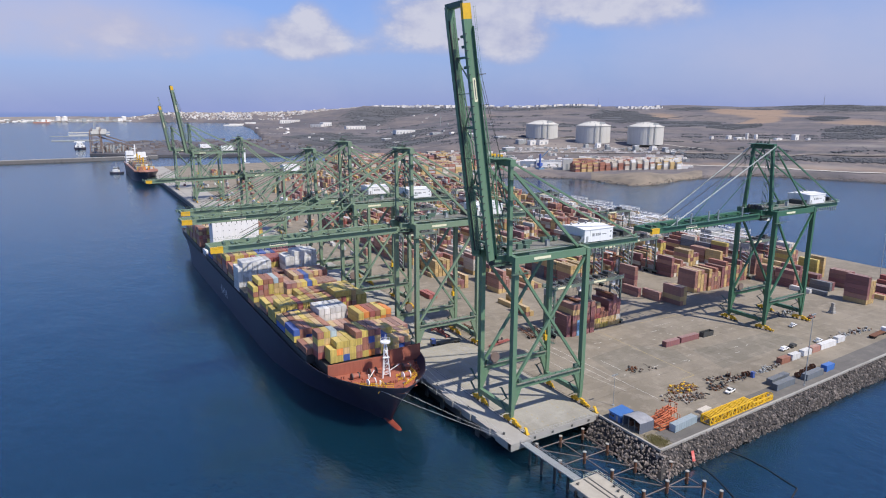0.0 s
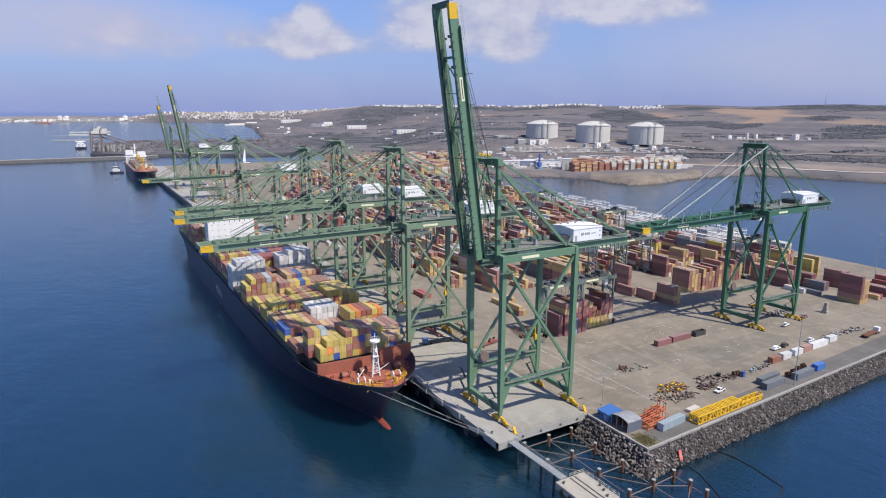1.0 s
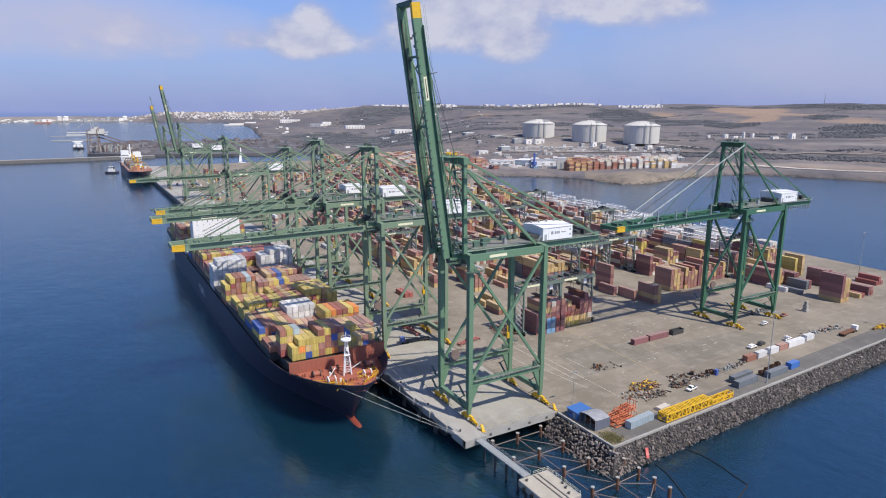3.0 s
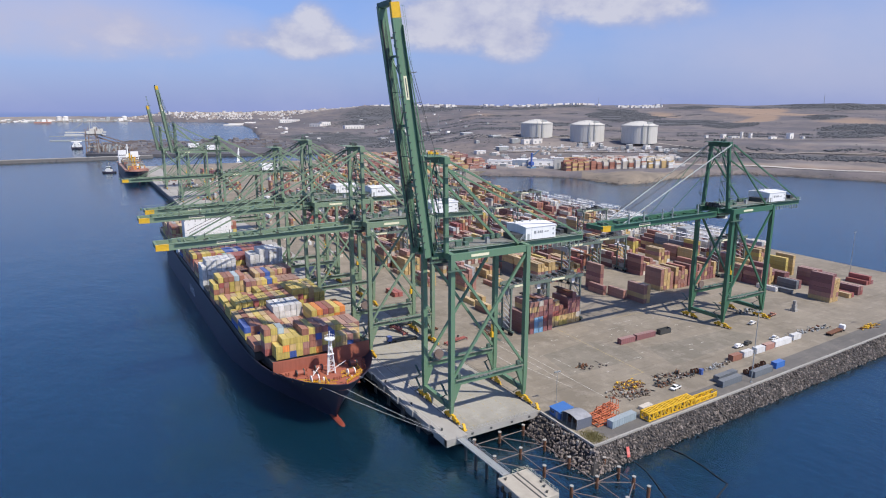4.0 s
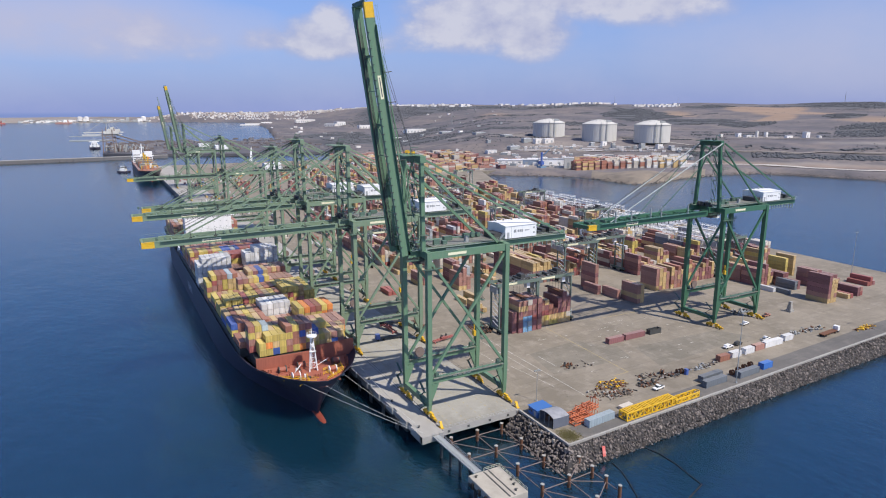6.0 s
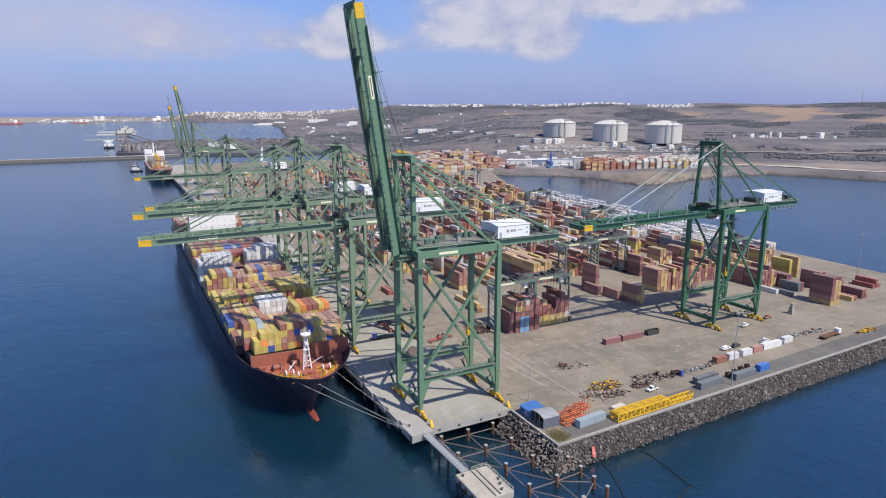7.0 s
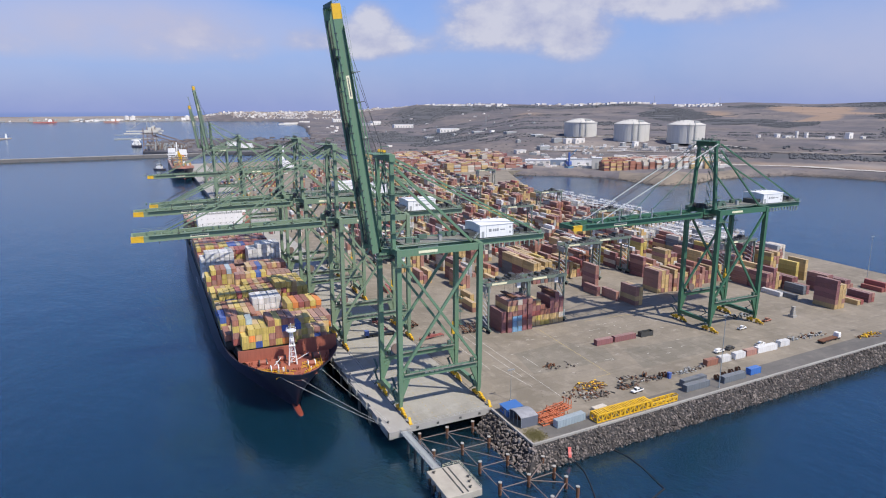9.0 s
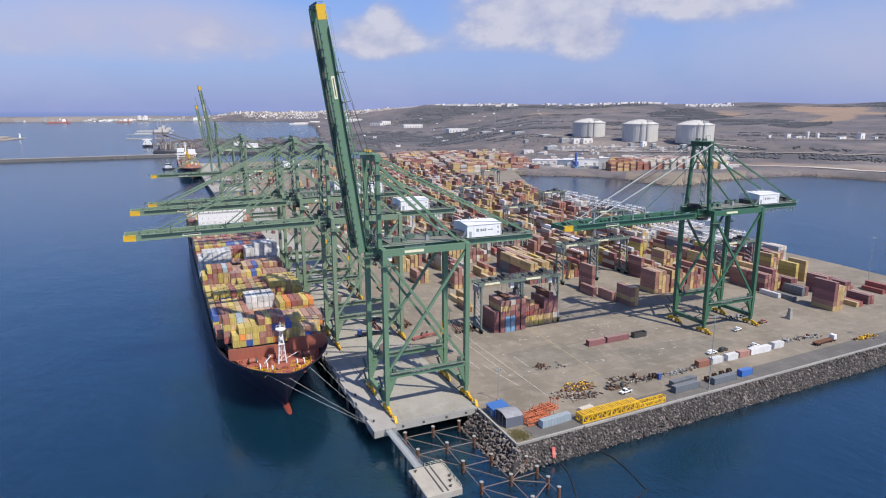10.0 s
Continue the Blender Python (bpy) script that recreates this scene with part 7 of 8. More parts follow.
def build_trailer(x, y, turn, label="empty rust-brown container trailer parked on the quay"):
    """A skeletal trailer: two rails, cross members, axles and landing legs."""
    c = thing("container_trailer", label, "trailer", pose(x, y, 0, 0, 0, turn), "parked trailers")
    for dy in (-0.5, 0.5):
        bm = B()
        beam(bm, (-6.1, dy, 1.2), (6.1, dy, 1.2), 0.2, 0.35)
        part("rail", bm, RUST, c)
    for dx in (-6.0, -3.0, 0.0, 3.0, 6.0):
        bm = B()
        beam(bm, (dx, -1.2, 1.25), (dx, 1.2, 1.25), 0.3, 0.2)
        part("cross_member", bm, RUST, c)
    for dx in (-5.0, -3.7):
        for dy in (-0.95, 0.95):
            bm = B()
            rod(bm, (dx, dy - 0.2, 0.5), (dx, dy + 0.2, 0.5), 0.5, 12)
            part("wheel", bm, RUBBER, c)
    for dy in (-0.7, 0.7):
        bm = B()
        beam(bm, (3.6, dy, 0.0), (3.6, dy, 1.1), 0.15, 0.15)
        part("landing_leg", bm, STEEL_DARK, c)


for x, y, a in ((61.0, 66.0, 78), (57.6, 66.6, 80), (64.4, 66.0, 76), (35.5, 84.0, 96), (38.8, 86.0, 94)):
    build_trailer(x, y, a)
build_spreader(39.6, 62.5, 12)
build_spreader(23.2, 88.0, 95)

# ---- yard cranes ----
RTG = material("weathered grey-green paint", (0.125, 0.178, 0.145), 0.6, dirt=(0.19, 0.185, 0.165), dirt_amount=0.6, dirt_scale=0.3, streak=True)


def build_rtg(x, y, span=25.0, label="green rubber-tyred yard gantry crane over container stacks"):
    g = thing("yard_crane", label, "yard crane", pose(x, y, 0), "yard gantry cranes")
    H, D = 23.0, 7.0
    for px in (0, span):
        for py in (0, D):
            bm = B()
            beam(bm, (px, py, 1.6), (px, py, H), 0.7, 0.7)
            leg = part("leg", bm, RTG, g)
            bm = B()
            for d in (-0.9, 0.9):
                rod(bm, (px - 0.3, py + d, 0.75), (px + 0.3, py + d, 0.75), 0.75, 12)
            part("tyre", bm, RUBBER, leg)
        bm = B()
        beam(bm, (px, -2.5, 1.9), (px, D + 2.5, 1.9), 0.8, 0.9)
        part("sill_beam", bm, RTG, g)
        bm = B()
        beam(bm, (px, 0, H), (px, D, H), 0.6, 0.6)
        beam(bm, (px, 0, 13), (px, D, H - 1), 0.25, 0.25)
        part("end_tie", bm, RTG, g)
    for py in (0, D):
        bm = B()
        beam(bm, (-1.5, py, H + 0.7), (span + 1.5, py, H + 0.7), 0.8, 1.5)
        part("girder", bm, RTG, g)
        bm = B()
        for h in (0.5, 1.0):
            rod(bm, (-1.5, py - 0.5, H + 1.45 + h), (span + 1.5, py - 0.5, H + 1.45 + h), 0.04, 4)
        for k in range(14):
            rod(bm, (-1.5 + k * (span + 3) / 13, py - 0.5, H + 1.4), (-1.5 + k * (span + 3) / 13, py - 0.5, H + 2.45), 0.04, 4)
        part("walkway_rail", bm, GALV, g)
    bm = B()
    bx(bm, span * 0.55, span * 0.55 + 5, 0.2, D - 0.2, H + 1.45, H + 2.6)
    bx(bm, span * 0.55 + 1, span * 0.55 + 3.4, 1.2, D - 2, H + 2.6, H + 4.0)
    part("trolley", bm, STEEL_DARK, g)
    bm = B()
    bx(bm, span * 0.55 + 4.2, span * 0.55 + 6.2, 1, 3, H - 3.0, H - 0.4)
    part("cab", bm, WHITE, g, "white operator cab")
    bm = B()
    bx(bm, span * 0.55, span * 0.55 + 2.4, -2.6, D + 2.6, 16.2, 16.7)
    part("spreader", bm, RUST, g)
    bm = B()
    for a in (0.2, 2.2):
        for b2 in (1.0, D - 1):
            rod(bm, (span * 0.55 + a, b2, 16.7), (span * 0.55 + a, b2, H + 1.5), 0.05, 4)
    part("rope", bm, STEEL_DARK, g)
    for px in (0, span):
        bm = B()
        bx(bm, px - 1.3, px + 1.3, 0.6, D - 0.6, H - 3.4, H - 0.4)
        part("machinery_box", bm, GREY, g)
        bm = B()
        for z in np.arange(2.5, H - 3, 2.4):
            beam(bm, (px + 0.6, 0.6, z), (px + 0.6, D - 0.6, z + 2.3), 0.45, 0.12)
        tagged(part("stair", bm, GALV, g), kind="stuff")
    bm = B()
    for q in range(5):
        bx(bm, span * (0.12 + 0.18 * q), span * (0.12 + 0.18 * q) + 1.6, D * 0.2, D * 0.8, H + 0.9, H + 1.9 + 0.6 * (q % 2))
    tagged(part("festoon", bm, STEEL_DARK, g), kind="stuff")
    bm = B()
    bx(bm, span + 0.5, span + 2.2, 1.0, D - 1.5, 2.2, 5.0)
    part("power_unit", bm, GREY, g)
    bm = B()
    bx(bm, 1.5, 9.5, -0.46, -0.42, H + 0.25, H + 1.2)
    part("sign", bm, SIGN, g)


build_rtg(66.5, 57.5, 21.5)
build_rtg(89.2, 58.0, 20.0)
for x, y in ((243.0, 78.0), (150.5, 113.0), (177.5, 118.0), (62.8, 206), (116, 300), (196, 260), (250, 210), (222, 400), (143, 470), (330, 560), (276, 330), (89, 380)):
    build_rtg(x, y)


RACK = material("pale painted steel", (0.78, 0.77, 0.74), 0.6, dirt=(0.5, 0.46, 0.42), dirt_scale=0.4)


def build_reefer_rack(x, y, n):
    r = thing("reefer_rack", "pale steel access rack beside refrigerated containers", "rack", pose(x, y, 0), "reefer racks")
    for k in range(n + 1):
        for dx in (0, 1.6):
            bm = B()
            beam(bm, (dx, k * 6.0, 0), (dx, k * 6.0, 14.6), 0.22, 0.22)
            part("post", bm, RACK, r)
    for z in (5.6, 10.8, 13.4):
        bm = B()
        bx(bm, -0.2, 1.8, -0.3, n * 6.0 + 0.3, z, z + 0.14)
        part("platform", bm, RACK, r)
        bm = B()
        rod(bm, (-0.2, -0.3, z + 1.1), (-0.2, n * 6 + 0.3, z + 1.1), 0.09, 4)
        rod(bm, (1.8, -0.3, z + 1.1), (1.8, n * 6 + 0.3, z + 1.1), 0.09, 4)
        part("handrail", bm, RACK, r)


for x in (286, 300, 314, 328):
    for y in (120, 160, 200):
        build_reefer_rack(x, y + (x - 286) * 0.4, 5)
for x in (318, 332, 342):
    for y in (262, 300, 340, 380):
        build_reefer_rack(x + 0.08 * (y - 262), y, 4)
bm = B()
bx(bm, 0, 28, 0, 14, 0, 8)
bx(bm, -0.4, 28.4, -0.4, 14.4, 8, 8.5)
solid("white_shed", bm, WHITE, "low white flat-roofed yard building", "building", pose(322, 236, 0))
bm = B()
bx(bm, 0, 16, 0, 9, 0, 14)
bx(bm, -0.3, 16.3, -0.3, 9.3, 14, 14.4)
solid("grey_workshop", bm, GREY, "boxy grey yard building by the basin", "building", pose(300, 150, 0))
bm = B()
bx(bm, 0, 12, 0, 8, 0, 7)
bx(bm, -0.3, 12.3, -0.3, 8.3, 7, 7.3)
solid("yard_office", bm, PAINTS["sky"], "small blue-grey yard building by the basin edge", "building", pose(336, 318, 0))


def build_weeds():
    """Dry grass and weeds in the apron corner."""
    random.seed(52)
    v, f = [], []
    for i in range(2600):
        a = random.gauss(0, 0.5), random.gauss(0, 0.5)
        x, y = 33.6 + 3.4 * a[0], -33.2 + 4.2 * a[1]
        if x < 30.6 or y < -37.0:
            continue
        t, h, w = random.uniform(0, 6.28), random.uniform(0.15, 0.6), random.uniform(0.05, 0.12)
        o = len(v)
        dx, dy = w * math.cos(t), w * math.sin(t)
        lean = random.uniform(-0.3, 0.3)
        v += [(x - dx, y - dy, 0), (x + dx, y + dy, 0), (x + lean, y + 0.2 * lean, h)]
        f.append([o, o + 1, o + 2])
    me = bpy.data.meshes.new("weeds")
    me.from_pydata(v, [], f)
    me.materials.append(material("dry yellow-green grass", (0.20, 0.18, 0.075), 0.9, vary=0.35))
    tagged(new("weeds", me), "dry yellow-green weeds in the apron corner", "weeds", kind="stuff")


build_weeds()

# ---- beyond the terminal ----
def build_tank(x, y, z, d=79.0, h=36.0):
    t = thing("gas_tank", "huge pale concrete gas storage tank with domed roof", "storage tank", pose(x, y, z - 4), "gas tanks")
    n = 40
    bm = B()
    rod(bm, (0, 0, 0), (0, 0, h + 4), d / 2, n)
    part("shell", bm, TANK_M, t)
    bm = B()
    prev = None
    for k in range(7):
        a = k / 6
        r, zz = (d / 2 - 0.3) * (1 - a), h + 4 + 9.5 * math.sin(a * math.pi / 2)
        cur = [bm.verts.new((r * math.cos(i * math.tau / n), r * math.sin(i * math.tau / n), zz)) for i in range(n)] if k < 6 else [bm.verts.new((0, 0, zz))]
        if prev:
            for i in range(n):
                bm.faces.new((prev[i], prev[(i + 1) % n], cur[(i + 1) % n], cur[i]) if k < 6 else (prev[i], prev[(i + 1) % n], cur[0]))
        prev = cur
    part("dome", bm, TANK_M, t, "pale domed roof")
    bm = B()
    rod(bm, (0, 0, h + 2.6), (0, 0, h + 4.1), d / 2 + 1.0, n)
    part("rim", bm, TANK_M, t)
    bm = B()
    for a in (-2.2, -1.9):
        for k in range(8):
            beam(bm, ((d / 2 + 1.5) * math.cos(a), (d / 2 + 1.5) * math.sin(a), k * 5), ((d / 2 + 1.5) * math.cos(a + 0.1), (d / 2 + 1.5) * math.sin(a + 0.1), k * 5 + 5), 1.2, 0.5)
        beam(bm, ((d / 2 + 1.5) * math.cos(a), (d / 2 + 1.5) * math.sin(a), 0), ((d / 2 + 1.5) * math.cos(a), (d / 2 + 1.5) * math.sin(a), h + 8), 1.0, 1.0)
    part("pipe_tower", bm, GALV, t)
    bm = B()
    for k in range(14):
        a = k / 14 * math.tau
        bx(bm, 20 * math.cos(a) - 0.5, 20 * math.cos(a) + 0.5, 20 * math.sin(a) - 0.5, 20 * math.sin(a) + 0.5, h + 9, h + 12 + k % 3)
    bx(bm, -8, 8, -30, -28.5, h + 8, h + 12)
    part("roof_gear", bm, GREY, t)


for x, y, z in ((908, 1107, 38), (942, 961, 37), (1011, 865, 36)):
    build_tank(x, y, z)


def ground_at(x, y):
    dx, dy = x - EYE_XY[0], y - EYE_XY[1]
    return land_height(math.degrees(math.atan2(dx, dy)), math.hypot(dx, dy))


def build_house(x, y, w, d, h, mat=WHITE, label="white industrial building with flat roof", turn=0.0, z=None, name="industrial_building"):
    z = ground_at(x, y) - 2 if z is None else z
    t = thing(name, label, "building", pose(x, y, z, 0, 0, turn))
    bm = B()
    bx(bm, -w / 2, w / 2, -d / 2, d / 2, 0, h + 2)
    part("wall", bm, mat, t)
    bm = B()
    bx(bm, -w / 2 - 0.4, w / 2 + 0.4, -d / 2 - 0.4, d / 2 + 0.4, h + 2, h + 2.6)
    part("roof", bm, GREY if mat is WHITE else WHITE, t)
    for k in range(max(1, int(w / 12))):
        bm = B()
        x0 = -w / 2 + (k + 0.3) * w / max(1, int(w / 12))
        bx(bm, x0, x0 + min(5, w / 4), -d / 2 - 0.06, -d / 2 + 0.02, 2.2, 2 + h * 0.55)
        part("door", bm, GREY, t)


def at(bearing, r):
    return polar(bearing, r)


# works round the tanks, sheds on the north shore
for b, r, w, d, h in ((36.3, 1500, 22, 12, 8), (37.3, 1490, 20, 12, 9), (38.2, 1495, 26, 12, 9), (35.2, 1440, 26, 14, 6), (42.0, 1470, 10, 8, 7), (43.0, 1475, 12, 8, 9), (43.8, 1470, 8, 6, 7), (46.2, 1455, 12, 8, 10), (47.6, 1460, 14, 8, 8), (48.6, 1455, 10, 8, 7),
                      (52.3, 1690, 8, 6, 6), (53.6, 1700, 12, 8, 8), (54.4, 1691, 30, 10, 4), (54.95, 1690, 5, 5, 14), (55.6, 1700, 6, 6, 11), (57.2, 1681, 22, 8, 4), (58.4, 1690, 14, 10, 12), (59.3, 1693, 10, 6, 4),
                      (33.2, 1400, 24, 12, 6)):
    x, y = at(b, r)
    build_house(x, y, w, d, h, TOWN if (r % 3) else GREY)
x, y = at(38.6, 1215)
build_house(x, y, 46, 22, 12, WHITE, "white open-fronted harbour shed", -35)
x, y = at(36.9, 1225)
build_house(x, y, 34, 18, 10, material("grey-blue cladding", (0.22, 0.27, 0.34), 0.6), "pale blue harbour shed", -35)
x, y = at(40.2, 1165)
build_house(x, y, 17, 14, 19, TANK_M, "tall pale box-shaped harbour building", -35)
for b, r, w in ((39.8, 1290, 60), (42.5, 1300, 50), (35.0, 1260, 50), (37.4, 1300, 40), (44.8, 1310, 40)):
    x, y = at(b, r)
    build_house(x, y, w, 16, 6, TOWN, "long low pale warehouse by the shore", -40)
x, y = at(37.8, 1170)
c = thing("mobile_harbour_crane", "blue mobile harbour crane on the far shore", "crane", pose(x, y, ground_at(x, y) - 0.3))
bm = B()
bx(bm, -6, 6, -6, 6, 0, 3)
part("base", bm, PAINTS["sky"], c)
bm = B()
rod(bm, (0, 0, 3), (0, 0, 28), 1.8, 8)
bx(bm, -3, 3, -4, 5, 6, 12)
part("tower", bm, PAINTS["blue"], c)
bm = B()
beam(bm, (0, 0, 20), (8, -12, 34), 0.9, 1.4)
part("jib", bm, PAINTS["sky"], c)
for b, r, w, d, h, turn in ((16.5, 3860, 116, 30, 17, -4), (18.75, 3230, 58, 26, 13, -48), (19.5, 3260, 50, 30, 17, 14), (22.0, 2960, 92, 30, 14, -3)):
    x, y = at(b, r)
    build_house(x, y, w, d, h, TOWN, "large white industrial shed inland", turn)
x, y = at(26.2, 2350)
build_house(x, y, 78, 30, 12, TOWN, "very long white warehouse inland")
for b, r, w in ((24.6, 2150, 50), (29, 2000, 60), (32, 1750, 50), (34.5, 1600, 40), (13.4, 2950, 120), (11.6, 2960, 70)):
    x, y = at(b, r)
    build_house(x, y, w * 0.6, 20, 9 if r > 2300 else 4, TOWN if r > 2300 else GREY)


def heap_of_boxes(name, label, category, mats, items, floor=None):
    """Many small far buildings joined in one mesh."""
    v, f, mi = [], [], []
    for x, y, w, d, h, turn, k in items:
        z = (ground_at(x, y) if floor is None else floor) - 3
        cs, sn = math.cos(turn), math.sin(turn)
        o = len(v)
        for zz in (z, z + h + 3):
            for a, b in ((-1, -1), (1, -1), (1, 1), (-1, 1)):
                px, py = a * w / 2, b * d / 2
                v.append((x + px * cs - py * sn, y + px * sn + py * cs, zz))
        f += [[o + i for i in q] for q in ((4, 5, 6, 7), (0, 1, 5, 4), (1, 2, 6, 5), (2, 3, 7, 6), (3, 0, 4, 7))]
        mi += [1 if k == 1 else 0] + [0 if k < 2 else 2] * 4
    me = bpy.data.meshes.new(name)
    me.from_pydata(v, [], f)
    for m in mats:
        me.materials.append(m)
    me.polygons.foreach_set("material_index", mi)
    tagged(new(name, me), label, category, kind="stuff")


random.seed(31)
items = []
for i in range(1900):                                  # hill town
    b = random.triangular(3.5, 30.0, 11.0)
    lo = interp([(3.5, 4600), (8, 4520), (11, 4420), (14, 4330), (18, 4300), (22, 4350)], b)
    r = lo + (4790 - lo) * random.random() ** 0.45
    x, y = polar(b, r)
    if noise.noise((x * 0.004, y * 0.004, 5.5)) < -0.08 and r < 4700:
        continue
    big = random.random() < 0.12
    items.append((x, y, random.uniform(3.5, 11) * (random.uniform(1, 2.6) if big else 1), random.uniform(4, 9), random.uniform(2.6, 7) * (random.uniform(1.3, 2.4) if big else 1), random.uniform(-0.8, 0.8), random.choice((0, 0, 1, 1, 2, 2, 2))))
heap_of_boxes("hill_town", "white town of small houses and flats on the far hill", "town", [TOWN, ROOF, material("sandy walls", (0.44, 0.38, 0.33), 0.85)], items)
items = []
for i in range(150):                                 # houses along the skyline
    b = random.choice((random.uniform(23.5, 31), random.uniform(33, 42.5), random.uniform(36, 44), random.uniform(45, 49)))
    x, y = polar(b, random.uniform(4050, 4300))
    items.append((x, y, random.uniform(12, 40), 14, random.uniform(5, 11), random.uniform(-0.6, 0.6), 0))
for i in range(170):                                 # low coast buildings and works
    b = random.choice((random.uniform(-9.5, 5), random.uniform(-5, -1.2), random.uniform(-1, 4)))
    x, y = polar(b, random.uniform(4560, 4640))
    items.append((x, y, random.uniform(8, 30), 10, random.choice((3, 5, 6, 20 if random.random() < 0.12 else 5)), 0.1, random.choice((0, 2, 2))))
heap_of_boxes("far_buildings", "scattered pale buildings along coast and skyline", "buildings", [TOWN, ROOF, GREY], items)
items = []
for i in range(130):                                 # works and sheds on the plain behind the port
    b, r = random.uniform(13, 34), random.uniform(1350, 3600)
    if r < interp(SHORE, b) + 200:
        continue
    x, y = polar(b, r)
    items.append((x, y, random.uniform(5, 18), random.uniform(4, 9), random.uniform(2, 6), random.uniform(-0.6, 0.6), random.choice((0, 1, 2, 2))))
items = items[::2]
heap_of_boxes("works_buildings", "small sheds and plant scattered on the plain", "buildings", [TOWN, ROOF, GREY], items)

items = []
for i in range(230):                                 # low roofs, plant and stores along the north shore
    b, r = random.uniform(33.5, 50.5), random.uniform(1120, 1400)
    if r < interp(SHORE, b) + 75 or (b > 40.5 and r < 1235):
        continue
    x, y = polar(b, r)
    items.append((x, y, random.uniform(4, 20), random.uniform(4, 9), random.uniform(2, 5.5), random.uniform(-0.9, -0.4), random.choice((0, 0, 1, 2, 2))))
heap_of_boxes("shore_stores", "low pale roofs and stored goods along the north shore", "buildings", [TOWN, ROOF, GREY], items)


items = []
for i in range(90):                                  # pipe racks, low walls and cabins round the tanks
    b, r = random.uniform(35, 50), random.choice((1432, 1446, 1462)) + random.uniform(-4, 4)
    x, y = polar(b, r)
    long = random.random() < 0.4
    items.append((x, y, random.uniform(14, 36) if long else random.uniform(3, 8), 2.0 if long else random.uniform(3, 7), random.uniform(1.0, 2.0) if long else random.uniform(2.5, 6), -0.75, random.choice((0, 0, 2))))
heap_of_boxes("pipe_racks", "low pipe racks and cabins before the gas tanks", "plant", [TOWN, ROOF, GREY], items)


def build_woods():
    """Belts of dark pines on the slopes, as many ragged clumps."""
    random.seed(77)
    v, f = [], []
    ico = B()
    bmesh.ops.create_icosphere(ico, subdivisions=1, radius=1.0)
    pv = [p.co.copy() for p in ico.verts]
    pf = [[q.index for q in p.verts] for p in ico.faces]
    ico.free()
    for k in range(150000):
        b, r = random.uniform(12, 70), 1385 + 2900 * random.random() ** 1.4
        wood = cover(b, r)[0]
        scrub = k % 20 == 0
        if r < interp(SHORE, b) + 120 or (not scrub and wood < 0.16 + 0.5 * random.random()):
            continue
        x, y = polar(b, r)
        if noise.noise((x * 0.009, y * 0.009, 9.1)) < (0.0 if scrub else -0.22):
            continue
        z = ground_at(x, y)
        s = 0.5 + 1.0 * random.random() ** 2 if scrub else random.uniform(1.1, 2.5) if r > 1500 else random.uniform(1.2, 2.6)
        o = len(v)
        v += [(x + p.x * s * 1.5 * random.uniform(0.7, 1.2), y + p.y * s * 1.5 * random.uniform(0.7, 1.2), z + s * 0.3 + p.z * s * random.uniform(0.5, 1.0)) for p in pv]
        f += [[o + q for q in p] for p in pf]
    me = bpy.data.meshes.new("pine_woods")
    me.from_pydata(v, [], f)
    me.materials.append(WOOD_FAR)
    tagged(new("pine_woods", me), "belts of dark pine wood on the dry slopes", "woods", kind="stuff")


build_woods()


# roads and pale tracks on the far shore
def ribbon(name, pts, w, mat, label, category="road"):
    bm = B()
    prev = None
    for i, (b, r) in enumerate(pts):
        x, y = polar(b, r)
        x2, y2 = polar(*pts[min(i + 1, len(pts) - 1)]) if i < len(pts) - 1 else (x, y)
        x1, y1 = polar(*pts[i - 1]) if i else (x, y)
        d = Vector((x2 - x1, y2 - y1)).normalized()
        s = Vector((-d.y, d.x)) * w / 2
        cur = [bm.verts.new((x + k * s.x, y + k * s.y, max(ground_at(x + k * s.x, y + k * s.y), ground_at(x, y)) + 0.7)) for k in (-1, 1)]
        if prev:
            bm.faces.new((prev[0], cur[0], cur[1], prev[1]))
        prev = cur
    solid(name, bm, mat, label, category, kind="structure")


PALE = material("pale crushed stone", (0.47, 0.44, 0.40), 0.9, vary=0.1, dirt=(0.42, 0.38, 0.32), dirt_amount=0.5, dirt_scale=0.02)
ribbon("shore_road", [(50 + 0.25 * i, interp([(50, 1308), (56, 1319), (58.9, 1297), (62.7, 1284), (65.1, 1294), (70, 1310)], 50 + 0.25 * i)) for i in range(78)], 19, PALE, "pale crushed-stone road along the far shore")
ribbon("dock_road", [(13.9 + 0.1 * i, 2640 - 2 * i) for i in range(28)], 14, PALE, "pale road behind the stockpile dock")
ribbon("inland_road", [(24 + 0.2 * i, 1790 - 2.3 * i) for i in range(140)], 5, PALE, "pale inland road across the plain")
TRACK = material("pale dirt track", (0.27, 0.24, 0.215), 0.95, vary=0.2, dirt=(0.24, 0.21, 0.18), dirt_scale=0.02)
for b0, r0, slope, n in ((33, 1412, 0.4, 120), (47, 1575, 1.5, 80), (34, 1660, -1.0, 60), (50, 1440, 0.2, 70), (18, 2300, -6.0, 60), (24, 1560, 1.2, 110), (52, 1640, 0.6, 60), (36, 1850, 2.0, 70), (22, 2150, -2.0, 60), (53, 1900, 2.2, 45), (20, 2500, 3.0, 50)):
    ribbon("dirt_track", [(b0 + 0.27 * i, r0 + slope * i + 14 * noise.noise((i * 0.09, b0, 0))) for i in range(n)], 7, TRACK, "pale dirt track across the scrub")
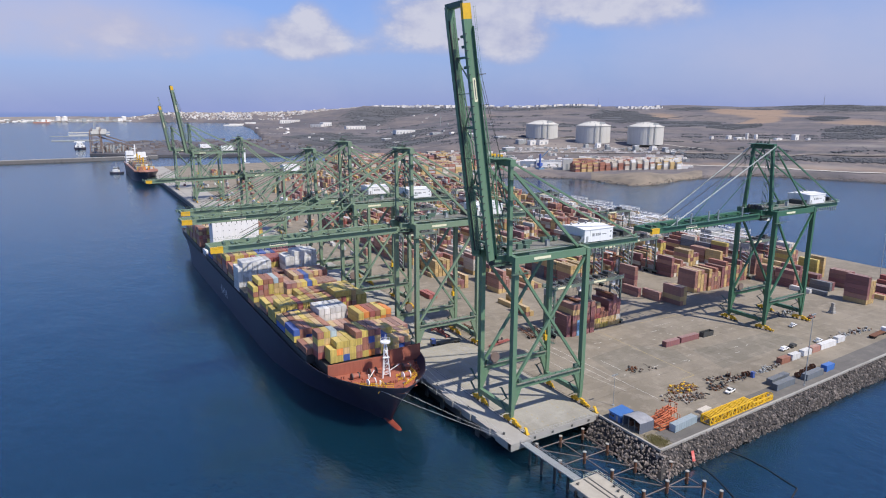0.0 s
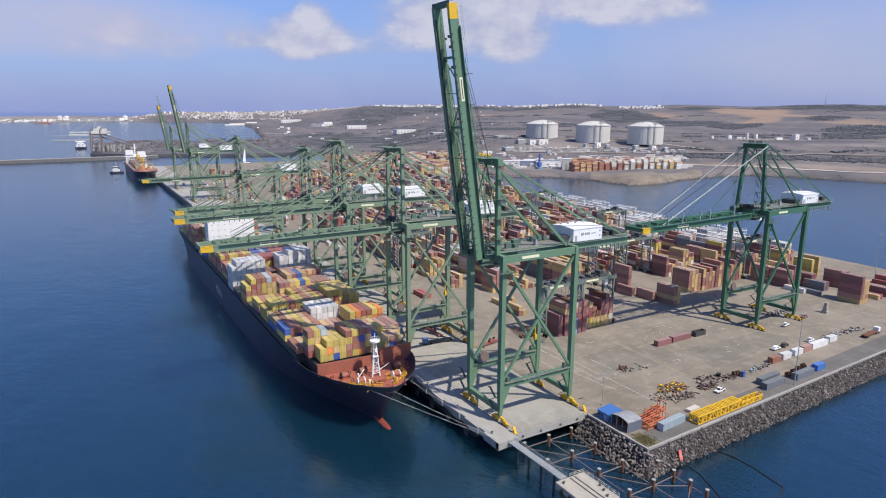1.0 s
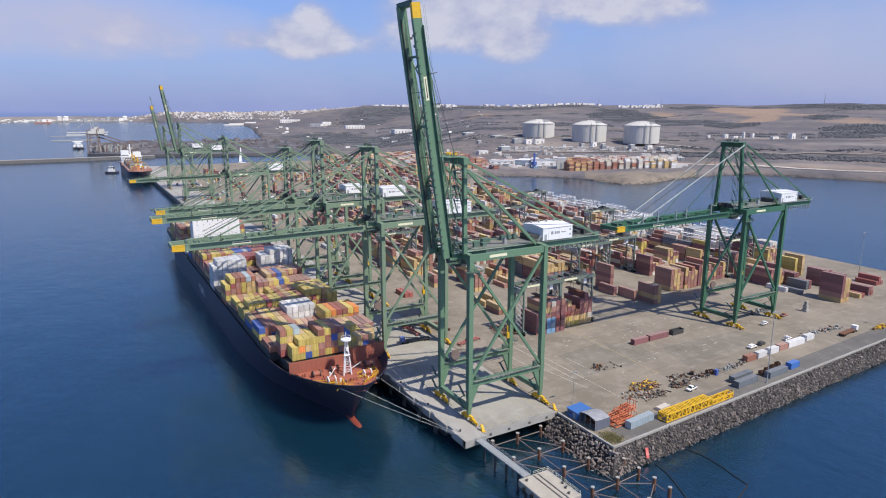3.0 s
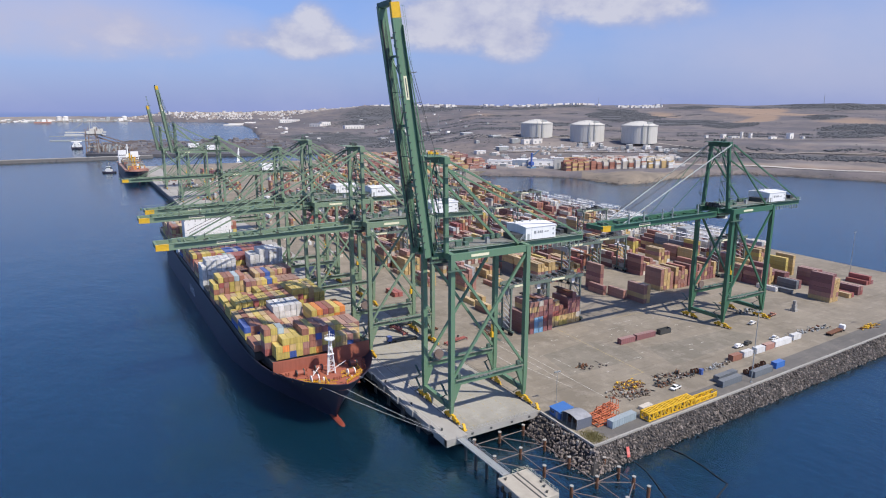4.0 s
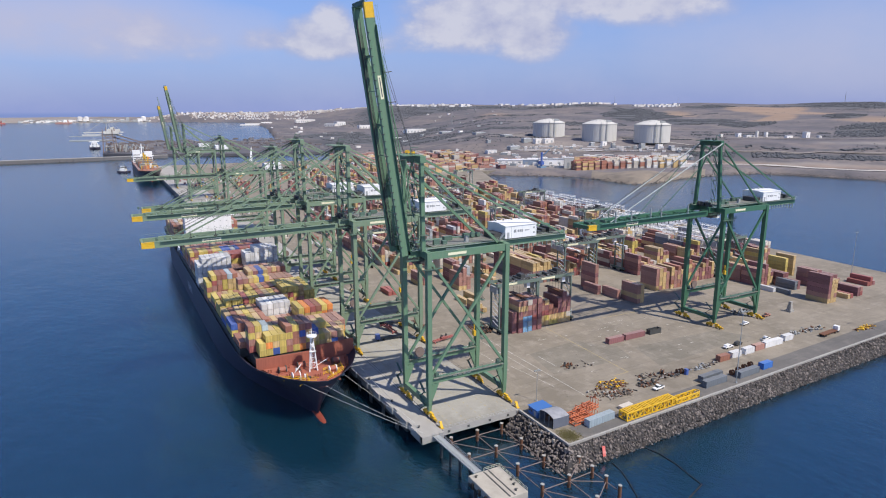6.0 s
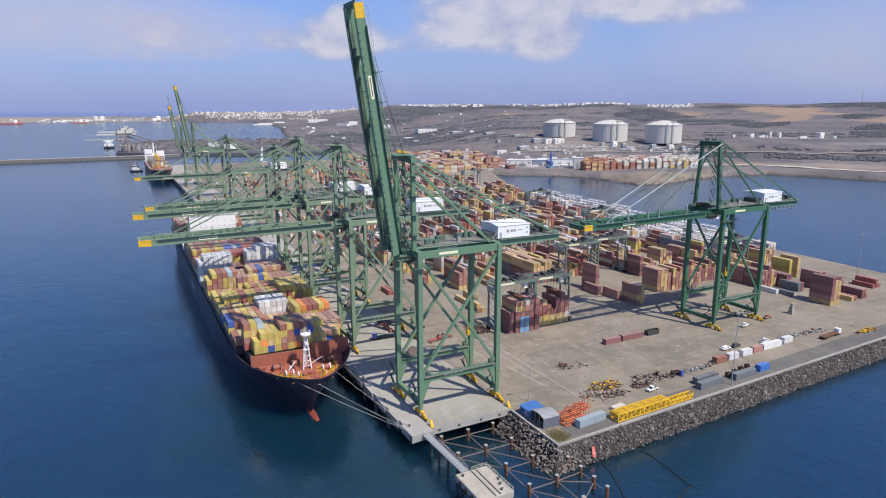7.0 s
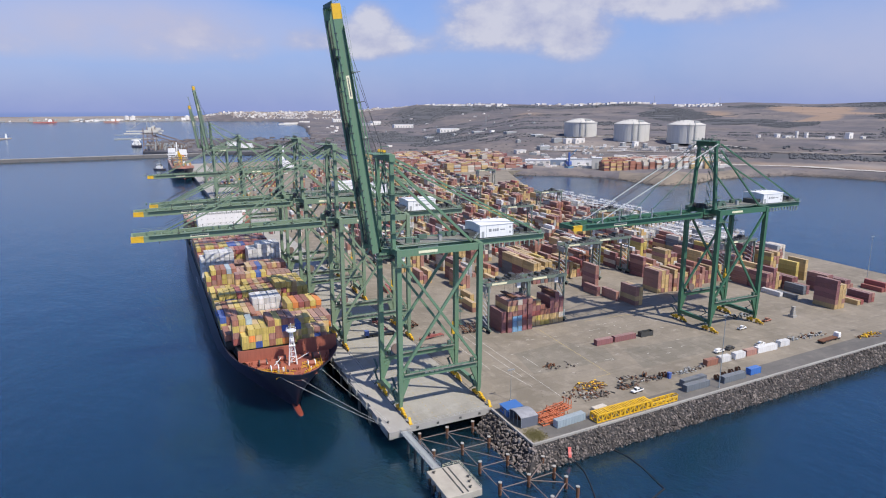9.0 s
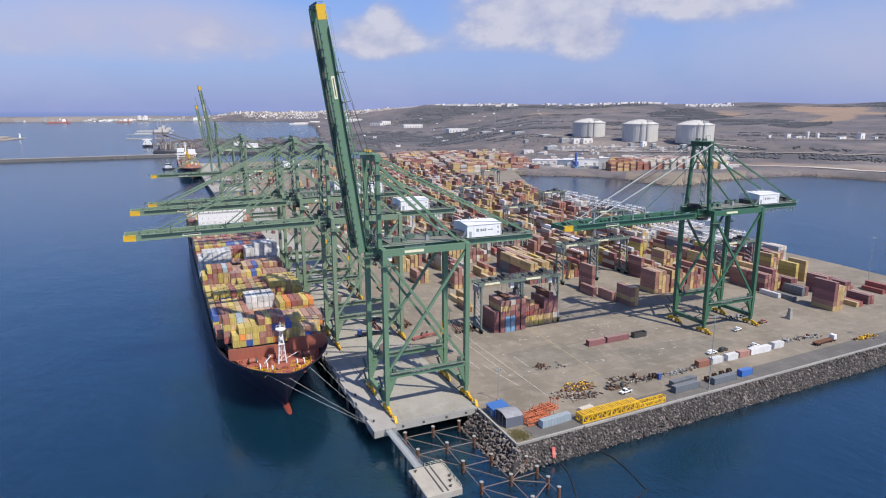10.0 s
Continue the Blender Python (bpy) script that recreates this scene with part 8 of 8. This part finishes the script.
for b, r in ((29.5, 2600), (43.5, 4250), (48.6, 4150), (60.5, 3900)):
    x, y = polar(b, r)
    bm = B()
    rod(bm, (0, 0, 0), (0, 0, 55), 1.6, 6, 0.5)
    solid("radio_mast", bm, GREY, "thin distant radio mast on the ridge", "mast", pose(x, y, ground_at(x, y) - 1), "ridge masts")


# breakwater, stockpile dock and vessels up the harbour
def build_breakwater():
    bm = B()
    for i in range(30):
        x0, x1 = -1700 + 58.5 * i, -1700 + 58.5 * (i + 1)
        y0, y1 = 1446 + 0.075 * (x0 + 300) + 0.9 * noise.noise((x0 * 0.01, 0, 0)), 1446 + 0.075 * (x1 + 300)
        v = bx(bm, 0, 1, 0, 1, 0, 1)
        for k, q in enumerate(((x0, y0 - 7, -9), (x1, y1 - 7, -9), (x1, y1 + 26, -9), (x0, y0 + 26, -9), (x0, y0, 1.0), (x1, y1, 1.0), (x1, y1 + 15, 1.0), (x0, y0 + 15, 1.0))):
            v[k].co = q
    # stone coloured dark to stand for shade on the flank
    solid("breakwater", bm, material("shade-dark weathered stone", (0.092, 0.09, 0.092), 0.9, dirt=(0.07, 0.068, 0.066), dirt_scale=0.05), "long low grey stone breakwater across the harbour", "breakwater", kind="structure")
    # crest coloured pale to stand for light on the top face
    bm = B()
    for i in range(30):
        x0, x1 = -1700 + 58.5 * i, -1700 + 58.5 * (i + 1) - 0.2
        y0, y1 = 1446.6 + 0.075 * (x0 + 300), 1446.6 + 0.075 * (x1 + 300)
        prism(bm, [(x0, y0), (x1, y1), (x1, y1 + 13.5), (x0, y0 + 13.5)], 0.6, 1.7)
    solid("breakwater_crest", bm, material("sunlit-pale worn crest", (0.33, 0.31, 0.29), 0.9, dirt=(0.22, 0.21, 0.2), dirt_scale=0.03), "worn road along the breakwater crest, coloured pale as if sunlit", "breakwater", kind="structure")
    bm = B()
    prism(bm, [(-82, 1630), (-70, 1800), (-40, 2350), (220, 2450), (700, 2250), (760, 1500), (640, 1400), (230, 1440), (30, 1530)], -9, 1.0)
    solid("stockpile_dock", bm, COAL, "dark stockpile dock beyond the terminal", "dock", kind="structure")
    bm = B()
    bx(bm, -175, -30, 2380, 2400, -3, 6)
    bx(bm, -185, -30, 2700, 2720, 0, 9)
    solid("jetty", bm, GREY, "long pale jetty running out to sea", "jetty", kind="structure")


build_breakwater()
random.seed(40)
items = []
for i in range(380):                                 # armour blocks along both flanks
    x = random.uniform(-1690, 50)
    off = random.choice((random.uniform(-5, 0.3), random.uniform(-5, 0.3), random.uniform(15, 20)))
    top = 6 + (1.43 * off if off < 1 else -0.91 * (off - 15)) + random.uniform(-0.5, 0.35)
    s = random.uniform(1.6, 3.6)
    items.append((x, 1446 + 0.075 * (x + 300) + off, s, s * random.uniform(0.6, 1), top, random.uniform(-1.5, 1.5), random.choice((0, 1, 2))))
# blocks take the same painted shade as the flank
ARMOUR = material("shade-dark armour stone", (0.085, 0.083, 0.085), 0.95, vary=0.3)
heap_of_boxes("armour_blocks", "dark armour blocks heaped along the breakwater", "rocks", [ARMOUR, ARMOUR, material("paler armour stone", (0.11, 0.107, 0.106), 0.95, vary=0.3)], items, -5.0)
random.seed(41)
items = []
for i in range(300):
    x, y = random.uniform(-60, 640), random.uniform(1560, 2300)
    if x < -60 + 0.05 * (y - 1400):
        continue
    items.append((x, y, random.uniform(5, 22), random.uniform(4, 9), random.uniform(1, 6), random.uniform(-0.3, 0.3), random.choice((0, 1, 2, 2, 2))))
heap_of_boxes("dock_works", "conveyors, sheds and stockpiles on the dark dock", "dock works", [material("dull grey sheds", (0.21, 0.20, 0.205), 0.8), material("dark brown stockpile", (0.15, 0.125, 0.115), 0.9), material("brown ore", (0.14, 0.118, 0.115), 0.9)], items, 1.0)


items = []
for i in range(120):                                  # trestles and transfer towers at the dock head
    x, y = random.uniform(-72, 30), random.uniform(1640, 1900)
    items.append((x, y, random.uniform(1.5, 5), random.uniform(2, 6), random.uniform(4, 17) * (1 if x < -30 else 0.8), 0.1, random.choice((0, 1, 1, 2))))
heap_of_boxes("transfer_towers", "brown trestles and conveyor towers at the dock head", "dock works", [GREY, RUST, TIE], items, 1.0)


def build_unloader(x, y, reach):
    u = thing("ship_unloader", "tall pale bulk ship unloader on the dock", "unloader", pose(x, y, 1), "bulk unloaders")
    for px in (-13, 13):
        for py in (-9, 9):
            bm = B()
            beam(bm, (px, py, 0), (px * 0.8, py * 0.8, 58), 2.2, 2.2)
            part("leg", bm, TIE, u)
    for z in (14, 30, 44):
        bm = B()
        beam(bm, (-13, -9, z), (13, -9, z), 1.4, 1.4)
        beam(bm, (-13, -9, z - 12), (13, -9, z), 0.9, 0.9)
        beam(bm, (13, -9, z - 12), (-13, -9, z), 0.9, 0.9)
        part("brace", bm, TIE, u)
    bm = B()
    beam(bm, (-reach, 0, 45), (34, 0, 45), 3, 3)
    part("boom", bm, TANK_M, u)
    bm = B()
    beam(bm, (0, 0, 58), (0, 0, 86), 1.6, 1.6)
    beam(bm, (0, 0, 84), (-reach + 6, 0, 47), 0.6, 0.6)
    beam(bm, (0, 0, 84), (30, 0, 46), 0.6, 0.6)
    part("mast", bm, GREY, u)
    bm = B()
    bx(bm, -8, 26, -7, 7, 47, 54)
    bx(bm, 2, 12, -5, 5, 54, 60)
    part("house", bm, TANK_M, u)
    bm = B()
    beam(bm, (10, 0, 40), (95, 60, 8), 2.4, 2.4)
    part("conveyor_gallery", bm, TIE, u)


build_unloader(-66, 1650, 56)
build_unloader(-56, 1860, 66)
t = thing("moored_bulk_ship", "white ship superstructure moored at the dark dock", "ship", pose(-98, 1900, -4))
bm = B()
bx(bm, -14, 14, 0, 150, -4, 8)
part("hull", bm, HULL, t)
bm = B()
bx(bm, -12, 12, 0, 22, 8, 14)
bx(bm, -9, 9, 2, 20, 14, 18)
bx(bm, -7, 7, 3, 18, 18, 22)
bx(bm, -13, 13, 6, 13, 22, 24.5)
bx(bm, -3, 3, -6, -1, 8, 22)
part("accommodation", bm, WHITE, t, "white stepped accommodation block")
for zz in (10, 15, 19.2):
    bm = B()
    bx(bm, -6.5, 6.5, (0, 2, 3)[int((zz - 9) // 4.4)] - 0.3, 3.2, zz, zz + 1.1)
    part("window_band", bm, HULL, t, "dark band of windows")
bm = B()
rod(bm, (0, 10, 24), (0, 10, 38), 0.6, 6)
beam(bm, (-5, 10, 32), (5, 10, 32), 0.5, 0.5)
part("mast", bm, GREY, t)
for y in (45, 85, 125):
    bm = B()
    rod(bm, (0, y, 8), (0, y, 24), 1.2, 6)
    beam(bm, (0, y, 23), (-6, y + 22, 19), 1.0, 1.0)
    part("deck_crane", bm, TANK_M, t, "pale deck crane")

# second container ship up the quay, tug and yacht
s2 = build_hull("container_ship", "distant orange-and-dark ship moored up the quay", pose(4.3, 915, 0) @ Matrix.Diagonal((0.82, 0.70, 0.9, 1)))
bm = B()
bx(bm, SX - 20, SX - 4, 290, 310, 9, 37)
bx(bm, SX + 4, SX + 20, 290, 310, 9, 34)
bx(bm, SX - 4, SX + 4, 294, 304, 9, 29)
rod(bm, (SX - 1, 296, 24), (SX - 1, 296, 50), 1.3, 8)
beam(bm, (SX - 6, 296, 42), (SX + 4, 296, 42), 0.9, 0.9)
bx(bm, SX - 23, SX + 23, 291, 296, 24.5, 26)
part("accommodation", bm, WHITE, s2, "white accommodation block")
for zz in (14, 18, 22, 27.3):
    for xa, xb in ((SX - 19, SX - 5), (SX + 5, SX + 19)):
        if zz > 26 and xa > SX:
            continue
        bm = B()
        bx(bm, xa, xb, 289.7, 290.2, zz, zz + 1.3)
        part("window_band", bm, HULL, s2, "dark band of windows")
for ob in s2.children:
    if ob.name.split(".")[0] in ("deck", "main_deck", "hatch_coaming", "breakwater"):
        ob.data.materials[0] = PAINTS["brown"]
random.seed(91)
for k in range(90):
    bm = B()
    x0, y0 = SX - 18 + random.uniform(0, 32), 44 + 2.6 * k
    bx(bm, x0, x0 + random.uniform(1.5, 6), y0, y0 + 4.5, 11, 13 + 11 * random.random() ** 2)
    part("cargo", bm, PAINTS[random.choice(("rust", "rust", "tan", "orange", "maroon", "white", "brown"))], s2)
bm = B()
for k in range(9):
    bx(bm, SX - 16, SX + 16, 70 + 24 * k, 90 + 24 * k, 12, 14 + 3 * (k % 3))
part("hatch_cover", bm, DECKING, s2, "grey-brown hatch covers")
for k, y in enumerate(range(66, 276, 21)):
    bm = B()                                         # lashing portals and posts across the deck
    for x in (-15, -5, 5, 15):
        beam(bm, (SX + x, y, 11), (SX + x, y, 19 + 3 * (k % 3)), 0.9, 0.9)
    beam(bm, (SX - 15, y, 18 + 3 * (k % 3)), (SX + 15, y, 18 + 3 * (k % 3)), 1.0, 1.0)
    part("lashing_frame", bm, (YELLOW, GREY, TIE)[k % 3], s2)
for y in (110, 190, 260):
    bm = B()
    rod(bm, (SX, y, 12), (SX, y, 33), 1.4, 8)
    beam(bm, (SX, y, 26), (SX - 5, y + 26, 21), 0.9, 0.9)
    part("deck_crane", bm, YELLOW, s2, "yellow deck crane")
t = thing("tug_boat", "small tug with dark hull and pale grey wheelhouse on the water", "boat", pose(-53, 1128, WATER_Z, 0, 0, 62))
bm = B()
prism(bm, [(-3.2, -11), (3.2, -11), (4.6, -5), (4.6, 6), (2.6, 10.5), (0, 12.5), (-2.6, 10.5), (-4.6, 6), (-4.6, -5)], -1.2, 3.0)
part("hull", bm, HULL, t)
bm = B()
prism(bm, [(-4.4, 4), (4.4, 4), (2.4, 10), (0, 12), (-2.4, 10)], 3.0, 4.4)
part("bulwark", bm, GREY, t)
bm = B()
bx(bm, -3.6, 3.6, -4.5, 5.5, 3, 7.5)
bx(bm, -2.8, 2.8, -1.5, 4.2, 7.5, 11.5)
bx(bm, -3.1, 3.1, -1.9, 4.6, 11.5, 12.0)
part("wheelhouse", bm, WHITE, t)
bm = B()
bx(bm, -2.85, 2.85, -1.55, 4.25, 9.2, 10.8)
part("window_band", bm, GLASS_DARK, t)
bm = B()
rod(bm, (0, 0, 12), (0, 0, 20), 0.4, 6)
beam(bm, (-1.8, 0, 17), (1.8, 0, 17), 0.3, 0.3)
part("mast", bm, GREY, t)
for x in (-2, 2):
    bm = B()
    rod(bm, (x, -4, 7), (x, -4, 11.5), 0.7, 8)
    part("funnel", bm, STEEL_DARK, t)
t = thing("sailing_yacht", "white yacht with a tall narrow sail in the inner basin", "boat", pose(204, 1243, WATER_Z, 0, 0, -70))
bm = B()
prism(bm, [(-2.2, -8), (2.2, -8), (2.6, 0), (0, 10), (-2.6, 0)], -1, 1.8)
part("hull", bm, WHITE, t)
bm = B()
rod(bm, (0, 0, 1), (0, 0, 35), 0.35, 6)
part("mast", bm, WHITE, t)
bm = B()
prism(bm, [(-0.06, -0.4), (0.06, -0.4), (0.06, -7.0), (-0.06, -7.0)], 3.5, 33)
for v in bm.verts:
    if v.co.z > 30:
        v.co.y *= 0.25
part("sail", bm, WHITE, t)


def build_tanker(bearing, length, paint, label):
    t = thing("tanker", label, "ship", pose(*polar(bearing, 4350), 33.5, 0, 0, 4))
    h = length / 2
    bm = B()
    prism(bm, [(-h, -6), (h - 14, -9), (h, 0), (h - 14, 9), (-h, 6)], 2, 9)
    part("hull", bm, paint, t)
    bm = B()
    bx(bm, h - 44, h - 24, -7, 7, 9, 19)
    bx(bm, h - 41, h - 27, -6, 6, 19, 24)
    part("accommodation", bm, WHITE, t)
    bm = B()
    rod(bm, (h - 20, 0, 9), (h - 20, 0, 22), 3, 8)
    part("funnel", bm, paint, t)
    for x in (-h * 0.6, -h * 0.1):
        bm = B()
        beam(bm, (x, 0, 9), (x, 0, 21), 1.6, 1.6)
        beam(bm, (x, 0, 20), (x + 16, 0, 15), 1.2, 1.2)
        part("deck_crane", bm, TANK_M, t)


build_tanker(-6.5, 120, PAINTS["red"], "far bright red tanker lying off the coast")
build_tanker(-2.0, 85, PAINTS["rust"], "far rust-red coaster moored by the coastal works")
for b in (-0.9, -0.45, 3.6):
    bm = B()
    rod(bm, (0, 0, 0), (0, 0, 24), 15, 20)
    rod(bm, (0, 0, 24), (0, 0, 28), 15, 20, 5)
    solid("storage_silo", bm, TOWN, "pale round storage silo on the far coast", "silo", pose(*polar(b, 4590), 46), "coastal silos")

# low spit running in from the open side
bm = B()
prism(bm, [(-1300, 2330), (-760, 2350), (-600, 2375), (-535, 2450), (-512, 2560), (-530, 2700), (-640, 2830), (-1300, 2950)], -12, 7.0)
prism(bm, [(-1300, 2370), (-760, 2390), (-620, 2420), (-565, 2490), (-560, 2600), (-650, 2740), (-1300, 2850)], 7.0, 11.5)
prism(bm, [(-1300, 2420), (-780, 2440), (-660, 2480), (-650, 2600), (-1300, 2700)], 11.5, 15.0)
solid("spit", bm, material("pale bare earth", (0.34, 0.30, 0.26), 0.95, vary=0.3, dirt=(0.2, 0.18, 0.16), dirt_amount=0.6, dirt_scale=0.02), "low bare spit of land beyond the breakwater", "spit", kind="structure")

bm = B()
bx(bm, -3, 3, -3, 3, 0, 9)
rod(bm, (0, 0, 9), (0, 0, 16), 2.4, 10)
solid("spit_beacon", bm, WHITE, "small white beacon hut on the spit", "beacon", pose(*polar(-8.9, 2700), 10))
bm = B()
bx(bm, -100, 90, -8, 8, -6, 5)
bx(bm, -70, 20, -5, 5, 5, 10)
bx(bm, 20, 80, -7, 7, 5, 17)
solid("far_mole", bm, TOWN, "long white mole with sheds across the bay", "mole", pose(*polar(12.5, 3880), 25))


def build_shore_rocks():
    """Dark boulders and weed along the far waterline."""
    random.seed(61)
    v, f = [], []
    ico = B()
    bmesh.ops.create_icosphere(ico, subdivisions=1, radius=1.0)
    pv = [p.co.copy() for p in ico.verts]
    pf = [[q.index for q in p.verts] for p in ico.faces]
    ico.free()
    for i in range(1500):
        b = random.uniform(31, 70)
        r = interp(SHORE, b) + random.gauss(9, 3)
        x, y = polar(b, r)
        s = random.uniform(0.5, 1.2)
        z = ground_at(x, y)
        o = len(v)
        v += [(x + p.x * s * random.uniform(0.8, 1.7), y + p.y * s * random.uniform(0.8, 1.7), max(z, WATER_Z - 0.3) + p.z * s * random.uniform(0.4, 0.8)) for p in pv]
        f += [[o + k for k in q] for q in pf]
    me = bpy.data.meshes.new("shore_rocks")
    me.from_pydata(v, [], f)
    me.materials.append(ROCK)
    tagged(new("shore_rocks", me), "dark boulders along the far waterline", "rocks", kind="stuff")


build_shore_rocks()
